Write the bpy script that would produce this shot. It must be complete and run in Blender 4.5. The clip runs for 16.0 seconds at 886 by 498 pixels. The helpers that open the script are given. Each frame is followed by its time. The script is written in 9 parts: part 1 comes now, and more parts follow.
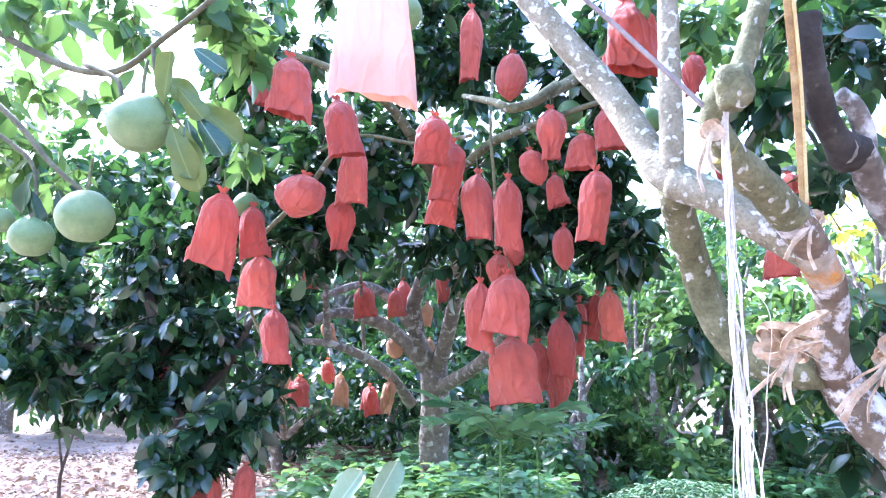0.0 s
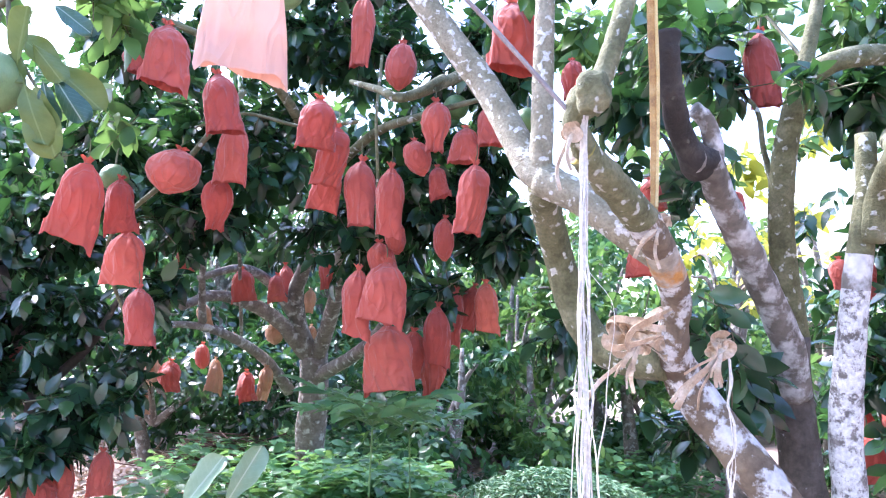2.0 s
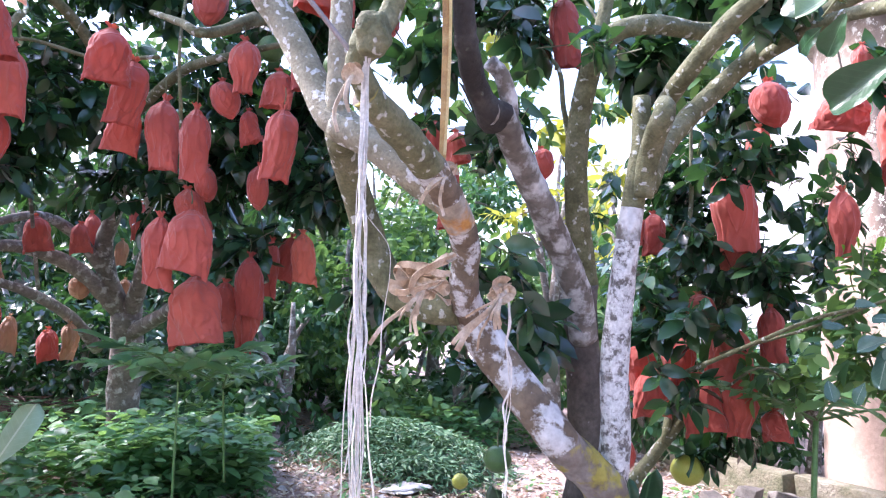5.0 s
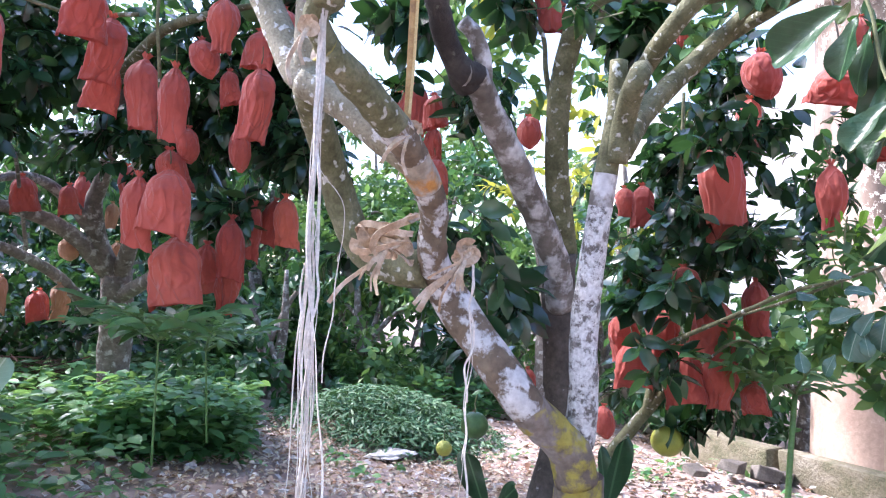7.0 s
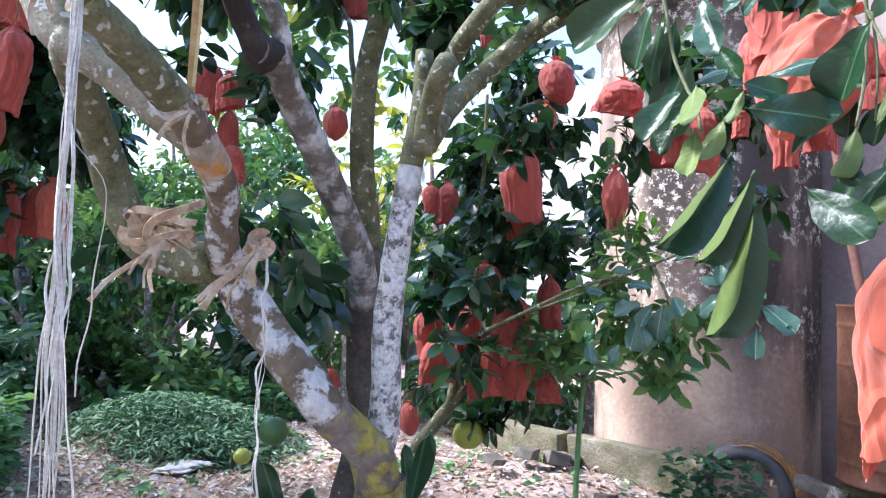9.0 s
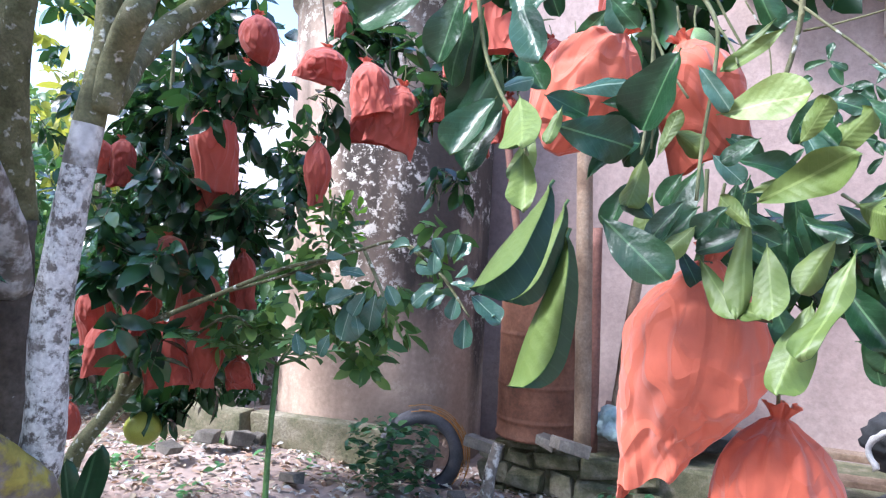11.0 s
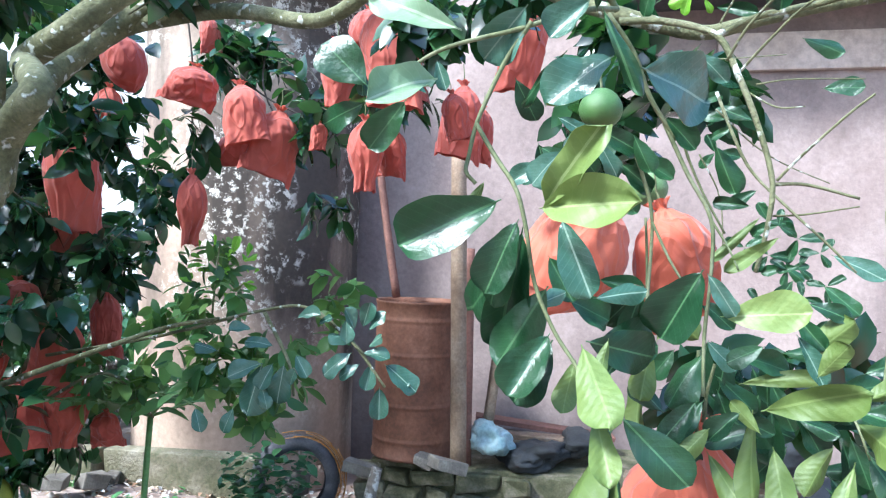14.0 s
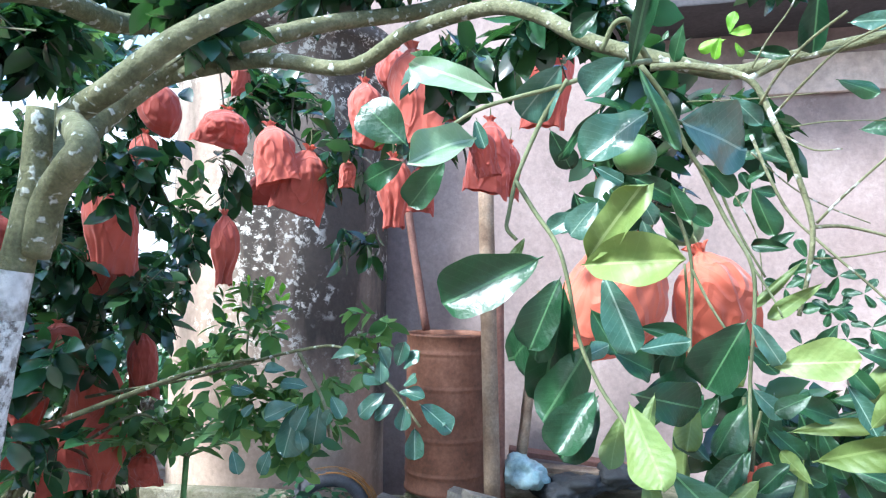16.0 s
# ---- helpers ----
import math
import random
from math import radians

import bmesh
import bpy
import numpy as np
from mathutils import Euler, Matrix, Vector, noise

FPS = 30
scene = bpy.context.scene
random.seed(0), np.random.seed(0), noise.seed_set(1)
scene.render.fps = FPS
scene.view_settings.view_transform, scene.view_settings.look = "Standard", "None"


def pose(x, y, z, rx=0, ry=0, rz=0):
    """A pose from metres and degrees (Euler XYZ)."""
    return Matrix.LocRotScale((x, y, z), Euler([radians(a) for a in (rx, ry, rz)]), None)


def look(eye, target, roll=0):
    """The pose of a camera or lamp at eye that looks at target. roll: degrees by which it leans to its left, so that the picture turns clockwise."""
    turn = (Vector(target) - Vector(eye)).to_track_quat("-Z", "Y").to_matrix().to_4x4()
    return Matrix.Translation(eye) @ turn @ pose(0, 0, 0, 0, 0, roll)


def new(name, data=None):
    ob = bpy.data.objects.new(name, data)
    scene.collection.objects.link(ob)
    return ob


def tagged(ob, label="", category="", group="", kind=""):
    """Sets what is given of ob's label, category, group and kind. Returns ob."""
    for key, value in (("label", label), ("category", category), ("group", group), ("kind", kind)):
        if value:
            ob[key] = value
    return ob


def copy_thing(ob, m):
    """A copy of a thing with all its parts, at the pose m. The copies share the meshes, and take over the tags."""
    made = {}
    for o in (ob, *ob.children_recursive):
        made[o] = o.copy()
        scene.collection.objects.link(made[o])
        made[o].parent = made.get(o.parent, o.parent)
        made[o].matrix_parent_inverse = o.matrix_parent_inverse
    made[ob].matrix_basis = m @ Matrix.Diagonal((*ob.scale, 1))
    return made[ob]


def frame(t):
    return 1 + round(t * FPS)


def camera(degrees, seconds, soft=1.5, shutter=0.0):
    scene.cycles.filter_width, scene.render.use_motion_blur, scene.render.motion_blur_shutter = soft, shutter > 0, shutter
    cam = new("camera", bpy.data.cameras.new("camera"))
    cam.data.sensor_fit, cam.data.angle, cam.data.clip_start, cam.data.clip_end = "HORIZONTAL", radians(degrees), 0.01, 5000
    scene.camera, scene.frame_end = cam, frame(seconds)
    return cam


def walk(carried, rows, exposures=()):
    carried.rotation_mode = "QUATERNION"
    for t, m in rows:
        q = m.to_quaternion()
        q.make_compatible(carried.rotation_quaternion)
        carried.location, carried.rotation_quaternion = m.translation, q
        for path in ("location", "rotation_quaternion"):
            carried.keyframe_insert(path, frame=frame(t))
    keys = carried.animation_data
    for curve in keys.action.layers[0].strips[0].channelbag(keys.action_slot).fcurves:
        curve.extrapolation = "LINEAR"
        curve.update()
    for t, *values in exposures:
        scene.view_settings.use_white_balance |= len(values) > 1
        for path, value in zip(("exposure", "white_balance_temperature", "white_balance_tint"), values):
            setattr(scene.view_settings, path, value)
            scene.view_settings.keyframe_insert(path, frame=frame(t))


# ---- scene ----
cam = camera(65.6, 16.0, 1.2)
PATH = [
    (0, (0.0, 0.0, 1.25), (0.0, 1.975, 1.565), 0.4),
    (0.5, (-0.004, -0.002, 1.249), (0.021, 1.972, 1.566), 0.7),
    (1, (0.01, -0.005, 1.25), (0.097, 1.968, 1.57), 1.3),
    (1.5, (0.024, -0.013, 1.25), (0.205, 1.953, 1.567), 1.4),
    (2, (0.057, -0.018, 1.241), (0.364, 1.937, 1.534), 1.8),
    (2.5, (0.081, -0.023, 1.235), (0.482, 1.916, 1.517), 1.8),
    (3, (0.101, -0.023, 1.229), (0.588, 1.9, 1.482), 1.1),
    (3.5, (0.117, -0.023, 1.224), (0.704, 1.872, 1.474), 1.3),
    (4, (0.137, -0.028, 1.225), (0.78, 1.851, 1.465), 0.8),
    (4.5, (0.157, -0.043, 1.222), (0.853, 1.819, 1.444), 0.7),
    (4.7, (0.173, -0.04, 1.221), (0.905, 1.81, 1.426), 0.9),
    (7, (0.296, -0.067, 1.19), (1.024, 1.793, 1.294), 2.3),
    (7.5, (0.305, -0.07, 1.19), (1.238, 1.695, 1.304), 2.2),
    (8, (0.323, -0.036, 1.184), (1.428, 1.629, 1.279), 2.3),
    (8.2, (0.326, -0.032, 1.182), (1.446, 1.622, 1.282), 2.1),
    (10.5, (0.4539, 0.1765, 1.2250), (2.0837, 1.3321, 1.3148), 2.77),
    (11, (0.4372, 0.2195, 1.2579), (2.2313, 1.1023, 1.3033), 2.82),
    (11.5, (0.4116, 0.2681, 1.2925), (2.2746, 0.9955, 1.2982), 2.15),
    (12, (0.4034, 0.3051, 1.3313), (2.3188, 0.8790, 1.2887), 1.59),
    (12.5, (0.3922, 0.3264, 1.3789), (2.3469, 0.7448, 1.3156), 1.78),
    (13, (0.3882, 0.3471, 1.4299), (2.3482, 0.7401, 1.3683), 1.37),
    (13.5, (0.3802, 0.3867, 1.4680), (2.3339, 0.8139, 1.4447), 1.32),
    (14, (0.3755, 0.4227, 1.4961), (2.3223, 0.8807, 1.5146), 2.07),
    (14.5, (0.3645, 0.4375, 1.5187), (2.2923, 0.9652, 1.5915), 1.45),
    (15, (0.3482, 0.4452, 1.5184), (2.2711, 0.9888, 1.6023), 2.08),
    (15.5, (0.3404, 0.4434, 1.5190), (2.2707, 0.9610, 1.5976), 1.76),
    (16, (0.3608, 0.4375, 1.5255), (2.2861, 0.9698, 1.6236), 0.85),
]
walk(cam, [(t, look(eye, target, roll)) for t, eye, target, roll in PATH], [(0, 3.0, 5300, 24), (2.5, 2.57, 5600, 27), (4, 2.25, 5700, 28), (7, 2.08, 5700, 24), (8, 1.84, 5600, 17), (10.5, 1.65, 5500, 17), (13, 1.68, 5300, 7), (16, 1.83, 5250, 4)])

# ---- world, sun, exposure ----
world = bpy.data.worlds.new("world")
scene.world = world
world.use_nodes = True
wn = world.node_tree.nodes
sky = wn.new("ShaderNodeTexSky")
sky.sky_type = "NISHITA"
sky.sun_disc = False
sky.sun_elevation, sky.sun_rotation = radians(46), radians(-48)
sky.air_density, sky.dust_density, sky.ozone_density = 1.3, 2.0, 1.0
world.node_tree.links.new(sky.outputs["Color"], wn["Background"].inputs["Color"])
wn["Background"].inputs["Strength"].default_value = 0.15
sun = new("sun", bpy.data.lights.new("sun", "SUN"))
sun.data.energy, sun.data.angle, sun.data.color = 3.0, radians(11), (1.0, 0.95, 0.86)
sun.matrix_basis = look((-7.4, 6.7, 10.3), (0, 0, 0))

# ---- materials ----
def material(name):
    mat = bpy.data.materials.new(name)
    mat.use_nodes = True
    return mat, mat.node_tree.nodes, mat.node_tree.links, mat.node_tree.nodes["Principled BSDF"]


def texture(nodes, links, kind, scale, detail=4.0, coords="Object", rough=0.6):
    co = nodes.new("ShaderNodeTexCoord")
    tex = nodes.new(kind)
    tex.inputs["Scale"].default_value = scale
    if "Detail" in tex.inputs:
        tex.inputs["Detail"].default_value = detail
    if "Roughness" in tex.inputs:
        tex.inputs["Roughness"].default_value = rough
    links.new(co.outputs[coords], tex.inputs["Vector"])
    return tex


def ramp(nodes, links, source, stops):
    node = nodes.new("ShaderNodeValToRGB")
    e = node.color_ramp.elements
    while len(e) < len(stops):
        e.new(0.5)
    for k, (at, colour) in enumerate(stops):
        e[k].position, e[k].color = at, (*colour, 1.0)
    links.new(source, node.inputs["Fac"])
    return node


def mixed(nodes, links, fac, a, b, how="MIX"):
    node = nodes.new("ShaderNodeMix")
    node.data_type, node.blend_type = "RGBA", how
    for socket, value in ((node.inputs[0], fac), (node.inputs[6], a), (node.inputs[7], b)):
        if isinstance(value, (int, float)):
            socket.default_value = value
        elif isinstance(value, tuple):
            socket.default_value = (*value, 1.0)
        else:
            links.new(value, socket)
    return node.outputs[2]


def bumped(nodes, links, bsdf, height, strength, distance):
    node = nodes.new("ShaderNodeBump")
    node.inputs["Strength"].default_value, node.inputs["Distance"].default_value = strength, distance
    links.new(height, node.inputs["Height"])
    links.new(node.outputs["Normal"], bsdf.inputs["Normal"])
    return node


def surface(name, colours, scale, rough=0.8, bump=0.3, depth=0.01, metal=0.0, fine=9.0, coords="Object"):
    """A grained surface: large blotches of the colours, fine grain in value and relief."""
    mat, n, l, bsdf = material(name)
    big = texture(n, l, "ShaderNodeTexNoise", scale, 5.0, coords)
    small = texture(n, l, "ShaderNodeTexNoise", scale * fine, 6.0, coords)
    k = len(colours)
    base = ramp(n, l, big.outputs["Fac"], [(0.3 + 0.4 * i / max(1, k - 1), c) for i, c in enumerate(colours)])
    grain = ramp(n, l, small.outputs["Fac"], [(0.3, (0.62, 0.62, 0.62)), (0.7, (1.0, 1.0, 1.0))])
    l.new(mixed(n, l, 1.0, base.outputs["Color"], grain.outputs["Color"], "MULTIPLY"), bsdf.inputs["Base Color"])
    bsdf.inputs["Roughness"].default_value, bsdf.inputs["Metallic"].default_value = rough, metal
    bumped(n, l, bsdf, small.outputs["Fac"], bump, depth)
    return mat


def thin(mat, nodes, links, bsdf, colour, amount):
    """Lets part of the light through a thin sheet."""
    back, mix = nodes.new("ShaderNodeBsdfTranslucent"), nodes.new("ShaderNodeMixShader")
    if isinstance(colour, tuple):
        back.inputs["Color"].default_value = (*colour, 1.0)
    else:
        links.new(colour, back.inputs["Color"])
    mix.inputs["Fac"].default_value = amount
    links.new(bsdf.outputs["BSDF"], mix.inputs[1])
    links.new(back.outputs["BSDF"], mix.inputs[2])
    links.new(mix.outputs["Shader"], nodes["Material Output"].inputs["Surface"])


def foliage(name, colours, rough=0.30, through_colour=(0.12, 0.22, 0.02), amount=0.3, gloss=0.35):
    """Small leaves in one mesh, each with its own tone."""
    mat, n, l, bsdf = material(name)
    geo = n.new("ShaderNodeNewGeometry")
    k = len(colours)
    tone = ramp(n, l, geo.outputs["Random Per Island"], [(i / max(1, k - 1), c) for i, c in enumerate(colours)])
    spots = texture(n, l, "ShaderNodeTexNoise", 14.0, 4.0)
    worn = ramp(n, l, spots.outputs["Fac"], [(0.3, (0.7, 0.75, 0.7)), (0.7, (1.0, 1.0, 1.0))])
    l.new(mixed(n, l, 1.0, tone.outputs["Color"], worn.outputs["Color"], "MULTIPLY"), bsdf.inputs["Base Color"])
    bsdf.inputs["Roughness"].default_value = rough
    bsdf.inputs["Specular IOR Level"].default_value = gloss
    thin(mat, n, l, bsdf, through_colour, amount)
    return mat


def near_leaf(name, dark, light, vein, rough, through_colour, amount, relief=0.012):
    """A large leaf along local y with a pale midrib and side veins."""
    mat, n, l, bsdf = material(name)
    co, xyz, info = n.new("ShaderNodeTexCoord"), n.new("ShaderNodeSeparateXYZ"), n.new("ShaderNodeObjectInfo")
    l.new(co.outputs["Object"], xyz.inputs["Vector"])

    def calc(op, a, b=None):
        node = n.new("ShaderNodeMath")
        node.operation = op
        for socket, value in zip(node.inputs, (a, b)):
            if isinstance(value, (int, float)):
                socket.default_value = value
            elif value is not None:
                l.new(value, socket)
        return node.outputs[0]

    side = calc("ABSOLUTE", xyz.outputs["X"])
    rib = calc("LESS_THAN", side, 0.011)
    along = calc("SUBTRACT", xyz.outputs["Y"], calc("MULTIPLY", side, 0.9))
    wave = calc("SINE", calc("MULTIPLY", along, 62.0))
    lines = calc("GREATER_THAN", wave, 0.93)
    noise_tex = texture(n, l, "ShaderNodeTexNoise", 5.0, 5.0)
    tone = mixed(n, l, info.outputs["Random"], dark, light)
    patch = ramp(n, l, noise_tex.outputs["Fac"], [(0.3, (0.72, 0.78, 0.7)), (0.7, (1.0, 1.0, 1.0))])
    tone = mixed(n, l, 1.0, tone, patch.outputs["Color"], "MULTIPLY")
    spots = texture(n, l, "ShaderNodeTexNoise", 19.0, 3.0)
    worn = ramp(n, l, spots.outputs["Fac"], [(0.66, (0, 0, 0)), (0.74, (0.12, 0.12, 0.12))])
    tone = mixed(n, l, worn.outputs["Color"], tone, vein)
    tone = mixed(n, l, calc("MULTIPLY", lines, 0.10), tone, vein)
    tone = mixed(n, l, calc("MULTIPLY", rib, 0.75), tone, vein)
    l.new(tone, bsdf.inputs["Base Color"])
    bsdf.inputs["Roughness"].default_value = rough
    bsdf.inputs["Specular IOR Level"].default_value = 0.5
    dots = texture(n, l, "ShaderNodeTexNoise", 34.0, 4.0)
    bumped(n, l, bsdf, calc("ADD", calc("ADD", calc("MULTIPLY", wave, relief), calc("MULTIPLY", dots.outputs["Fac"], 0.012)), noise_tex.outputs["Fac"]), 0.2, 0.012)
    thin(mat, n, l, bsdf, through_colour, amount)
    return mat


def bark(name, colours, lichen, spread, scale=9.0, soft=0.05, jag=0.58):
    """Bark with rounded crusts of lichen or paint left on it; spread 0 to 1 is how much of it is covered."""
    mat, n, l, bsdf = material(name)
    big = texture(n, l, "ShaderNodeTexNoise", scale, 6.0)
    fine = texture(n, l, "ShaderNodeTexNoise", scale * 7, 6.0)
    crust = texture(n, l, "ShaderNodeTexNoise", scale * 2.6, 5.0, rough=jag)
    base = ramp(n, l, big.outputs["Fac"], [(0.3 + 0.4 * i / max(1, len(colours) - 1), c) for i, c in enumerate(colours)])
    grain = ramp(n, l, fine.outputs["Fac"], [(0.3, (0.55, 0.55, 0.55)), (0.7, (1.0, 1.0, 1.0))])
    edge = 0.78 - 0.5 * spread
    mask = ramp(n, l, crust.outputs["Fac"], [(edge, (0, 0, 0)), (min(1.0, edge + soft), (1, 1, 1))])
    tone = mixed(n, l, 1.0, base.outputs["Color"], grain.outputs["Color"], "MULTIPLY")
    pale = mixed(n, l, 1.0, lichen, grain.outputs["Color"], "MULTIPLY")
    l.new(mixed(n, l, mask.outputs["Color"], tone, pale), bsdf.inputs["Base Color"])
    bsdf.inputs["Roughness"].default_value = 0.85
    height = mixed(n, l, 0.35, fine.outputs["Fac"], mask.outputs["Color"])
    bumped(n, l, bsdf, height, 0.7, 0.012)
    return mat


def cloth(name, a, b, lit, amount=0.22, relief=0.42):
    mat, n, l, bsdf = material(name)
    info = n.new("ShaderNodeObjectInfo")
    big = texture(n, l, "ShaderNodeTexNoise", 2.2, 5.0)
    weave = texture(n, l, "ShaderNodeTexNoise", 60.0, 3.0)
    tone = mixed(n, l, info.outputs["Random"], a, b)
    wear = ramp(n, l, big.outputs["Fac"], [(0.3, (0.72, 0.70, 0.70)), (0.65, (1.0, 1.0, 1.0))])
    l.new(mixed(n, l, 1.0, tone, wear.outputs["Color"], "MULTIPLY"), bsdf.inputs["Base Color"])
    bsdf.inputs["Roughness"].default_value = 0.75
    bsdf.inputs["Sheen Weight"].default_value = 0.25
    height = None
    for size, turn, wide in ((1.3, 0.4, 0.045), (1.8, -0.6, 0.05), (2.6, 0.9, 0.05)):
        place, fold, away = n.new("ShaderNodeMapping"), n.new("ShaderNodeTexNoise"), n.new("ShaderNodeMath")
        place.inputs["Rotation"].default_value = (turn, 0.5 * turn, 0)
        place.inputs["Location"].default_value = (size, 3 * turn, 0)
        place.inputs["Scale"].default_value = (1.0, 1.0, 0.7)
        l.new(n["Texture Coordinate"].outputs["Object"], place.inputs["Vector"])
        l.new(place.outputs["Vector"], fold.inputs["Vector"])
        fold.inputs["Scale"].default_value, fold.inputs["Detail"].default_value = size, 0.8
        away.operation, away.inputs[1].default_value = "SUBTRACT", 0.5
        l.new(fold.outputs["Fac"], away.inputs[0])
        slope = n.new("ShaderNodeMath")
        slope.operation = "ABSOLUTE"
        l.new(away.outputs[0], slope.inputs[0])
        line = ramp(n, l, slope.outputs[0], [(0.0, (1, 1, 1)), (wide, (0.25, 0.25, 0.25)), (0.3, (0, 0, 0))])
        height = mixed(n, l, 1.0, height, line.outputs["Color"], "ADD") if height else line.outputs["Color"]
    bumped(n, l, bsdf, mixed(n, l, 0.04, height, weave.outputs["Fac"]), relief, 0.016)
    thin(mat, n, l, bsdf, lit, amount)
    return mat


LEAF_DARK = foliage("leaf_dark", [(0.010, 0.028, 0.019), (0.018, 0.052, 0.030), (0.030, 0.085, 0.042), (0.07, 0.15, 0.055)], 0.22, (0.06, 0.16, 0.03), 0.22, 0.8)
LEAF_MID = foliage("leaf_mid", [(0.014, 0.047, 0.026), (0.026, 0.085, 0.042), (0.05, 0.14, 0.06), (0.10, 0.22, 0.085)], 0.34, (0.10, 0.24, 0.05), 0.25)
LEAF_BRIGHT = foliage("leaf_bright", [(0.025, 0.07, 0.03), (0.05, 0.13, 0.045), (0.10, 0.22, 0.06), (0.22, 0.33, 0.09)], 0.42, (0.2, 0.36, 0.08), 0.28)
LEAF_FAR = foliage("leaf_far", [(0.02, 0.055, 0.025), (0.04, 0.10, 0.035), (0.08, 0.17, 0.05), (0.2, 0.28, 0.08)], 0.45, (0.16, 0.3, 0.06), 0.28)
LEAF_YELLOW = foliage("leaf_yellow", [(0.20, 0.26, 0.04), (0.38, 0.40, 0.05), (0.55, 0.48, 0.06)], 0.5, (0.5, 0.5, 0.06), 0.4)
HERB = foliage("herb", [(0.025, 0.095, 0.045), (0.055, 0.17, 0.075), (0.105, 0.27, 0.11), (0.21, 0.40, 0.16)], 0.40, (0.28, 0.5, 0.12), 0.32)
FERN = foliage("fern", [(0.03, 0.10, 0.045), (0.075, 0.18, 0.085), (0.15, 0.28, 0.14), (0.30, 0.40, 0.26)], 0.6, (0.1, 0.2, 0.06), 0.2)
LITTER = foliage("litter", [(0.20, 0.10, 0.06), (0.34, 0.20, 0.13), (0.48, 0.34, 0.26), (0.66, 0.58, 0.50)], 0.8, (0.3, 0.2, 0.1), 0.1)
NEAR_DARK = near_leaf("near_leaf_dark", (0.012, 0.043, 0.018), (0.032, 0.095, 0.036), (0.09, 0.19, 0.08), 0.33, (0.08, 0.18, 0.02), 0.10)
NEAR_PALE = near_leaf("near_leaf_pale", (0.100, 0.150, 0.034), (0.175, 0.235, 0.060), (0.22, 0.29, 0.09), 0.50, (0.30, 0.40, 0.07), 0.18, 0.05)
NEAR_YOUNG = near_leaf("near_leaf_young", (0.18, 0.245, 0.065), (0.26, 0.33, 0.10), (0.37, 0.44, 0.18), 0.48, (0.36, 0.46, 0.10), 0.2, 0.04)
# The dark leaf again, with the greyish blue sheen of the sky in its colour.
NEAR_SHEEN = near_leaf("near_leaf_sheen", (0.045, 0.105, 0.072), (0.10, 0.19, 0.145), (0.24, 0.34, 0.25), 0.24, (0.10, 0.22, 0.08), 0.12)
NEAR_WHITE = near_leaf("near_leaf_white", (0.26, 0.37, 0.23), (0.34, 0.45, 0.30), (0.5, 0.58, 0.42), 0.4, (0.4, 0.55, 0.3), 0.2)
NEAR_LIME = near_leaf("near_leaf_lime", (0.16, 0.38, 0.03), (0.30, 0.55, 0.05), (0.5, 0.7, 0.2), 0.45, (0.4, 0.7, 0.05), 0.4)
BARK_OLIVE = bark("bark_olive", [(0.085, 0.090, 0.038), (0.175, 0.178, 0.085), (0.27, 0.265, 0.155)], (0.60, 0.62, 0.54), 0.34, 15.0, 0.06, 0.42)
BARK_LICHEN = bark("bark_lichen", [(0.23, 0.215, 0.135), (0.33, 0.31, 0.215), (0.42, 0.395, 0.295)], (0.72, 0.73, 0.68), 0.40, 18.0, 0.05, 0.4)
BARK_DARK = bark("bark_dark", [(0.045, 0.036, 0.028), (0.09, 0.075, 0.06), (0.16, 0.14, 0.12)], (0.5, 0.5, 0.5), 0.26)
BARK_GREY = bark("bark_grey", [(0.12, 0.095, 0.075), (0.24, 0.20, 0.165), (0.37, 0.32, 0.275)], (0.62, 0.59, 0.54), 0.50, 7.0, 0.10)
BARK_MOSS = bark("bark_moss", [(0.10, 0.078, 0.06), (0.20, 0.165, 0.13), (0.42, 0.40, 0.38)], (0.40, 0.35, 0.07), 0.62, 4.5, 0.10)
LIME_WASH = bark("lime_wash", [(0.30, 0.28, 0.25), (0.16, 0.145, 0.13), (0.34, 0.32, 0.29)], (0.80, 0.81, 0.79), 0.74, 13.0, 0.10, 0.72)
BARK_BLACK = bark("bark_black", [(0.018, 0.015, 0.013), (0.04, 0.034, 0.028), (0.085, 0.075, 0.062)], (0.20, 0.21, 0.16), 0.22, 9.0, 0.10, 0.5)
LIME_WORN = bark("lime_worn", [(0.12, 0.105, 0.085), (0.20, 0.18, 0.15), (0.30, 0.275, 0.24)], (0.68, 0.69, 0.68), 0.64, 4.5, 0.12, 0.6)
LIME_PATCHY = bark("lime_patchy", [(0.12, 0.085, 0.055), (0.19, 0.145, 0.095), (0.27, 0.22, 0.15)], (0.70, 0.71, 0.70), 0.58, 5.0, 0.07, 0.66)
RUST_BAND = bark("bark_orange", [(0.20, 0.17, 0.12), (0.42, 0.38, 0.30), (0.62, 0.60, 0.55)], (0.56, 0.28, 0.07), 0.58, 6.0, 0.16)
TWIG = surface("twig", [(0.06, 0.06, 0.03), (0.12, 0.115, 0.06), (0.20, 0.20, 0.11)], 12.0)
TWIG_GREEN = surface("twig_green", [(0.09, 0.11, 0.045), (0.17, 0.19, 0.085), (0.27, 0.28, 0.17)], 14.0)
BAG_RED = cloth("bag_red", (0.42, 0.070, 0.048), (0.62, 0.140, 0.095), (0.75, 0.14, 0.07))
BAG_ORANGE = cloth("bag_orange", (0.64, 0.14, 0.075), (0.70, 0.175, 0.10), (0.85, 0.20, 0.08), 0.14, 0.4)
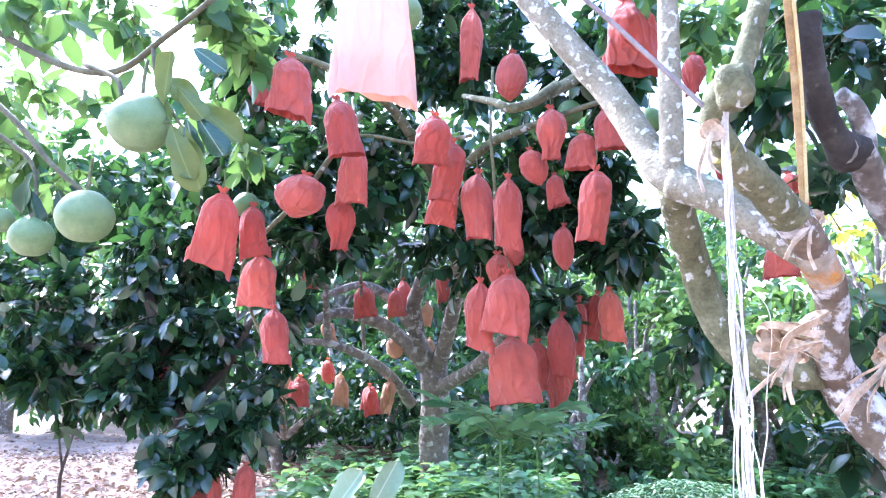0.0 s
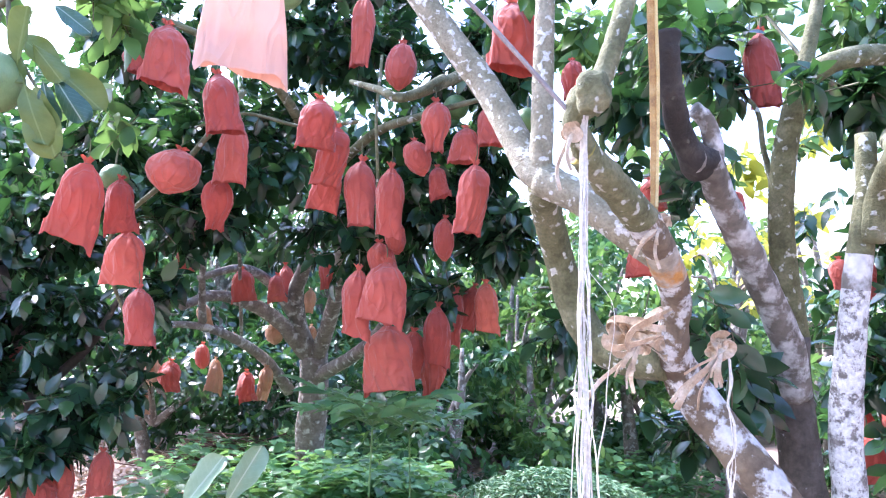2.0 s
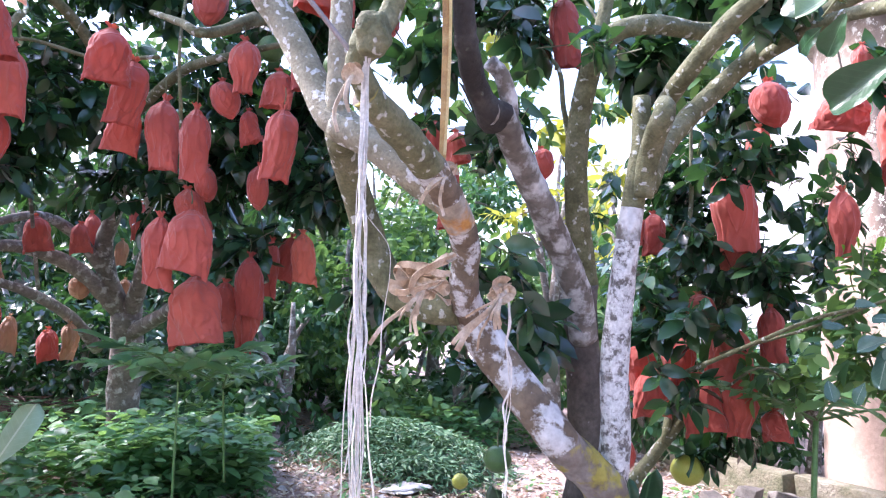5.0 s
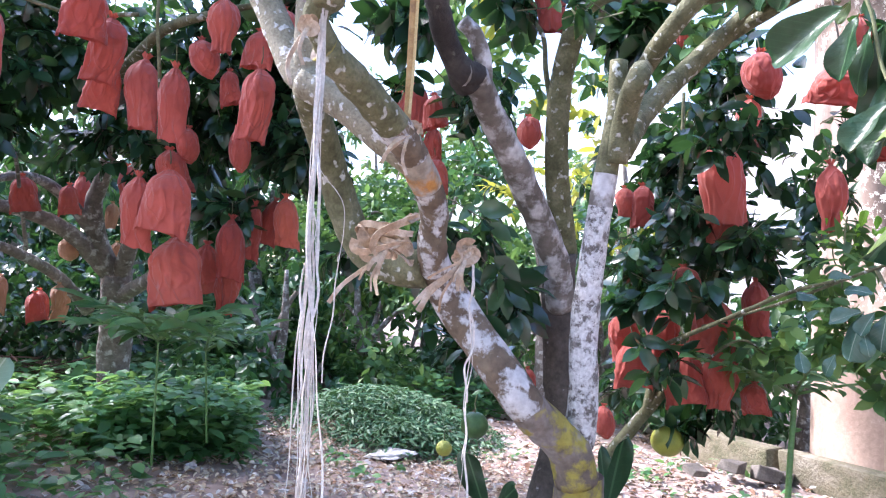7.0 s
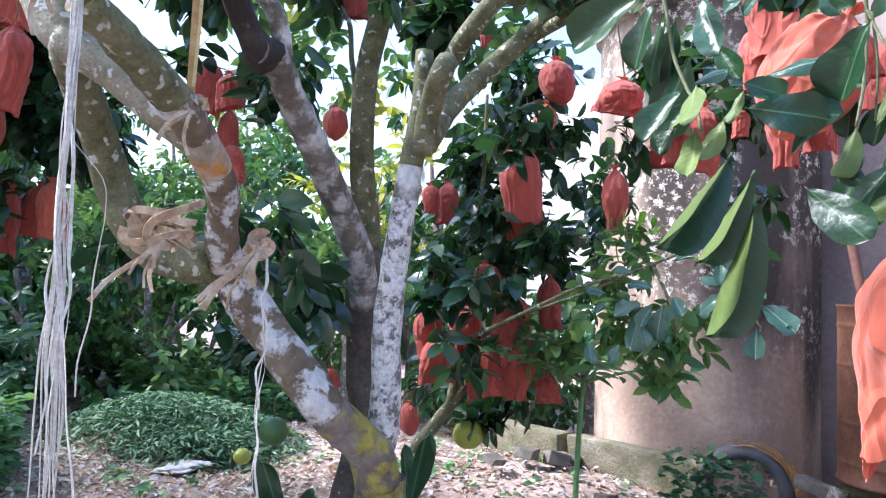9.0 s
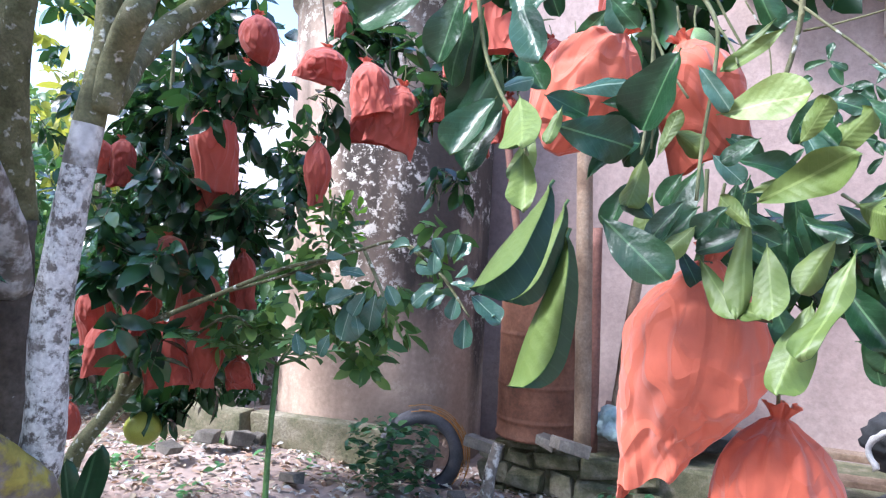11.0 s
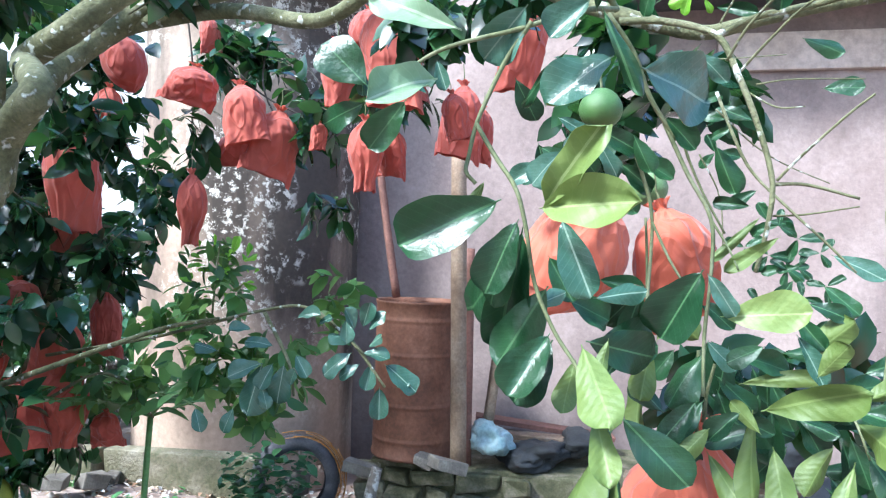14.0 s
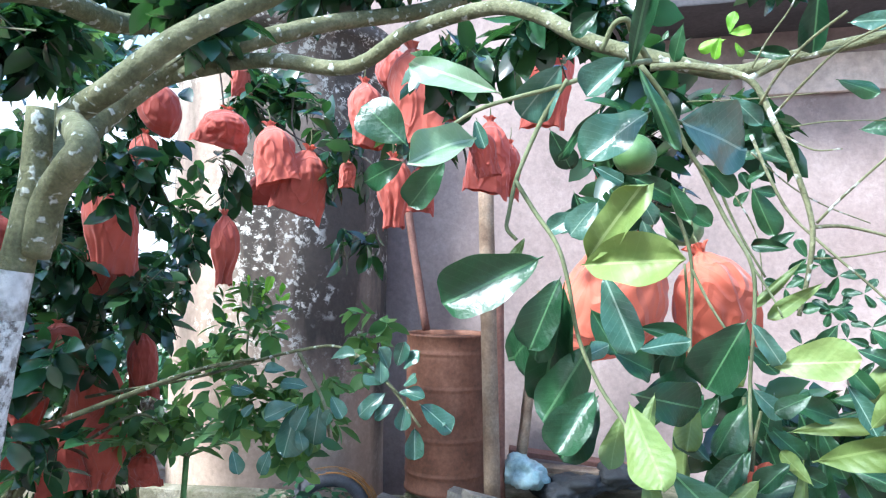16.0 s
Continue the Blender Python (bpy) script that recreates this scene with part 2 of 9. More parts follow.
# Whitened cloth colour: the glow of sun from behind is painted in.
BAG_BACKLIT = cloth("bag_backlit", (0.74, 0.48, 0.37), (0.78, 0.53, 0.42), (0.88, 0.58, 0.45), 0.34)
BAG_TAN = cloth("bag_tan", (0.40, 0.20, 0.10), (0.52, 0.30, 0.17), (0.6, 0.3, 0.15))


# ---- mesh helpers ----
def link(name, mesh, mat, parent=None, label="", smooth=True):
    """Links a mesh as an object with its material, or materials by slot."""
    ob = new(name, mesh)
    for m in mat if isinstance(mat, (list, tuple)) else [mat]:
        if len(mesh.materials) < (len(mat) if isinstance(mat, (list, tuple)) else 1):
            mesh.materials.append(m)
    if smooth:
        mesh.polygons.foreach_set("use_smooth", [True] * len(mesh.polygons))
    ob.parent = parent
    return tagged(ob, label)


def part(name, bm, mat, parent=None, label="", smooth=True):
    """Links a bmesh as one mesh object under a thing or a part."""
    mesh = bpy.data.meshes.new(name)
    bm.to_mesh(mesh)
    bm.free()
    return link(name, mesh, mat, parent, label, smooth)


def thing(name, place=(0, 0, 0), label="", category="", group="", kind=""):
    ob = new(name)
    ob.location = place
    ob.empty_display_size = 0.1
    return tagged(ob, label, category, group, kind)


def local(parent, pts):
    """Points of the world in the thing's own space (things stand unturned until they are copied)."""
    o = parent.location if parent else Vector()
    return [Vector(p) - o for p in pts]


def glide(points, per=6):
    """A smooth line through the points."""
    p = [Vector(v) for v in points]
    p = [2 * p[0] - p[1]] + p + [2 * p[-1] - p[-2]]
    out = []
    for k in range(1, len(p) - 2):
        for i in range(per):
            t = i / per
            a, b, c, d = p[k - 1 : k + 3]
            out.append(0.5 * (2 * b + (c - a) * t + (2 * a - 5 * b + 4 * c - d) * t * t + (3 * b - a - 3 * c + d) * t ** 3))
    return out + [p[-2]]


def tube(bm, points, r0, r1, sides=10, per=6, wobble=0.08, tint=None, bulges=()):
    """A round, uneven limb along a smooth line. tint(s): material slot at s from 0 to 1. bulges: (s, width, factor)."""
    line = glide(points, per)
    n = len(line)
    up = Vector((0.3, 0.2, 1)).normalized()
    rings, side = [], None
    for i, c in enumerate(line):
        ahead = (line[min(i + 1, n - 1)] - line[max(i - 1, 0)]).normalized()
        side = (side - ahead * side.dot(ahead)).normalized() if side else ahead.cross(up).normalized()
        if side.length < 0.5:
            side = ahead.orthogonal().normalized()
        other = ahead.cross(side)
        s = i / (n - 1)
        r = r0 + (r1 - r0) * s
        for at, width, factor in bulges:
            r *= 1 + (factor - 1) * math.exp(-(((s - at) / width) ** 2))
        ring = []
        for k in range(sides):
            a = 2 * math.pi * k / sides
            v = math.cos(a) * side + math.sin(a) * other
            f = 1 + wobble * noise.noise((c + v * r) * (0.55 / max(r, 0.004))) + 0.5 * wobble * noise.noise((c + v * r) * (1.7 / max(r, 0.004)))
            ring.append(bm.verts.new(c + v * r * f))
        rings.append(ring)
    for i in range(n - 1):
        slot = tint(i / (n - 1)) if tint else 0
        for k in range(sides):
            f = bm.faces.new((rings[i][k], rings[i][(k + 1) % sides], rings[i + 1][(k + 1) % sides], rings[i + 1][k]))
            f.material_index = slot
    bm.faces.new(rings[0][::-1])
    bm.faces.new(rings[-1])
    return bm


def ribbon(bm, points, width, per=5, turn=0.0, thick=0.0006):
    """A flat strip that twists by turn radians over its length."""
    line = glide(points, per)
    n = len(line)
    last = None
    for i, c in enumerate(line):
        ahead = (line[min(i + 1, n - 1)] - line[max(i - 1, 0)]).normalized()
        side = ahead.cross(Vector((0.2, 0.9, 0.35))).normalized()
        a = turn * i / (n - 1)
        side = math.cos(a) * side + math.sin(a) * ahead.cross(side)
        out = ahead.cross(side) * thick
        ring = [bm.verts.new(c + side * width / 2 + out), bm.verts.new(c - side * width / 2 + out), bm.verts.new(c - side * width / 2 - out), bm.verts.new(c + side * width / 2 - out)]
        if last:
            for k in range(4):
                bm.faces.new((last[k], last[(k + 1) % 4], ring[(k + 1) % 4], ring[k]))
        last = ring


def box(bm, centre, size, jitter=0.0, bevel=0.0, turn=0.0):
    made = bmesh.ops.create_cube(bm, size=1.0)["verts"]
    m = pose(*centre, 0, 0, turn)
    for v in made:
        v.co = m @ Vector([v.co[k] * size[k] + random.uniform(-jitter, jitter) for k in range(3)])
    if bevel:
        edges = {e for v in made for e in v.link_edges}
        bmesh.ops.bevel(bm, geom=list(edges), offset=bevel, segments=2, affect="EDGES", profile=0.6)
    return bm


def unit(a):
    return a / np.maximum(np.linalg.norm(a, axis=-1, keepdims=True), 1e-9)


def leaves_mesh(name, base, way, face, length, width, droop=0.25, fold=0.25, rows=3):
    """Many small leaves in one mesh: each a folded, drooping blade with a pointed tip."""
    n = len(base)
    way = unit(way)
    across = unit(np.cross(way, face))
    face = np.cross(across, way)
    s = np.linspace(0, 1, rows + 1)
    verts, columns = [], []
    count = 0
    for i, t in enumerate(s):
        mid = base + way * (length * t)[:, None] - face * (droop * length * t * t)[:, None]
        if 0 < i < rows:
            w = (width * 0.5 * math.sin(math.pi * t ** 0.9) ** 0.7)[:, None]
            lift = face * (fold * w)
            verts += [mid - across * w + lift, mid, mid + across * w + lift]
            columns.append((count, count + 1, count + 2))
            count += 3
        else:
            verts.append(mid)
            columns.append((count,))
            count += 1
    v = np.stack(verts, 1).reshape(-1, 3)
    tri = []
    for a, b in zip(columns[:-1], columns[1:]):
        if len(a) == 1:
            tri += [(a[0], b[1], b[0]), (a[0], b[2], b[1])]
        elif len(b) == 1:
            tri += [(a[0], a[1], b[0]), (a[1], a[2], b[0])]
        else:
            for k in (0, 1):
                tri += [(a[k], a[k + 1], b[k + 1]), (a[k], b[k + 1], b[k])]
    tri = np.array(tri)
    faces = (np.arange(n)[:, None, None] * count + tri[None]).reshape(-1)
    return raw_mesh(name, v, faces, 3)


def raw_mesh(name, v, corners, sides):
    mesh = bpy.data.meshes.new(name)
    n = len(corners) // sides
    mesh.vertices.add(len(v))
    mesh.vertices.foreach_set("co", np.asarray(v, np.float32).ravel())
    mesh.loops.add(len(corners))
    mesh.loops.foreach_set("vertex_index", np.asarray(corners, np.int32).ravel())
    mesh.polygons.add(n)
    mesh.polygons.foreach_set("loop_start", np.arange(0, n * sides, sides, dtype=np.int32))
    mesh.update(calc_edges=True)
    mesh.validate()
    return mesh


def sticks_mesh(name, a, b, r):
    """Many thin three-sided twigs from a to b."""
    way = unit(b - a)
    x = unit(np.cross(way, np.array([0.31, 0.2, 0.93])))
    y = np.cross(way, x)
    rings = []
    for end, f in ((a, 1.0), (b, 0.5)):
        for k in range(3):
            q = 2 * math.pi * k / 3
            rings.append(end + (math.cos(q) * x + math.sin(q) * y) * (np.asarray(r) * f)[:, None])
    v = np.stack(rings, 1).reshape(-1, 3)
    quad = np.array([(0, 1, 4, 3), (1, 2, 5, 4), (2, 0, 3, 5)])
    return raw_mesh(name, v, (np.arange(len(a))[:, None, None] * 6 + quad[None]).reshape(-1), 4)


def crown(parent, clumps, leaf=0.115, per_tip=8, mat=None, seed=1, name="crown", rows=4, hang=0.35, label="", twigs=True, hollow=0.35):
    """Leafy shoots filling the clumps (centre, half sizes, number of shoots), as one mesh of leaves and one of twigs."""
    r = np.random.default_rng(seed)
    tips, outs = [], []
    for centre, half, count in clumps:
        d = unit(r.normal(size=(count, 3)))
        reach = hollow + (1 - hollow) * r.random(count) ** 0.6
        reach = reach * (0.86 + 0.28 * np.sin(d[:, 0] * 5 + seed) * np.cos(d[:, 1] * 4 + d[:, 2] * 3))
        tips.append(np.array(centre) + d * reach[:, None] * np.array(half))
        outs.append(unit(d * 0.9 + r.normal(size=(count, 3)) * 0.55 + np.array([0, 0, -hang])))
    tip, out = np.concatenate(tips), np.concatenate(outs)
    n = len(tip)
    k = np.tile(np.arange(per_tip), n)
    T, O = np.repeat(tip, per_tip, 0), np.repeat(out, per_tip, 0)
    X = unit(np.cross(O, np.array([0.2, 0.1, 1.0])))
    Y = np.cross(O, X)
    a = k * 2.4 + np.repeat(r.random(n) * 6.28, per_tip) + r.normal(size=n * per_tip) * 0.3
    spread = 0.55 + 0.6 * r.random(n * per_tip)
    way = unit(O * 0.8 + (np.cos(a)[:, None] * X + np.sin(a)[:, None] * Y) * spread[:, None] + np.array([0, 0, -0.25]) + r.normal(size=(n * per_tip, 3)) * 0.18)
    size = leaf * (0.65 + 0.6 * r.random(n * per_tip))
    back = (k / per_tip)[:, None] * 0.16 * (leaf / 0.115)
    face = unit(np.array([0, 0, 1.0]) + 0.7 * O + r.normal(size=(n * per_tip, 3)) * 0.45)
    o = np.array(parent.location) if parent else np.zeros(3)
    ob = link(name, leaves_mesh(name, T - O * back - o, way, face, size, size * (0.40 + 0.16 * r.random(n * per_tip)), 0.22, 0.22, rows), mat, parent, label)
    if twigs:
        tagged(link("twig_mass", sticks_mesh("twig_mass", tip - out * 0.15 - o + r.normal(size=(n, 3)) * 0.03, tip - o, 0.0022 + 0.0016 * r.random(n)), TWIG, parent), kind="stuff")
    return ob


def leaf_blade(seed, wide=0.5, curl=0.18, fold=0.2, ruffle=0.02):
    """A large leaf of length 1 along y, face up, with a ruffled edge and a notch of a stalk."""
    rr = random.Random(seed)
    bm = bmesh.new()
    rows, cols = 20, 6
    grid = []
    ph = rr.random() * 6
    blunt, base = rr.uniform(0.44, 0.60), rr.uniform(0.58, 0.74)
    for i in range(rows + 1):
        t = i / rows
        q = max(0.0, (t - 0.05) / 0.95)
        w = wide * max(0.014, 0.76 * q ** base * max(0.0, 1 - q ** 3.1) ** blunt)
        row = []
        for k in range(cols + 1):
            u = 2 * k / cols - 1
            quilt = 0.010 * math.sin(30 * q - 9 * abs(u) + ph) * abs(u) * (1 - abs(u) ** 4)
            z = fold * abs(u) ** 1.3 * w * 1.6 - curl * t * t + ruffle * math.sin(t * 9 + ph + u) * u * u * min(1.0, 4 * q) + 0.012 * math.sin(7 * t + 4 * u + ph) + quilt
            x = u * w * (1 + 0.035 * math.sin(15 * t + ph) * (abs(u) == 1))
            row.append(bm.verts.new((x + 0.05 * math.sin(2.2 * t + ph) * t, t, z)))
        grid.append(row)
    for i in range(rows):
        for k in range(cols):
            bm.faces.new((grid[i][k], grid[i][k + 1], grid[i + 1][k + 1], grid[i + 1][k]))
    low = [[bm.verts.new(v.co - Vector((0, 0, 0.006))) for v in row] for row in grid]
    for i in range(rows):
        for k in range(cols):
            bm.faces.new((low[i][k], low[i + 1][k], low[i + 1][k + 1], low[i][k + 1])).material_index = 1
    mesh = bpy.data.meshes.new("leaf")
    bm.to_mesh(mesh)
    bm.free()
    mesh.polygons.foreach_set("use_smooth", [True] * len(mesh.polygons))
    return mesh


BLADES = {}
UNDERSIDE = {"near_leaf_dark": NEAR_PALE, "near_leaf_sheen": NEAR_PALE, "near_leaf_pale": NEAR_PALE, "near_leaf_young": NEAR_YOUNG, "near_leaf_lime": NEAR_LIME, "near_leaf_white": NEAR_WHITE}


def blade(mat, k, wide):
    key = (mat.name, k % 7 if k >= 0 else k, wide)
    if key not in BLADES:
        mesh = leaf_blade(31, wide, 0.02, 0.9, 0.012) if k < 0 else leaf_blade(k % 7 + 31, wide, 0.05 + 0.07 * (k % 3), (0.40, 0.22, 0.12, -0.30, 0.30, 0.05, 0.50)[k % 7], 0.030 + 0.018 * (k % 3))
        mesh.materials.append(mat)
        mesh.materials.append(UNDERSIDE[mat.name])
        BLADES[key] = mesh
    return BLADES[key]


def big_leaf(parent, base, tip, face, mat, k=0, wide=0.5, label=""):
    """One large leaf from its stalk's end to its tip, its upper side turned to face."""
    base, tip = Vector(base), Vector(tip)
    y = (tip - base).normalized()
    x = y.cross(Vector(face)).normalized()
    z = x.cross(y)
    size = (tip - base).length
    o = parent.location if parent else Vector()
    ob = new("leaf", blade(mat, k, wide))
    ob.parent = parent
    ob.matrix_basis = Matrix.Translation(base - o) @ Matrix((x, y, z)).transposed().to_4x4() @ Matrix.Scale(size, 4)
    return tagged(ob, label)


def limb(parent, points, r0, r1, mat, name="limb", label="", **more):
    bm = bmesh.new()
    tube(bm, local(parent, points), r0, r1, **more)
    return part(name, bm, mat, parent, label)


# ---- fruit and fruit bags ----
BAG_SHAPES = {
    # down the bag: share of the height, half width, half depth, shift to the side
    "skirt": [(0, 0.07, 0.06, 0), (0.05, 0.17, 0.15, 0), (0.15, 0.32, 0.30, 0), (0.32, 0.41, 0.38, 0), (0.5, 0.43, 0.34, 0), (0.75, 0.46, 0.25, 0), (1, 0.51, 0.15, 0)],
    "long": [(0, 0.07, 0.06, 0), (0.05, 0.19, 0.17, 0), (0.14, 0.34, 0.32, 0), (0.3, 0.42, 0.40, 0), (0.5, 0.43, 0.38, 0), (0.75, 0.39, 0.25, 0), (1, 0.41, 0.13, 0)],
    "tail": [(0, 0.07, 0.06, 0), (0.06, 0.18, 0.17, 0), (0.16, 0.33, 0.31, 0), (0.34, 0.43, 0.41, 0), (0.52, 0.43, 0.39, 0), (0.68, 0.34, 0.27, 0.03), (0.85, 0.26, 0.15, 0.07), (1, 0.30, 0.10, 0.10)],
    "round": [(0, 0.07, 0.06, 0), (0.05, 0.20, 0.19, 0), (0.16, 0.36, 0.35, 0), (0.35, 0.46, 0.45, 0), (0.58, 0.48, 0.46, 0), (0.8, 0.37, 0.36, 0), (0.93, 0.20, 0.19, 0), (1, 0.05, 0.05, 0)],
    "sheet": [(0, 0.30, 0.20, 0), (0.3, 0.36, 0.21, 0), (0.65, 0.42, 0.15, 0), (1, 0.50, 0.10, 0)],
    "full": [(0, 0.06, 0.06, 0), (0.04, 0.15, 0.14, 0), (0.11, 0.33, 0.31, 0), (0.25, 0.48, 0.45, 0), (0.44, 0.52, 0.47, 0), (0.58, 0.46, 0.39, -0.05), (0.70, 0.38, 0.25, -0.14), (0.85, 0.29, 0.15, -0.22), (1, 0.23, 0.10, -0.27)],
}


def bag_mesh(seed, kind):
    """A cloth sleeve over a fruit, 1 high and about 1 wide, hanging from its tie at the origin: a ruffled end
    above the tie, pleats that fan out over the fruit, long folds below it and a straight open hem."""
    rr = random.Random(seed)
    bm = bmesh.new()
    turns, rings, ruff = 84, 46, 5
    off = Vector((seed * 3.7, seed * 1.3, seed * 0.7))
    table = np.array(BAG_SHAPES[kind])
    steps = np.linspace(0, 1, rings + 1)
    soft = [np.mean([np.interp(np.clip(steps + d, 0, 1), table[:, 0], table[:, k]) for d in (-0.05, -0.025, 0, 0.025, 0.05)], axis=0) for k in (1, 2, 3)]
    side = rr.choice((-1, 1)) if kind != "full" else 1
    lean = (0.0, 0.0) if kind in ("sheet", "full") else (rr.uniform(-0.16, 0.16), rr.uniform(-0.08, 0.08))
    stretch = 1.0 if kind in ("sheet", "full") else rr.uniform(0.92, 1.10)
    pleats = [(rr.uniform(0, 6.28), rr.uniform(0.35, 1.0), rr.uniform(0.12, 0.30), rr.uniform(-0.5, 0.5), rr.uniform(2.0, 5.0)) for _ in range(17)]
    folds = [(rr.uniform(0, 6.28), rr.uniform(0.4, 1.0) * rr.choice((-1, 1, 1)), rr.uniform(-0.7, 0.7), rr.uniform(0.16, 0.42), rr.uniform(0.25, 0.6)) for _ in range(11)]
    creases = [(rr.uniform(0, 6.28), rr.uniform(0.2, 0.9), rr.uniform(0, 3.14), rr.uniform(0.4, 1.0) * rr.choice((-1, 1)), rr.uniform(0.25, 0.7), rr.uniform(0.035, 0.075)) for _ in range(22)]
    slant = 0.02 if kind == "sheet" else rr.uniform(-0.10, 0.10)
    corner = (rr.uniform(0.01, 0.08), rr.uniform(0.01, 0.08))
    fall = {"round": 0.35, "sheet": 0.6, "full": 1.2}.get(kind, 1.0)

    def wrap(d):
        return (d + math.pi) % (2 * math.pi) - math.pi

    grid = []
    for i in range(ruff):
        t = i / ruff
        row = []
        for k in range(turns):
            a = 2 * math.pi * k / turns
            wave = 1 + (1 - t) * (0.35 * math.sin(5 * a + seed) + 0.2 * math.sin(11 * a + 2 * seed))
            r = (0.055 + 0.055 * (1 - t) ** 1.5) * wave
            row.append(bm.verts.new((r * math.cos(a) + 0.03 * (1 - t) * side, 0.8 * r * math.sin(a), 0.10 * (1 - t) + 0.018 * (1 - t) * math.sin(4 * a + seed))))
        grid.append(row)
    for i in range(rings + 1):
        q = steps[i]
        w, depth, shift = (float(v[i]) for v in soft)
        w *= 1 + (stretch - 1) * min(1.0, q * 2)
        row = []
        for k in range(turns):
            a = 2 * math.pi * k / turns
            c, s = math.cos(a), math.sin(a)
            move = 0.0
            for g, amp, wide, bend, fade in pleats:
                move += 0.085 * amp * max(0.0, 1 - abs(wrap(a - g - bend * q)) / wide) * math.exp(-q * fade) * min(1.0, 0.3 + q * 7)
            move -= 0.05 * math.exp(-q * 4) * min(1.0, q * 9)
            for g, amp, bend, wide, start in folds:
                rise = max(0.0, min(1.0, (q - start) * 2.0))
                if rise:
                    move += 0.055 * fall * amp * rise * max(0.0, 1 - abs(wrap(a - g - bend * (q - 0.6))) / wide)
            for g, mid, way, amp, half, wide in creases:
                u, v = wrap(a - g) * 0.45, q - mid
                x, y = u * math.cos(way) + v * math.sin(way), v * math.cos(way) - u * math.sin(way)
                if abs(x) < half * 0.5 and abs(y) < wide:
                    move += (0.055 if kind == "full" else 0.032) * amp * (1 - abs(y) / wide) * (1 - (2 * abs(x) / half) ** 2) * min(1.0, q * 4)
            spot = Vector((c * 0.9, s * 0.9, q * 1.5)) + off
            move += 0.045 * noise.noise(spot * 1.3) * min(1.0, q * 3)
            near, _ = noise.voronoi(spot * 2.2)
            move += 0.05 * (min(1.0, near[1] - near[0]) - 0.4) * fall * min(1.0, q * 3)
            hem = 0.0
            if kind != "round" and q > 0.45:
                hem = (q - 0.45) / 0.55 * (slant * c + 0.035 * noise.noise(spot * 1.8) - corner[c > 0] * abs(c) ** 6 + 0.008 * math.sin(7 * a + seed))
            row.append(bm.verts.new(((w + move) * c + side * shift + lean[0] * q * q, (depth + move) * s + lean[1] * q, -q + hem)))
        grid.append(row)
    if kind != "round":
        grid.append([bm.verts.new((v.co.x * 0.988, v.co.y * 0.97, v.co.z + 0.003)) for v in grid[-1]])
        grid.append([bm.verts.new((v.co.x * 0.955, v.co.y * 0.92, v.co.z + 0.2)) for v in grid[-1]])
    for a, b in zip(grid[:-1], grid[1:]):
        for k in range(turns):
            bm.faces.new((a[k], b[k], b[(k + 1) % turns], a[(k + 1) % turns]))
    if kind == "round":
        bm.faces.new(grid[-1][::-1])
    else:
        for row in grid[-3:-1]:
            for k in range(turns):
                bm.edges.get((row[k], row[(k + 1) % turns])).smooth = False
    mesh = bpy.data.meshes.new("fruit_bag")
    bm.to_mesh(mesh)
    bm.free()
    mesh.polygons.foreach_set("use_smooth", [True] * len(mesh.polygons))
    return mesh


BAGS, BAG_KINDS = {}, ("skirt", "skirt", "long", "skirt", "round", "tail", "long", "skirt", "round", "long", "skirt", "sheet", "full")


def bag(place, width, height, k, mat, turn=0.0, tilt=0.0, label="red cloth fruit bag tied round a hanging pomelo", group="fruit bags on the trees", down=None):
    """A bag that hangs from place; k picks one of thirteen gathered shapes. down: the way it hangs, where it is pushed aside."""
    k %= 13
    key = (k, mat.name)
    m = pose(*place, 0.45 * tilt, 0.3 * tilt, turn)
    if down:
        m = Matrix.Translation(place) @ (-Vector(down)).to_track_quat("Z", "Y").to_matrix().to_4x4() @ pose(0, 0, 0, 0, 0, turn)
    m = m @ Matrix.Diagonal((width, width, height, 1))
    if key in BAGS:
        ob = copy_thing(BAGS[key], m @ Matrix.Diagonal([1 / v for v in BAGS[key].scale] + [1]))
    else:
        mesh = bag_mesh(k + 11, BAG_KINDS[k])
        ob = link("fruit_bag", mesh, mat)
        bm = bmesh.new()
        tube(bm, [(0.075 * math.cos(a), 0.068 * math.sin(a), 0.01 * math.sin(3 * a)) for a in (0, 1.05, 2.1, 3.14, 4.19, 5.24, 6.2)], 0.014, 0.014, 5, 3)
        part("tie", bm, TWIG, ob, "thin dark string tie")
        bm = bmesh.new()
        tube(bm, [(0, 0, -0.12), (0.01, 0, 0.1), (0.0, 0.02, 0.2), (0.03, 0.0, 0.34)], 0.018, 0.013, 5, 3)
        part("stalk", bm, TWIG_GREEN, ob, "green fruit stalk")
        ob.matrix_basis = m
        BAGS[key] = ob
    return tagged(ob, label, "fruit bag", group)


FRUITS = {}


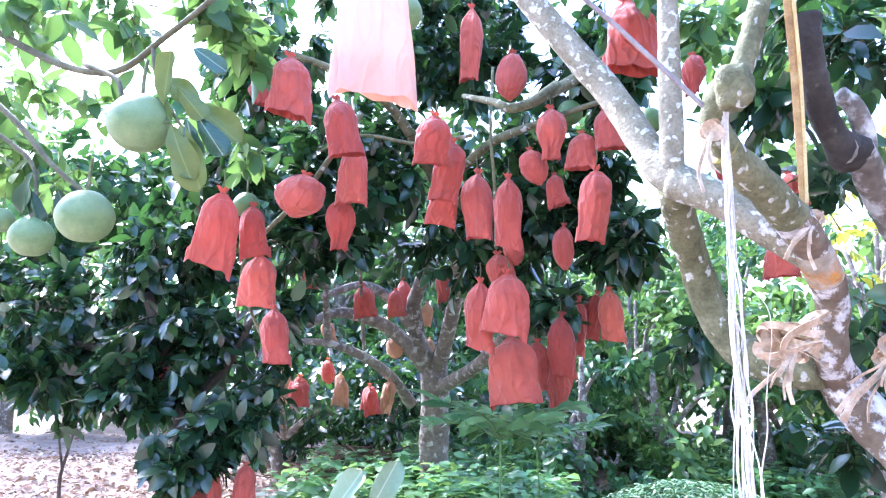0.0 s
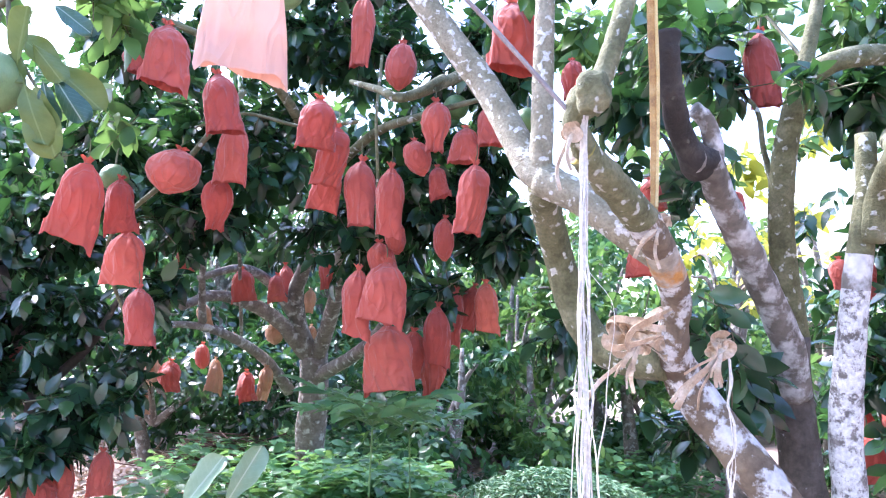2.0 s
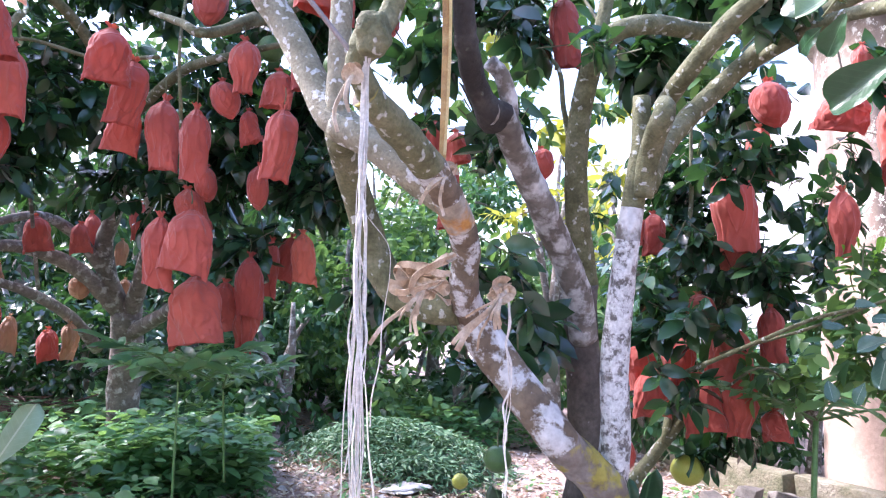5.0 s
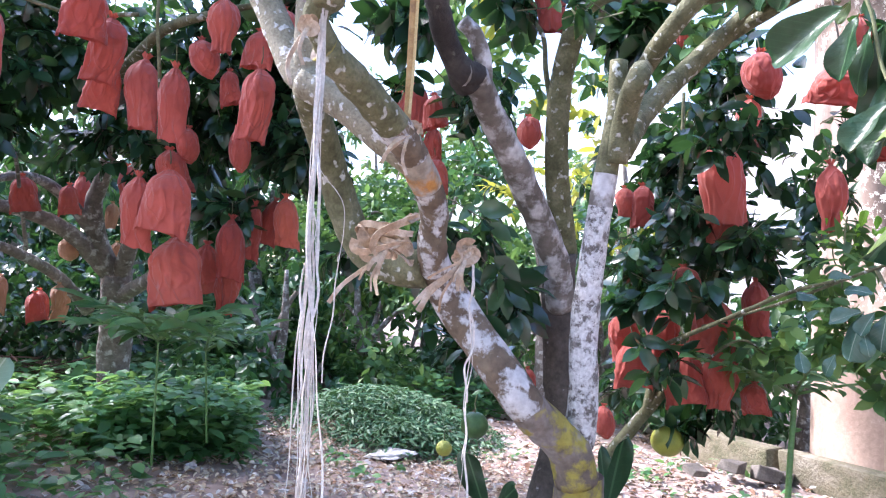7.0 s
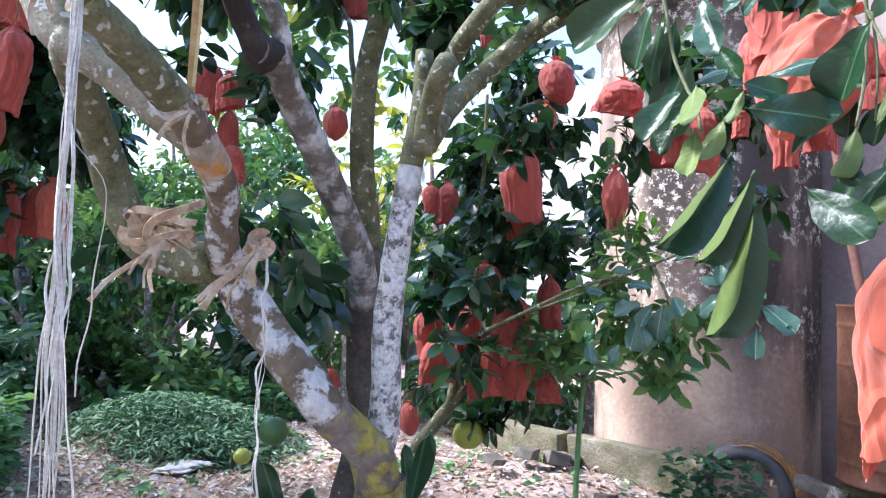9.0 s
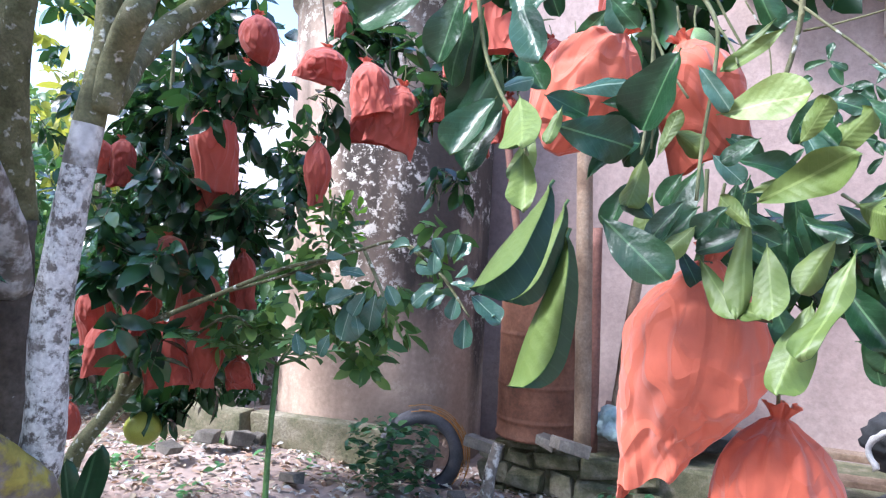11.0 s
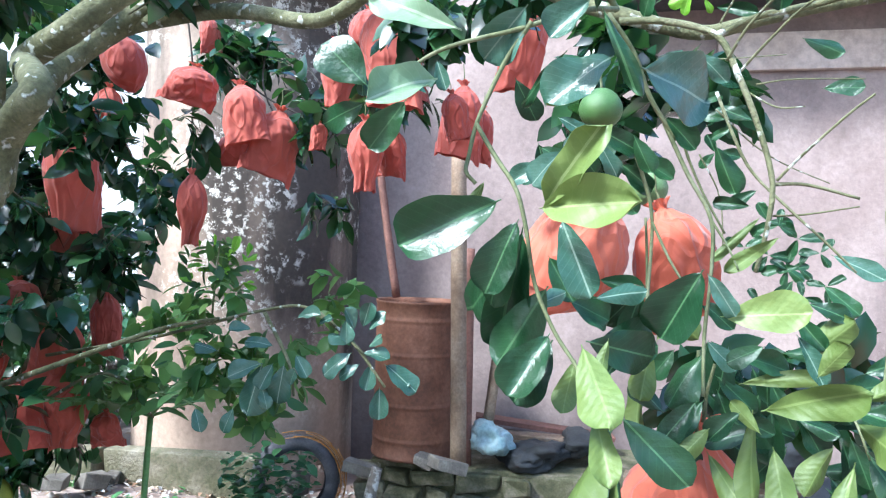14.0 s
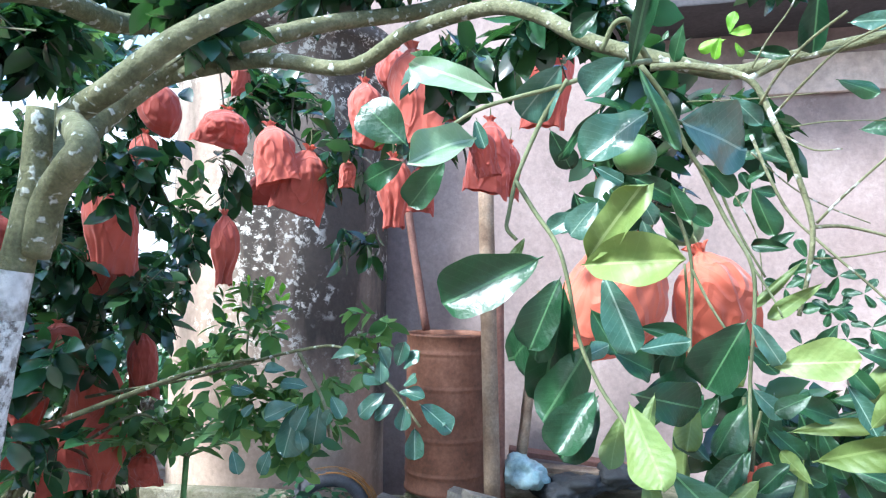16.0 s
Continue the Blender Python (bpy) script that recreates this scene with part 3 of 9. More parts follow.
def pomelo(place, size, mat, label, turn=0.0):
    """A pomelo with its short stalk; place is its centre."""
    m = pose(*place, 0, 0, turn) @ Matrix.Scale(size, 4)
    if mat.name in FRUITS:
        return tagged(copy_thing(FRUITS[mat.name], m @ Matrix.Scale(1 / FRUITS[mat.name].scale[0], 4)), label, "fruit", "bare fruit on the trees")
    bm = bmesh.new()
    bmesh.ops.create_uvsphere(bm, u_segments=40, v_segments=26, radius=0.5)
    for v in bm.verts:
        z = v.co.z
        v.co.x *= 1.02 - 0.10 * max(0.0, z) * 2
        v.co.y *= 1.02 - 0.10 * max(0.0, z) * 2
        v.co.z *= 0.98 - 0.10 * math.exp(-((v.co.x ** 2 + v.co.y ** 2) / 0.01))
        v.co *= 1 + 0.012 * noise.noise(v.co * 3)
    ob = part("pomelo", bm, mat)
    bm = bmesh.new()
    tube(bm, [(0, 0, 0.42), (0.01, 0, 0.55), (0.0, 0.03, 0.8), (0.05, 0.0, 1.1)], 0.035, 0.03, 6, 3)
    part("stalk", bm, TWIG_GREEN, ob, "green fruit stalk")
    ob.matrix_basis = m
    FRUITS[mat.name] = ob
    return tagged(ob, label, "fruit", "bare fruit on the trees")


# ---- the setting: ground, walls, tank ----
def gz(x, y):
    """The ground's height: an orchard bed that falls towards the house."""
    slope = 0.16 - 0.085 * x
    slope = max(-0.27, min(0.26, slope)) + 0.10 * math.exp(-((x - 4.1) ** 2) / 0.5 - (y - 3.6) ** 2 / 1.2)
    return slope + 0.05 * noise.noise(Vector((x * 0.7, y * 0.7, 0))) + 0.018 * noise.noise(Vector((x * 3.1, y * 3.1, 4)))


def earth():
    mat, n, l, bsdf = material("earth")
    big = texture(n, l, "ShaderNodeTexNoise", 0.9, 6.0)
    mid = texture(n, l, "ShaderNodeTexNoise", 7.0, 6.0)
    bits = texture(n, l, "ShaderNodeTexVoronoi", 38.0)
    soil = ramp(n, l, big.outputs["Fac"], [(0.35, (0.30, 0.215, 0.175)), (0.5, (0.41, 0.305, 0.26)), (0.65, (0.51, 0.405, 0.36))])
    dirt = ramp(n, l, mid.outputs["Fac"], [(0.3, (0.55, 0.55, 0.55)), (0.7, (1.0, 1.0, 1.0))])
    bit = ramp(n, l, bits.outputs["Distance"], [(0.12, (0.85, 0.72, 0.62)), (0.24, (1.0, 1.0, 1.0))])
    tone = mixed(n, l, 1.0, soil.outputs["Color"], dirt.outputs["Color"], "MULTIPLY")
    l.new(mixed(n, l, 1.0, tone, bit.outputs["Color"], "MULTIPLY"), bsdf.inputs["Base Color"])
    bsdf.inputs["Roughness"].default_value = 0.95
    bumped(n, l, bsdf, mid.outputs["Fac"], 0.8, 0.03)
    return mat


EARTH = earth()


def ground_sheet():
    near = np.linspace(-7, 9, 129)
    far = np.array([20.0, 45.0, 110.0, 300.0, 900.0])
    xs = np.concatenate([-far[::-1] - 5, near, far + 5])
    ys = np.concatenate([-far[::-1], np.linspace(-5, 13, 129), far + 10])
    v = np.array([(x, y, gz(x, y)) for y in ys for x in xs])
    w = len(xs)
    corners = np.array([(j * w + i, j * w + i + 1, (j + 1) * w + i + 1, (j + 1) * w + i) for j in range(len(ys) - 1) for i in range(w - 1)]).ravel()
    return tagged(link("ground", raw_mesh("ground", v, corners, 4), EARTH), "bare pinkish brown orchard soil with dry leaf litter", "ground", kind="structure")


ground_sheet()


def scattered(seed, count, xs, ys, keep=None):
    r = np.random.default_rng(seed)
    x, y = r.uniform(*xs, count), r.uniform(*ys, count)
    if keep:
        ok = np.array([keep(a, b) for a, b in zip(x, y)])
        x, y = x[ok], y[ok]
    z = np.array([gz(a, b) for a, b in zip(x, y)])
    return r, np.stack([x, y, z], 1)


def litter(name, seed, count, xs, ys, size, mat, label, category, lift=0.006, keep=None):
    r, p = scattered(seed, count, xs, ys, keep)
    n = len(p)
    a = r.random(n) * 6.28
    way = np.stack([np.cos(a), np.sin(a), r.normal(size=n) * 0.22], 1)
    face = np.stack([r.normal(size=n) * 0.35, r.normal(size=n) * 0.35, np.ones(n)], 1)
    L = size * (0.5 + r.random(n))
    p[:, 2] += lift + r.random(n) * 0.02
    return tagged(link(name, leaves_mesh(name, p, way, face, L, L * (0.3 + 0.3 * r.random(n)), 0.3, 0.5), mat), label, category, kind="stuff")


litter("leaf_litter", 3, 8000, (-5.5, 6.0), (1.0, 9.0), 0.055, LITTER, "dry curled tan and pinkish fallen leaves on the soil", "leaf litter")
litter("leaf_litter", 9, 3600, (-4.6, -0.7), (3.4, 7.4), 0.06, LITTER, "brown fallen leaves under the low tree", "leaf litter", 0.012)
DRY_LEAF = foliage("dry_leaf", [(0.34, 0.20, 0.13), (0.52, 0.38, 0.29), (0.62, 0.52, 0.40), (0.74, 0.67, 0.56)], 0.7, (0.4, 0.3, 0.15), 0.12)
litter("fresh_litter", 7, 4200, (0.2, 5.0), (1.2, 5.6), 0.045, DRY_LEAF, "pale dry leaves freshly fallen on the soil", "leaf litter", 0.012)
litter("path_litter", 8, 5200, (0.0, 2.6), (2.4, 5.2), 0.034, DRY_LEAF, "pale straw and leaf scraps on the trodden path", "leaf litter", 0.014)
PALE_CHIP = surface("pale_chip", [(0.5, 0.46, 0.42), (0.72, 0.70, 0.68)], 30.0)
litter("pale_litter", 5, 2600, (-0.3, 5.2), (1.2, 6.0), 0.055, PALE_CHIP, "whitish bark chips and scraps scattered on the soil", "litter", 0.012)


def stained_wall(name, base, stain, speck, streak=2.5, side_shade=0.0, flaking=1.0, crust=(17.0, 0.555, 0.48), high=0.0):
    """Old lime plaster: rain streaks that run down, dark stains, flaking pale specks; side shade is painted in."""
    mat, n, l, bsdf = material(name)
    co, place = n.new("ShaderNodeTexCoord"), n.new("ShaderNodeMapping")
    place.inputs["Scale"].default_value = (streak, streak, 0.35)
    l.new(co.outputs["Object"], place.inputs["Vector"])
    runs = n.new("ShaderNodeTexNoise")
    runs.inputs["Scale"].default_value, runs.inputs["Detail"].default_value = 1.3, 6.0
    l.new(place.outputs["Vector"], runs.inputs["Vector"])
    big = texture(n, l, "ShaderNodeTexNoise", 1.1, 5.0)
    fine = texture(n, l, "ShaderNodeTexNoise", 26.0, 6.0)
    flake = texture(n, l, "ShaderNodeTexNoise", crust[0], 7.0, rough=0.8)
    where = texture(n, l, "ShaderNodeTexNoise", 1.9, 3.0)
    # Shade on the side turned from the sun, painted as more stain along Y.
    dim_side, axis, total = n.new("ShaderNodeMapRange"), n.new("ShaderNodeSeparateXYZ"), n.new("ShaderNodeMath")
    l.new(co.outputs["Object"], axis.inputs["Vector"])
    l.new(axis.outputs["Y"], dim_side.inputs["Value"])
    dim_side.inputs["From Min"].default_value, dim_side.inputs["From Max"].default_value = 0.1, -0.75
    dim_side.inputs["To Min"].default_value, dim_side.inputs["To Max"].default_value = -0.06 * side_shade, side_shade * 0.15
    l.new(runs.outputs["Fac"], total.inputs[0])
    # Painted light by height: the stain thins low down, as where sun reaches.
    low_lit, more = n.new("ShaderNodeMapRange"), n.new("ShaderNodeMath")
    l.new(axis.outputs["Z"], low_lit.inputs["Value"])
    low_lit.inputs["From Min"].default_value, low_lit.inputs["From Max"].default_value = 0.35, 1.15
    low_lit.inputs["To Min"].default_value, low_lit.inputs["To Max"].default_value = -0.16 * high, 0.05 * high
    l.new(dim_side.outputs["Result"], more.inputs[0])
    l.new(low_lit.outputs["Result"], more.inputs[1])
    l.new(more.outputs[0], total.inputs[1])
    tone = mixed(n, l, ramp(n, l, total.outputs[0], [(0.42, (0, 0, 0)), (0.66, (1, 1, 1))]).outputs["Color"], base, stain)
    patch = ramp(n, l, big.outputs["Fac"], [(0.32, (0.66, 0.62, 0.62)), (0.68, (1.0, 1.0, 1.0))])
    tone = mixed(n, l, 1.0, tone, patch.outputs["Color"], "MULTIPLY")
    grain = ramp(n, l, fine.outputs["Fac"], [(0.3, (0.75, 0.75, 0.75)), (0.7, (1.0, 1.0, 1.0))])
    tone = mixed(n, l, 1.0, tone, grain.outputs["Color"], "MULTIPLY")
    chips = mixed(n, l, 1.0, ramp(n, l, flake.outputs["Fac"], [(crust[1], (0, 0, 0)), (crust[1] + 0.03, (1, 1, 1))]).outputs["Color"], ramp(n, l, where.outputs["Fac"], [(crust[2], (0, 0, 0)), (crust[2] + 0.1, (1, 1, 1))]).outputs["Color"], "MULTIPLY")
    chips = mixed(n, l, 1.0, chips, (flaking,) * 3, "MULTIPLY")
    if high:
        band = n.new("ShaderNodeMapRange")
        l.new(axis.outputs["Z"], band.inputs["Value"])
        band.inputs["From Min"].default_value, band.inputs["From Max"].default_value = 0.75, 1.15
        band.inputs["To Min"].default_value, band.inputs["To Max"].default_value = 0.12, 1.0
        chips = mixed(n, l, 1.0, chips, band.outputs["Result"], "MULTIPLY")
    l.new(mixed(n, l, chips, tone, speck), bsdf.inputs["Base Color"])
    bsdf.inputs["Roughness"].default_value = 0.9
    bumped(n, l, bsdf, fine.outputs["Fac"], 0.5, 0.01)
    return mat


TANK_WALL = stained_wall("tank_plaster", (0.62, 0.465, 0.36), (0.095, 0.074, 0.060), (0.72, 0.66, 0.58), 1.5, 1.0, 1.0, (13.0, 0.53, 0.45), 1.0)
HOUSE_WALL = stained_wall("house_plaster", (0.42, 0.325, 0.295), (0.27, 0.205, 0.19), (0.58, 0.47, 0.44), 0.9, 0.0, 0.10)
PALE_WALL = stained_wall("pale_plaster", (0.80, 0.80, 0.82), (0.66, 0.66, 0.70), (0.8, 0.8, 0.8), 0.6, 0.0, 0.0)
MOSSY = surface("mossy_concrete", [(0.12, 0.125, 0.06), (0.24, 0.215, 0.14), (0.38, 0.34, 0.26)], 5.0, 0.9, 0.6, 0.02)
MOSSY_DARK = surface("mossy_dark", [(0.055, 0.062, 0.028), (0.13, 0.125, 0.065), (0.27, 0.23, 0.17)], 9.0)
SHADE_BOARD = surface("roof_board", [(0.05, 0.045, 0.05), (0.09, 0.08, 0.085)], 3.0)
SHEET = surface("roof_sheet", [(0.5, 0.38, 0.32), (0.62, 0.5, 0.44)], 2.0)

# round plastered rain-water tank beside the house
bm = bmesh.new()
rings = []
for z, r in ((-0.4, 0.86), (0.25, 0.85), (1.0, 0.85), (1.9, 0.855), (2.9, 0.85), (3.35, 0.85), (3.36, 0.90), (3.5, 0.90), (3.51, 0.78)):
    rings.append([bm.verts.new((r * math.cos(2 * math.pi * k / 72), r * math.sin(2 * math.pi * k / 72), z)) for k in range(72)])
for a, b in zip(rings[:-1], rings[1:]):
    for k in range(72):
        bm.faces.new((a[k], a[(k + 1) % 72], b[(k + 1) % 72], b[k]))
bm.faces.new(rings[-1])
tank = part("water_tank", bm, TANK_WALL)
tank.location = (5.48, 3.22, 0)
tagged(tank, "round concrete water tank with stained flaking plaster", "water tank", kind="structure")


def slab(name, centre, size, mat, label, category, jitter=0.0, bevel=0.012, turn=0.0, kind="structure"):
    bm = bmesh.new()
    box(bm, (0, 0, 0), size, jitter, bevel)
    ob = part(name, bm, mat, smooth=False)
    ob.matrix_basis = pose(*centre, 0, 0, turn)
    return tagged(ob, label, category, kind=kind)


slab("wall_house", (5.95, -1.6, 2.0), (0.2, 8.6, 4.6), HOUSE_WALL, "pinkish grey plastered house wall with rain stains", "wall")
slab("wall_far", (9.5, 9.2, 2.2), (0.2, 9.0, 5.2), PALE_WALL, "bright white plastered wall of a house behind the trees", "wall")
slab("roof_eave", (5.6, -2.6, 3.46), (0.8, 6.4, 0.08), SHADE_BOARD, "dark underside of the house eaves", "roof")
slab("wall_beam", (5.83, -2.9, 3.08), (0.06, 5.1, 0.28), SHEET, "pale pink beam along the top of the house wall", "beam")
# low plinth before the house, and the broken garden wall that carries on from it
plinth = slab("plinth", (5.36, -0.55, -0.14), (0.86, 5.0, 0.44), MOSSY_DARK, "low mossy concrete plinth along the house wall", "plinth", 0.012, 0.02)
slab("low_wall", (4.51, 3.12, -0.09), (0.13, 1.05, 0.40), MOSSY, "low mossy broken concrete garden wall before the tank", "low wall", 0.02, 0.02, 10.8)
slab("low_wall_block", (4.33, 4.06, -0.07), (0.19, 0.78, 0.40), MOSSY, "low pale concrete wall block with a broken end", "low wall", 0.02, 0.02, 6)
slab("low_wall_end", (4.9, 5.35, -0.06), (0.2, 1.4, 0.34), MOSSY, "low pale concrete wall with a sunlit top", "low wall", 0.02, 0.02, -10)
random.seed(17)
for course in range(3):
    y = -2.9 + 0.1 * course
    while y < 1.9:
        long = random.uniform(0.18, 0.34)
        if random.random() < 0.74:
            bm = bmesh.new()
            box(bm, (0, 0, 0), (0.13, long - 0.025, random.uniform(0.10, 0.14)), 0.030, 0.022)
            ob = part("stone", bm, random.choice((MOSSY_DARK, MOSSY_DARK, MOSSY_DARK, MOSSY)), plinth, smooth=False)
            ob.matrix_basis = pose(-0.43 + random.uniform(-0.05, 0.015), y + long / 2 + 0.55, -0.15 + 0.14 * course, random.uniform(-7, 7), random.uniform(-6, 6), random.uniform(-9, 9))
        y += long


# ---- trees ----
# leaning, lime-washed tree that forks low
leaning = thing("pomelo_tree", (1.5, 1.79, 0.0), "old leaning pomelo tree with lime-washed, lichen-spotted forked trunk", "tree")
limb(leaning, [(1.53, 1.80, -0.15), (1.52, 1.79, 0.2), (1.505, 1.785, 0.42), (1.50, 1.78, 0.62)], 0.105, 0.075, [BARK_DARK, BARK_MOSS], "trunk", tint=lambda s: 1 if s > 0.6 else 0, sides=14)
limb(leaning, [(1.471, 1.746, 0.614), (1.43, 1.732, 0.706), (1.327, 1.723, 0.802), (1.224, 1.702, 0.895), (1.05, 1.815, 1.17), (0.972, 1.737, 1.277), (0.94, 1.66, 1.384), (0.865, 1.564, 1.474), (0.759, 1.47, 1.559), (0.647, 1.389, 1.622), (0.561, 1.331, 1.668)], 0.066, 0.034, [BARK_MOSS, LIME_PATCHY, BARK_OLIVE, RUST_BAND], "leaning_stem", "stem with flaking whitewash and yellow moss", tint=lambda s: 0 if s < 0.26 else 1 if s < 0.66 else 3 if s < 0.72 else 1 if s < 0.8 else 2, sides=18, wobble=0.14, bulges=((0.56, 0.14, 0.82), (0.40, 0.06, 1.12)))
limb(leaning, [(0.575, 1.336, 1.664), (0.537, 1.312, 1.721), (0.56, 1.303, 1.776), (0.597, 1.305, 1.831), (0.621, 1.303, 1.903), (0.655, 1.306, 2.016), (0.754, 1.352, 2.296)], 0.028, 0.020, BARK_OLIVE, "upper_limb", "lichen-spotted limb with a swollen pruning burl", bulges=((0.32, 0.07, 1.55),))
bm = bmesh.new()
bmesh.ops.create_icosphere(bm, subdivisions=4, radius=1.0)
for v in bm.verts:
    f = 1 + 0.22 * noise.noise(v.co * 1.6 + Vector((3, 1, 2))) + 0.12 * noise.noise(v.co * 4.5)
    v.co = Vector((v.co.x * 0.034 * f, v.co.y * 0.032 * f, max(-0.045, min(0.038, v.co.z * 0.052 * f))))
bmesh.ops.translate(bm, verts=bm.verts, vec=Vector((0.544, 1.226, 1.759)) - leaning.location)
part("burl", bm, BARK_OLIVE, leaning, "swollen brown pruning burl")
limb(leaning, [(0.863, 1.582, 1.489), (0.787, 1.594, 1.544), (0.724, 1.625, 1.601), (0.657, 1.657, 1.655), (0.586, 1.71, 1.701)], 0.040, 0.046, BARK_LICHEN, "side_limb")
limb(leaning, [(0.615, 1.693, 1.685), (0.562, 1.743, 1.751), (0.527, 1.788, 1.85), (0.461, 1.845, 2.001), (0.359, 1.881, 2.154), (0.241, 1.904, 2.325), (0.126, 1.939, 2.55), (-0.053, 2.018, 2.885)], 0.046, 0.036, BARK_LICHEN, "side_limb")
limb(leaning, [(0.584, 1.713, 1.682), (0.583, 1.689, 1.832), (0.582, 1.679, 2.027), (0.581, 1.662, 2.255), (0.605, 1.706, 2.619)], 0.034, 0.024, BARK_LICHEN, "upright_limb")
limb(leaning, [(0.973, 1.785, 1.235), (0.898, 1.885, 1.241), (0.825, 1.957, 1.295), (0.773, 1.981, 1.4), (0.723, 1.952, 1.519), (0.659, 1.864, 1.624), (0.599, 1.742, 1.69)], 0.058, 0.042, BARK_OLIVE, "back_limb")
limb(leaning, [(1.471, 1.753, 0.715), (1.475, 1.731, 0.838), (1.461, 1.714, 1.079), (1.463, 1.674, 1.335), (1.474, 1.644, 1.537), (1.489, 1.624, 1.707), (1.489, 1.614, 1.872)], 0.050, 0.026, [LIME_WASH, LIME_WORN, BARK_OLIVE], "upright_stem", "upright stem whitewashed below", tint=lambda s: 0 if s < 0.58 else 1 if s < 0.66 else 2, sides=16)
limb(leaning, [(1.49, 1.619, 1.57), (1.483, 1.569, 1.695), (1.449, 1.466, 1.78), (1.622, 1.668, 1.887), (1.593, 1.538, 1.936), (1.629, 1.385, 2.054), (1.717, 1.232, 2.165), (1.811, 1.056, 2.285), (1.957, 0.879, 2.421)], 0.034, 0.024, BARK_OLIVE, "side_limb")
limb(leaning, [(1.503, 1.62, 1.606), (1.746, 1.841, 1.789), (1.84, 1.858, 1.881), (1.968, 1.859, 2.002), (2.079, 1.81, 2.12), (2.149, 1.728, 2.203), (2.294, 1.563, 2.302), (2.439, 1.395, 2.391), (2.611, 1.133, 2.475), (2.775, 0.885, 2.624)], 0.042, 0.024, BARK_OLIVE, "side_limb")
limb(leaning, [(2.109, 1.814, 2.126), (2.122, 1.687, 2.153), (2.078, 1.435, 2.149), (2.039, 1.208, 2.097), (1.998, 1.095, 2.101), (1.946, 0.971, 2.143), (1.851, 0.753, 2.145), (1.784, 0.63, 2.091), (1.715, 0.52, 2.004), (1.673, 0.384, 1.942), (1.676, 0.268, 1.912), (1.658, 0.178, 1.925), (1.661, 0.09, 1.943), (1.664, -0.038, 1.963)], 0.024, 0.010, BARK_OLIVE, "drooping_limb")
crown(leaning, [
    ((0.645, 1.821, 2.529), (0.43, 0.32, 0.21), 60),
    ((0.905, 1.627, 2.476), (0.30, 0.24, 0.19), 40),
    ((1.955, 1.591, 2.266), (0.20, 0.16, 0.11), 22),
    ((2.25, 2.035, 2.604), (0.30, 0.41, 0.17), 60),
    ((2.518, 1.438, 2.626), (0.34, 0.48, 0.16), 55),
    ((1.934, 2.127, 2.226), (0.14, 0.15, 0.13), 26),
    ((2.286, 0.797, 2.518), (0.23, 0.32, 0.12), 40),
], 0.112, 9, LEAF_DARK, 11, "crown")
crown(leaning, [
    ((2.1, 0.599, 2.167), (0.25, 0.22, 0.12), 14),
    ((1.956, 0.408, 1.97), (0.20, 0.15, 0.11), 7),
    ((2.224, 0.909, 2.122), (0.20, 0.15, 0.10), 12),
    ((1.855, 0.443, 1.738), (0.15, 0.13, 0.10), 5),
    ((2.061, 0.155, 2.279), (0.20, 0.17, 0.07), 10),
    ((2.468, 2.221, 1.885), (0.22, 0.29, 0.14), 12),
], 0.112, 9, LEAF_DARK, 1411, "crown")

# darker double tree close behind it
twin = thing("pomelo_tree", (1.60, 2.36, 0.0), "dark double-stemmed pomelo tree with patches of whitewash", "tree")
limb(twin, [(1.62, 2.42, -0.15), (1.764, 2.31, 0.597), (1.737, 2.288, 0.867), (1.704, 2.271, 1.133), (1.689, 2.245, 1.33)], 0.085, 0.062, [BARK_DARK, LIME_PATCHY], "trunk", tint=lambda s: 0, sides=12)
limb(twin, [(1.698, 2.243, 1.125), (1.603, 2.144, 1.301), (1.435, 2.024, 1.488), (1.297, 1.922, 1.619), (1.179, 1.821, 1.709), (1.076, 1.716, 1.782), (1.017, 1.682, 1.78)], 0.056, 0.036, [LIME_WORN, BARK_BLACK], "side_stem", tint=lambda s: 0 if s < 0.86 else 1, wobble=0.12)
limb(twin, [(1.12, 1.77, 1.754), (1.098, 1.724, 1.834), (1.056, 1.687, 1.894), (1.01, 1.675, 1.926)], 0.030, 0.022, LIME_WORN, "cut_limb", "pale cut limb stub", wobble=0.1)
limb(twin, [(1.055, 1.725, 1.765), (0.97, 1.658, 1.833), (0.902, 1.584, 1.912), (0.87, 1.54, 2.0), (0.863, 1.534, 2.066)], 0.036, 0.026, BARK_BLACK, "cut_limb", "blackened cut limb with a hollow end", bulges=((0.06, 0.10, 1.3), (0.95, 0.08, 1.3)), wobble=0.2, sides=14)
limb(twin, [(1.731, 2.271, 1.318), (1.648, 2.203, 1.548), (1.602, 2.151, 1.731), (1.566, 2.073, 1.923), (1.568, 1.995, 2.11), (1.594, 1.923, 2.195), (1.733, 1.874, 2.243), (2.017, 1.888, 2.271), (2.293, 1.892, 2.391)], 0.05, 0.03, BARK_OLIVE, "side_limb")
limb(twin, [(1.581, 1.986, 2.15), (1.6, 1.959, 2.311), (1.665, 1.956, 2.579)], 0.03, 0.02, BARK_OLIVE, "upright_limb")
limb(twin, [(1.601, 2.163, 1.798), (1.561, 2.172, 1.992), (1.542, 2.178, 2.147), (1.496, 2.262, 2.261)], 0.012, 0.007, BARK_OLIVE, "twig_limb")
limb(twin, [(1.597, 1.943, 2.199), (1.63, 2.099, 2.376), (1.597, 2.195, 2.528), (1.585, 2.21, 2.44)], 0.008, 0.004, TWIG, "twig")
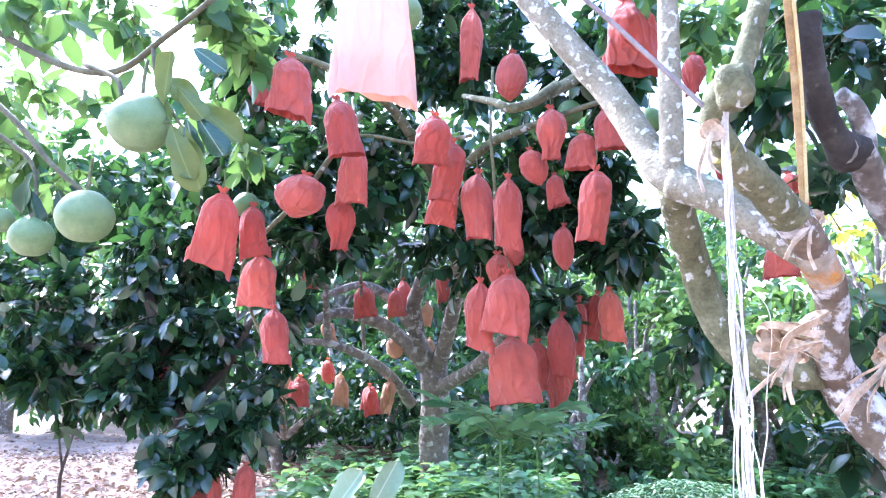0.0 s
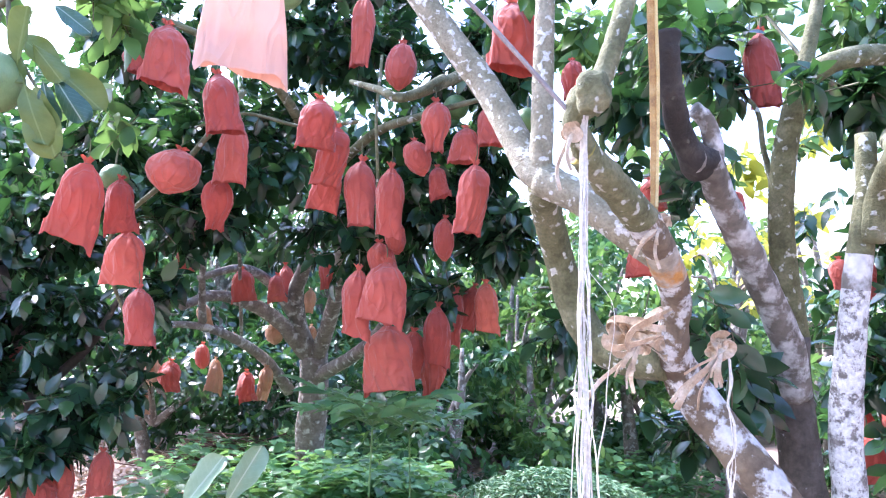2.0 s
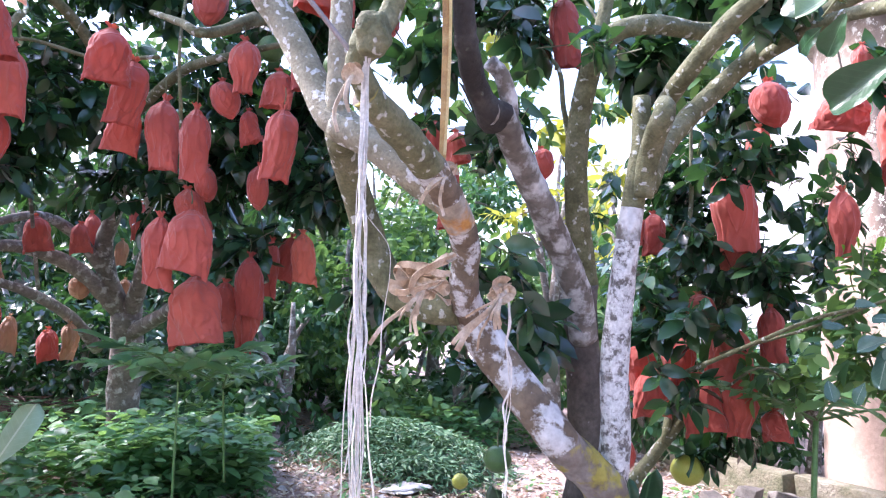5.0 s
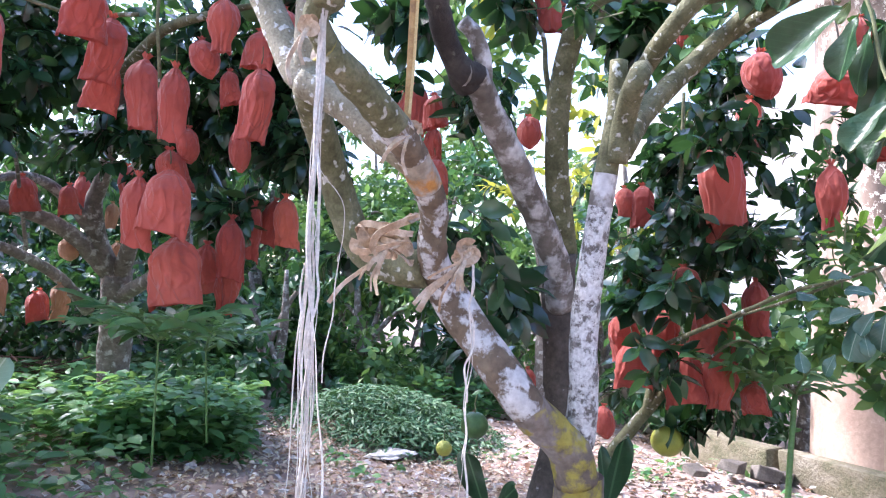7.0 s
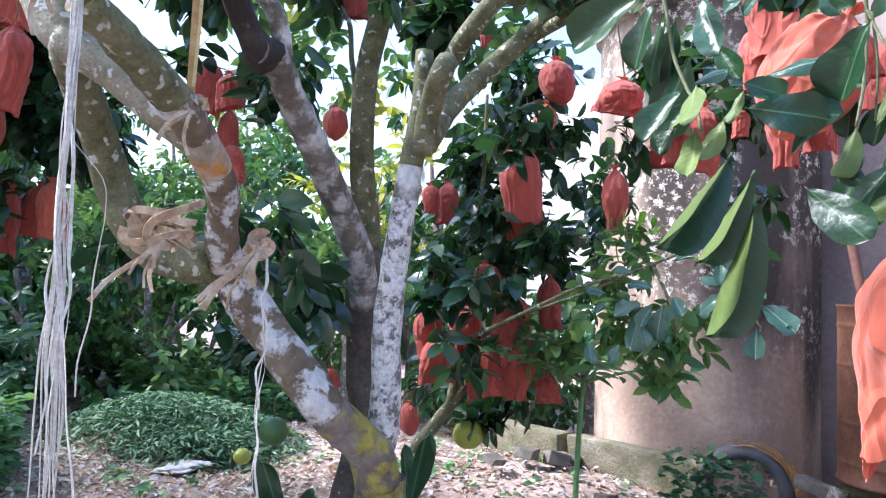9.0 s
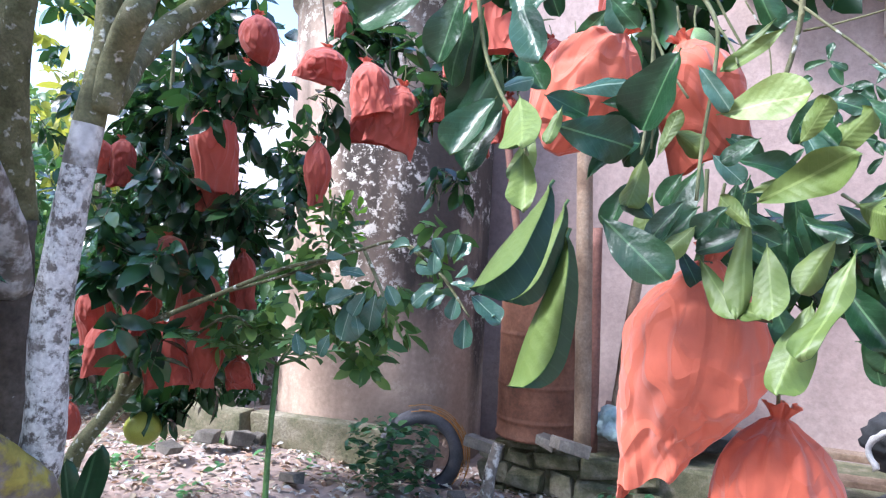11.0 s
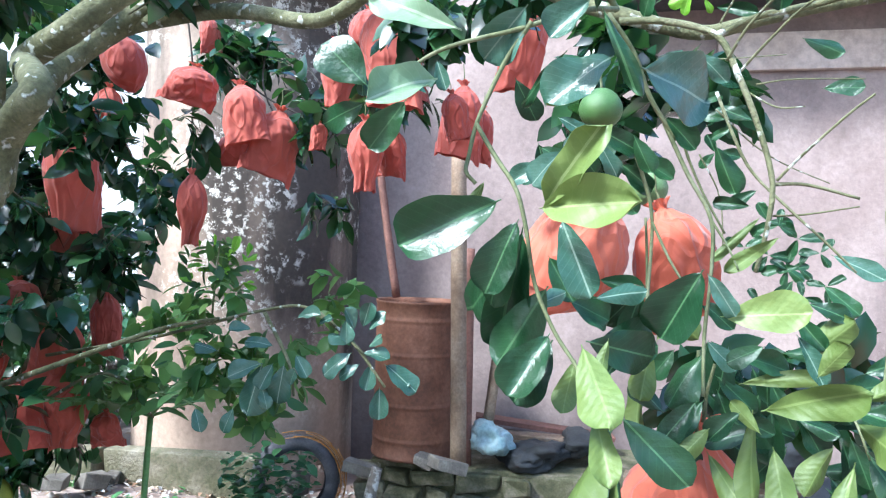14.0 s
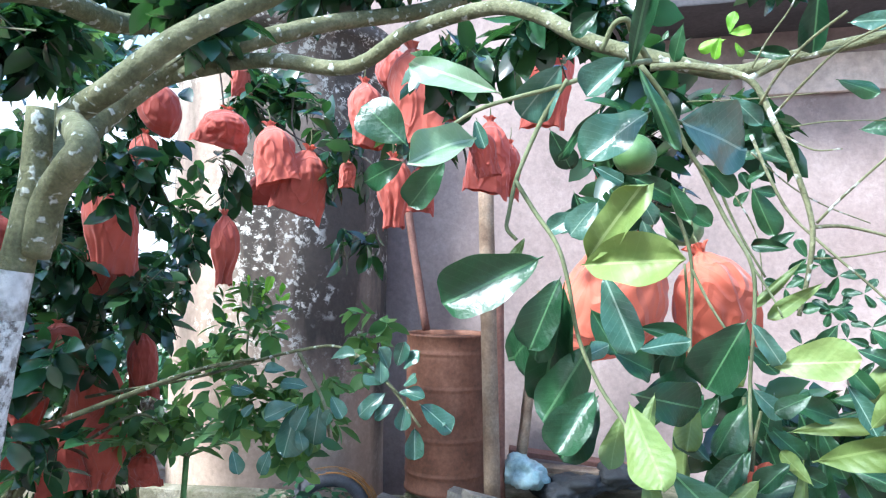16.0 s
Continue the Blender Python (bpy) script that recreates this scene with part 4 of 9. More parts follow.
crown(twin, [
    ((1.411, 2.189, 1.129), (0.13, 0.14, 0.14), 9),
    ((1.381, 2.399, 0.95), (0.17, 0.18, 0.13), 9),
    ((1.383, 2.127, 1.147), (0.13, 0.19, 0.18), 9),
    ((0.959, 2.555, 1.3), (0.16, 0.20, 0.13), 7),
    ((1.512, 2.245, 2.35), (0.35, 0.30, 0.22), 8),
    ((2.085, 2.247, 2.586), (0.35, 0.25, 0.12), 8),
    ((1.984, 2.307, 2.371), (0.14, 0.14, 0.14), 6),
    ((1.364, 2.344, 2.426), (0.33, 0.26, 0.18), 18),
    ((1.314, 2.228, 1.884), (0.19, 0.15, 0.11), 10),
    ((0.928, 1.909, 1.979), (0.12, 0.15, 0.10), 8),
], 0.112, 8, LEAF_DARK, 21, "crown")
crown(twin, [
    ((2.552, 3.81, 2.441), (0.15, 0.20, 0.15), 5),
    ((3.117, 3.914, 2.728), (0.16, 0.20, 0.24), 5),
    ((2.131, 3.869, 2.983), (0.22, 0.20, 0.22), 6),
    ((3.197, 4.167, 2.218), (0.24, 0.20, 0.21), 5),
], 0.13, 6, LEAF_YELLOW, 23, "crown", twigs=False)
crown(twin, [
    ((1.698, 3.563, 3.035), (0.69, 0.50, 0.34), 22),
    ((2.027, 3.464, 2.388), (0.38, 0.40, 0.36), 14),
    ((1.016, 3.189, 2.844), (0.25, 0.30, 0.34), 14),
], 0.105, 8, LEAF_BRIGHT, 25, "crown")

crown(twin, [
    ((1.285, 2.997, 2.781), (0.32, 0.30, 0.24), 11),
    ((1.485, 2.682, 2.743), (0.32, 0.30, 0.24), 11),
    ((1.636, 3.372, 2.668), (0.32, 0.30, 0.24), 8),
    ((1.920, 2.875, 2.866), (0.32, 0.30, 0.24), 13),
    ((2.156, 3.560, 2.725), (0.32, 0.30, 0.24), 6),
    ((2.689, 3.516, 2.589), (0.32, 0.30, 0.24), 6),
    ((2.201, 2.482, 2.715), (0.32, 0.30, 0.24), 13),
    ((2.798, 2.894, 2.558), (0.32, 0.30, 0.24), 8),
    ((2.415, 3.211, 3.093), (0.32, 0.30, 0.24), 13),
], 0.12, 8, LEAF_BRIGHT, 27, "crown")
crown(twin, [
    ((0.964, 2.013, 1.839), (0.10, 0.10, 0.09), 3),
    ((1.120, 1.950, 1.799), (0.10, 0.10, 0.09), 3),
    ((0.936, 2.067, 2.047), (0.10, 0.10, 0.09), 4),
    ((0.981, 2.007, 2.147), (0.10, 0.10, 0.09), 4),
    ((1.199, 1.926, 1.351), (0.10, 0.10, 0.09), 4),
    ((1.208, 1.866, 1.214), (0.10, 0.10, 0.09), 3),
    ((1.181, 1.873, 1.048), (0.10, 0.10, 0.09), 3),
    ((1.080, 2.159, 1.241), (0.10, 0.10, 0.09), 5),
    ((1.488, 1.851, 2.106), (0.10, 0.10, 0.09), 5),
    ((1.132, 2.019, 1.352), (0.10, 0.10, 0.09), 4),
], 0.10, 5, LEAF_DARK, 29, "crown")

# the fruit tree in the middle, with the most bags
laden = thing("pomelo_tree", (0.0, 5.3, 0.1), "spreading pomelo tree hung with many red fruit bags", "tree")
limb(laden, [(-0.04, 5.32, 0.02), (-0.058, 5.377, 0.553), (-0.051, 5.272, 0.894), (-0.061, 5.174, 1.188)], 0.12, 0.10, BARK_GREY, "trunk", sides=14, wobble=0.16)
limb(laden, [(-0.074, 5.181, 1.146), (-0.177, 5.041, 1.391), (-0.203, 4.902, 1.627), (-0.152, 4.777, 1.775), (-0.091, 4.542, 1.978)], 0.07, 0.04, BARK_GREY)
limb(laden, [(-0.115, 5.154, 1.187), (-0.334, 4.934, 1.427), (-0.553, 4.714, 1.533), (-0.715, 4.511, 1.538), (-0.842, 4.322, 1.454)], 0.06, 0.025, BARK_GREY)
limb(laden, [(-0.197, 5.034, 1.431), (-0.369, 4.796, 1.657), (-0.543, 4.581, 1.732), (-0.772, 4.394, 1.638)], 0.045, 0.02, BARK_GREY)
limb(laden, [(-0.227, 5.218, 0.917), (-0.373, 4.981, 1.128), (-0.54, 4.656, 1.265), (-0.734, 4.441, 1.342), (-0.908, 4.238, 1.346)], 0.045, 0.018, BARK_GREY)
limb(laden, [(-0.044, 5.181, 1.146), (0.047, 4.826, 1.465), (0.095, 4.379, 1.733), (0.052, 3.939, 1.949), (-0.014, 3.605, 2.136)], 0.06, 0.03, BARK_GREY)
limb(laden, [(-0.031, 5.201, 1.022), (0.217, 4.667, 1.195), (0.336, 4.035, 1.35), (0.346, 3.61, 1.471)], 0.055, 0.02, BARK_GREY)
limb(laden, [(-0.734, 4.436, 1.37), (-0.71, 4.18, 1.706), (-0.605, 3.945, 1.912)], 0.025, 0.012, BARK_GREY)
limb(laden, [(-0.521, 4.65, 1.303), (-0.507, 4.302, 1.578), (-0.489, 3.966, 1.783), (-0.528, 3.755, 1.833)], 0.012, 0.008, BARK_GREY)
limb(laden, [(0.7, 2.735, 2.514), (0.502, 2.707, 2.375), (0.279, 2.502, 2.198), (0.187, 2.575, 2.249), (0.082, 2.762, 2.345)], 0.03, 0.01, BARK_OLIVE)
limb(laden, [(0.458, 2.659, 2.355), (0.337, 2.537, 2.235), (0.255, 2.484, 2.18)], 0.02, 0.012, BARK_OLIVE)
limb(laden, [(-0.014, 3.605, 2.136), (-0.232, 3.156, 2.414), (-0.459, 2.842, 2.477), (-0.683, 2.733, 2.529)], 0.03, 0.012, BARK_OLIVE)
limb(laden, [(-0.014, 3.605, 2.136), (0.197, 3.085, 2.226), (0.392, 2.78, 2.23), (0.631, 2.67, 2.288)], 0.028, 0.01, BARK_OLIVE)
limb(laden, [(0.22, 2.814, 1.703), (0.208, 2.725, 1.945), (0.19, 2.688, 2.172), (0.205, 2.743, 2.464)], 0.007, 0.006, BARK_OLIVE)
limb(laden, [(-0.347, 2.774, 2.272), (-0.583, 2.826, 1.941), (-0.873, 2.975, 1.646), (-0.772, 3.033, 1.282)], 0.014, 0.006, BARK_OLIVE)
limb(laden, [(0.118, 2.788, 2.181), (-0.112, 2.89, 2.175), (-0.358, 2.885, 2.21), (-0.555, 2.897, 2.135)], 0.009, 0.006, BARK_OLIVE)
crown(laden, [
    ((-0.858, 3.123, 2.624), (0.33, 0.50, 0.35), 60),
    ((-0.441, 3.587, 2.253), (0.52, 0.50, 0.46), 110),
    ((0.041, 3.391, 2.843), (0.56, 0.50, 0.38), 110),
    ((0.472, 3.6, 2.169), (0.46, 0.50, 0.52), 110),
    ((0.721, 3.03, 2.567), (0.32, 0.40, 0.32), 60),
    ((0.827, 3.347, 1.849), (0.28, 0.40, 0.31), 50),
], 0.105, 11, LEAF_DARK, 31, "crown")
crown(laden, [
    ((-0.663, 3.551, 1.845), (0.38, 0.40, 0.27), 60),
    ((0.18, 3.851, 1.869), (0.55, 0.50, 0.35), 70),
    ((-0.252, 3.216, 3.308), (1.21, 0.80, 0.35), 70),
    ((0.534, 3.309, 1.454), (0.24, 0.30, 0.14), 20),
    ((0.80, 3.46, 2.15), (0.26, 0.22, 0.26), 34),
    ((0.93, 3.45, 1.80), (0.20, 0.20, 0.20), 24),
    ((0.88, 3.42, 2.72), (0.26, 0.22, 0.24), 30),
    ((-1.075, 3.314, 2.057), (0.28, 0.40, 0.36), 45),
    ((-0.768, 3.31, 1.446), (0.14, 0.20, 0.19), 16),
], 0.105, 11, LEAF_DARK, 1231, "crown")
crown(laden, [
    ((-0.381, 5.13, 3.374), (1.86, 0.80, 1.07), 115),
    ((0.68, 4.878, 2.411), (0.90, 0.70, 0.82), 60),
    ((-1.088, 4.867, 2.481), (0.99, 0.70, 0.66), 55),
    ((-0.109, 5.558, 1.954), (1.20, 0.70, 0.28), 60),
], 0.13, 8, LEAF_DARK, 32, "crown")

# low dark tree beyond the bare soil
low = thing("pomelo_tree", (-1.75, 3.6, 0.2), "low dense pomelo tree with dark glossy leaves down to the soil", "tree")
limb(low, [(-1.383, 3.679, 0.403), (-1.366, 3.724, 0.759), (-1.468, 3.755, 1.195), (-1.635, 3.793, 1.594)], 0.05, 0.03, BARK_DARK, "trunk")
limb(low, [(-1.416, 3.747, 0.93), (-1.132, 3.654, 1.199), (-0.959, 3.511, 1.457)], 0.03, 0.012, BARK_DARK)
limb(low, [(-1.452, 3.775, 1.075), (-1.834, 3.741, 1.283), (-2.199, 3.732, 1.341)], 0.03, 0.012, BARK_DARK)
crown(low, [
    ((-2.126, 3.914, 1.474), (0.61, 0.50, 0.38), 110),
    ((-1.487, 3.857, 1.826), (0.48, 0.50, 0.35), 90),
    ((-1.37, 3.64, 1.285), (0.44, 0.40, 0.33), 85),
    ((-2.138, 3.659, 1.163), (0.33, 0.30, 0.21), 45),
    ((-1.56, 3.575, 1.055), (0.35, 0.30, 0.17), 45),
    ((-1.036, 3.396, 0.908), (0.27, 0.30, 0.19), 45),
    ((-1.267, 3.323, 0.735), (0.29, 0.25, 0.13), 35),
    ((-2.618, 4.37, 1.787), (0.61, 0.40, 0.29), 55),
    ((-0.928, 3.57, 1.088), (0.17, 0.25, 0.23), 22),
    ((-2.916, 3.794, 1.586), (0.62, 0.50, 0.62), 60),
], 0.105, 11, LEAF_DARK, 41, "crown")
crown(low, [
    ((-2.498, 5.097, 2.31), (1.11, 0.60, 0.34), 90),
    ((-2.057, 5.333, 2.732), (0.63, 0.60, 0.36), 50),
], 0.12, 8, LEAF_MID, 42, "crown")
crown(low, [
    ((-2.35, 4.55, 2.35), (0.75, 0.6, 0.42), 90),
    ((-1.55, 4.75, 2.75), (0.60, 0.6, 0.45), 80),
    ((-1.35, 4.35, 2.15), (0.40, 0.5, 0.30), 50),
], 0.12, 8, LEAF_MID, 44, "crown")
sapling = thing("sapling", (-2.335, 4.378, 0.468), "thin bare citrus sapling on the soil", "sapling")
limb(sapling, [(-2.337, 4.405, 0.297), (-2.332, 4.372, 0.502), (-2.284, 4.345, 0.673), (-2.207, 4.267, 0.848), (-2.131, 4.183, 1.053)], 0.012, 0.006, BARK_DARK, "stem")
limb(sapling, [(-2.318, 4.362, 0.57), (-2.34, 4.329, 0.774), (-2.356, 4.291, 1.013)], 0.008, 0.004, BARK_DARK)
crown(sapling, [
    ((-2.198, 4.199, 0.953), (0.24, 0.25, 0.17), 10),
    ((-2.401, 4.184, 1.051), (0.20, 0.25, 0.13), 7),
], 0.12, 7, LEAF_DARK, 43, "crown")

# bough with bare fruit that reaches in overhead
bough = thing("pomelo_bough", (-1.948, 2.204, 2.669), "backlit pomelo bough with pale leaves and bare green fruit", "branch")
limb(bough, [(-2.236, 2.28, 2.829), (-1.422, 2.065, 2.268), (-0.996, 1.896, 2.064), (-0.76, 1.783, 2.132), (-0.574, 1.759, 2.287)], 0.013, 0.007, TWIG)
limb(bough, [(-1.947, 2.247, 2.397), (-1.356, 2.007, 2.0), (-1.143, 1.937, 1.803), (-1.001, 1.904, 1.695)], 0.012, 0.006, TWIG)
limb(bough, [(-1.046, 1.892, 2.088), (-0.907, 1.803, 2.008), (-0.868, 1.764, 1.935)], 0.008, 0.006, TWIG)
limb(bough, [(-0.815, 1.807, 2.11), (-0.769, 1.758, 1.973), (-0.674, 1.731, 1.823)], 0.006, 0.004, TWIG)
limb(bough, [(-2.108, 2.455, 2.366), (-1.485, 2.213, 1.978), (-1.311, 2.134, 1.84), (-1.25, 2.064, 1.643)], 0.01, 0.005, TWIG)
crown(bough, [
    ((-1.374, 2.147, 2.389), (0.23, 0.30, 0.11), 12),
    ((-0.788, 2.144, 2.412), (0.13, 0.25, 0.09), 12),
    ((-1.168, 2.434, 2.498), (0.28, 0.30, 0.13), 10),
    ((-0.732, 2.356, 2.351), (0.12, 0.25, 0.12), 9),
    ((-1.7, 2.566, 2.302), (0.27, 0.30, 0.16), 12),
    ((-0.918, 2.793, 2.15), (0.14, 0.25, 0.19), 10),
    ((-1.55, 2.518, 1.968), (0.26, 0.30, 0.17), 12),
    ((-1.265, 2.392, 2.125), (0.14, 0.25, 0.12), 5),
    ((-1.846, 2.297, 2.086), (0.30, 0.40, 0.36), 20),
], 0.115, 6, LEAF_BRIGHT, 51, "crown")
big_leaf(bough, (-0.742, 1.739, 1.903), (-0.72, 1.696, 2.042), (-0.2, -1, 0.5), NEAR_PALE, 0, 0.46)
big_leaf(bough, (-0.692, 1.726, 1.859), (-0.636, 1.734, 1.679), (-0.2, -1, 0.5), NEAR_PALE, 1, 0.46)
big_leaf(bough, (-0.718, 1.726, 1.859), (-0.658, 1.709, 1.707), (-0.2, -1, 0.5), NEAR_PALE, 2, 0.46)
big_leaf(bough, (-0.659, 1.741, 1.888), (-0.577, 1.739, 1.772), (-0.2, -1, 0.5), NEAR_SHEEN, 3, 0.46)
big_leaf(bough, (-0.693, 1.764, 1.936), (-0.548, 1.782, 1.825), (-0.2, -1, 0.5), NEAR_PALE, 4, 0.46)
big_leaf(bough, (-0.697, 1.789, 2.094), (-0.597, 1.779, 2.029), (-0.2, -1, 0.5), NEAR_SHEEN, 1, 0.46)
big_leaf(bough, (-0.712, 1.729, 1.962), (-0.63, 1.724, 1.867), (-0.2, -1, 0.5), NEAR_PALE, 3, 0.46)
big_leaf(bough, (-0.773, 1.753, 1.94), (-0.715, 1.726, 1.859), (-0.2, -1, 0.5), NEAR_PALE, 0, 0.46)
big_leaf(bough, (-0.674, 1.724, 1.867), (-0.648, 1.731, 1.762), (-0.2, -1, 0.5), NEAR_SHEEN, 2, 0.46)
big_leaf(bough, (-0.789, 1.763, 2.007), (-0.667, 1.754, 1.933), (-0.2, -1, 0.5), NEAR_PALE, 2, 0.46)
big_leaf(bough, (-1.126, 1.947, 1.738), (-1.076, 1.971, 1.592), (-0.2, -1, 0.5), NEAR_DARK, 2, 0.46)
big_leaf(bough, (-1.252, 2.037, 1.813), (-1.302, 2.059, 1.676), (-0.2, -1, 0.5), NEAR_DARK, 1, 0.46)
big_leaf(bough, (-1.268, 2.045, 1.762), (-1.235, 2.044, 1.639), (-0.2, -1, 0.5), NEAR_DARK, 3, 0.46)
POMELO = surface("pomelo_skin", [(0.13, 0.23, 0.09), (0.19, 0.30, 0.12), (0.25, 0.35, 0.15)], 3.0, 0.42, 0.25, 0.006, fine=24.0)
POMELO_RIPE = surface("pomelo_ripe", [(0.38, 0.42, 0.06), (0.48, 0.48, 0.08)], 3.0, 0.42, 0.25, 0.006, fine=24.0)
POMELO_DARK = surface("pomelo_dark", [(0.08, 0.17, 0.05), (0.13, 0.24, 0.07)], 3.0, 0.42, 0.25, 0.006, fine=24.0)
pomelo((-0.809, 1.755, 1.864), 0.162, POMELO, "large pale green bare pomelo on the bough")
pomelo((-1.026, 1.932, 1.646), 0.157, POMELO, "round pale green bare pomelo on the bough")
pomelo((-1.257, 2.069, 1.61), 0.128, POMELO, "small green bare pomelo on the bough")
pomelo((-1.413, 2.159, 1.678), 0.080, POMELO, "small green bare pomelo on the bough")
pomelo((-0.802, 2.738, 1.863), 0.106, POMELO_DARK, "green bare pomelo among bagged fruit")
pomelo((-0.108, 1.633, 2.12), 0.101, POMELO, "pale green pomelo behind the pale pink bag")
pomelo((0.689, 2.203, 2.041), 0.091, POMELO_DARK, "dark green pomelo in the shade")
pomelo((0.549, 2.868, 2.313), 0.113, POMELO_DARK, "dark green pomelo in the shade")
pomelo((1.547, 2.67, 0.591), 0.119, POMELO_DARK, "dark green pomelo hanging low")
pomelo((2.761, 2.895, 0.42), 0.166, POMELO_RIPE, "yellowish ripening pomelo hanging low")
pomelo((1.579, 0.354, 1.622), 0.062, POMELO, "pale green pomelo among near leaves")
pomelo((1.382, 0.435, 1.714), 0.061, POMELO_DARK, "glossy dark green pomelo among near leaves")

# bagged tree before the tank
bushy = thing("pomelo_tree", (2.428, 2.957, 0.06), "bushy pomelo tree with low bagged fruit", "tree")
limb(bushy, [(2.465, 3.058, -0.033), (2.495, 3.018, 0.304), (2.586, 2.948, 0.491), (2.745, 2.89, 0.703), (2.901, 2.829, 1.016), (3.049, 2.825, 1.464)], 0.045, 0.015, BARK_OLIVE)
limb(bushy, [(2.633, 2.913, 0.554), (2.727, 2.952, 0.882), (2.767, 3.024, 1.258), (2.91, 3.021, 1.758), (2.969, 3.068, 2.345)], 0.025, 0.01, BARK_OLIVE)
limb(bushy, [(2.745, 2.89, 0.703), (2.949, 2.69, 0.782), (3.068, 2.604, 0.909)], 0.012, 0.006, BARK_OLIVE)
limb(bushy, [(2.495, 2.622, 0.943), (2.509, 2.244, 1.089), (2.482, 1.894, 1.211), (2.45, 1.672, 1.257)], 0.012, 0.006, BARK_OLIVE)
crown(bushy, [
    ((3.039, 3.174, 1.786), (0.39, 0.39, 0.38), 37),
    ((3.268, 3.1, 2.516), (0.37, 0.39, 0.39), 31),
    ((2.857, 3.084, 1.261), (0.37, 0.39, 0.26), 31),
    ((3.232, 2.827, 1.411), (0.24, 0.27, 0.30), 17),
    ((2.955, 3.287, 0.78), (0.37, 0.36, 0.31), 18),
    ((2.853, 2.889, 0.513), (0.19, 0.20, 0.11), 8),
    ((2.934, 2.71, 0.599), (0.17, 0.19, 0.09), 6),
    ((2.853, 3.551, 1.546), (0.33, 0.37, 0.43), 9),
    ((3.895, 2.477, 2.6), (0.31, 0.42, 0.23), 22),
], 0.135, 8, LEAF_DARK, 61, "crown")
crown(bushy, [
    ((4.069, 3.134, 1.787), (0.30, 0.28, 0.46), 22),
    ((3.742, 1.971, 2.253), (0.25, 0.22, 0.27), 13),
    ((3.487, 1.387, 2.265), (0.30, 0.27, 0.22), 16),
    ((3.778, 3.837, 1.66), (0.40, 0.38, 0.69), 21),
    ((3.135, 3.798, 2.372), (0.56, 0.53, 0.79), 14),
    ((3.991, 1.926, 1.719), (0.20, 0.19, 0.13), 4),
    ((3.605, 2.542, 2.054), (0.16, 0.18, 0.30), 4),
    ((3.50, 3.16, 2.27), (0.30, 0.33, 0.38), 22),
    ((3.36, 3.10, 1.72), (0.23, 0.24, 0.26), 14),
], 0.135, 8, LEAF_DARK, 1861, "crown")
crown(bushy, [
    ((2.517, 2.532, 1.197), (0.28, 0.23, 0.17), 4),
    ((2.372, 2.591, 0.811), (0.21, 0.17, 0.14), 4),
    ((3.00, 2.88, 1.42), (0.23, 0.21, 0.20), 11),
    ((3.06, 3.27, 2.06), (0.30, 0.26, 0.30), 16),
    ((2.344, 2.711, 1.132), (0.16, 0.16, 0.25), 4),
    ((3.287, 3.463, 1.135), (0.21, 0.29, 0.47), 18),
    ((3.617, 3.196, 2.139), (0.26, 0.32, 0.29), 12),
], 0.135, 8, LEAF_DARK, 3661, "crown")
crown(bushy, [
    ((2.72, 2.78, 1.58), (0.26, 0.24, 0.10), 16),
    ((2.48, 2.82, 1.34), (0.22, 0.20, 0.08), 12),
    ((2.50, 2.62, 1.12), (0.12, 0.12, 0.16), 5),
    ((2.90, 2.45, 1.42), (0.18, 0.18, 0.09), 9),
], 0.12, 8, LEAF_DARK, 67, "crown")
limb(bushy, [(3.706, 2.722, 2.918), (3.744, 2.673, 2.471), (3.809, 2.705, 2.062)], 0.006, 0.004, BARK_DARK, "hanging_twig")
limb(bushy, [(3.845, 2.242, 2.801), (3.849, 2.301, 2.415), (3.898, 2.176, 2.162), (3.937, 2.052, 2.069)], 0.006, 0.004, BARK_DARK, "hanging_twig")
limb(bushy, [(3.811, 2.044, 2.522), (3.866, 1.891, 2.276), (3.896, 1.859, 1.902)], 0.006, 0.004, BARK_DARK, "hanging_twig")
limb(bushy, [(3.787, 2.503, 2.539), (3.853, 2.301, 2.351), (3.928, 2.053, 2.229)], 0.006, 0.004, BARK_DARK, "hanging_twig")


# ---- fruit bags on the trees ----
bag((-0.557, 2.361, 2.322), 0.154, 0.226, 0, BAG_RED, 202, 12)
bag((-0.782, 2.753, 2.399), 0.112, 0.112, 2, BAG_RED, 217, 21)
bag((-0.411, 2.528, 2.226), 0.153, 0.224, 1, BAG_RED, 206, 20)
bag((-0.377, 2.795, 2.135), 0.148, 0.248, 3, BAG_RED, 155, -2)
bag((-0.44, 2.881, 1.918), 0.155, 0.213, 5, BAG_RED, 220, 7)
bag((-0.543, 2.622, 1.954), 0.204, 0.169, 8, BAG_RED, 220, -19)
bag((-0.833, 2.536, 1.857), 0.162, 0.278, 0, BAG_RED, 196, -12)
bag((-0.763, 2.69, 1.841), 0.124, 0.197, 7, BAG_RED, 199, 4)
bag((-0.772, 2.87, 1.669), 0.181, 0.210, 3, BAG_RED, 161, -14)
bag((-0.662, 2.705, 1.432), 0.124, 0.211, 2, BAG_RED, 178, 20)
bag((-0.034, 2.585, 2.186), 0.169, 0.186, 1, BAG_RED, 199, -16)
bag((0.035, 2.746, 2.129), 0.157, 0.241, 6, BAG_RED, 200, -17)
bag((0.013, 2.915, 2.022), 0.138, 0.202, 3, BAG_RED, 188, -18)
bag((0.148, 2.912, 2.038), 0.160, 0.291, 9, BAG_RED, 142, 18)
bag((0.265, 2.721, 1.968), 0.134, 0.276, 2, BAG_RED, 154, -14)
bag((0.35, 2.702, 2.087), 0.120, 0.147, 4, BAG_RED, 206, 18)
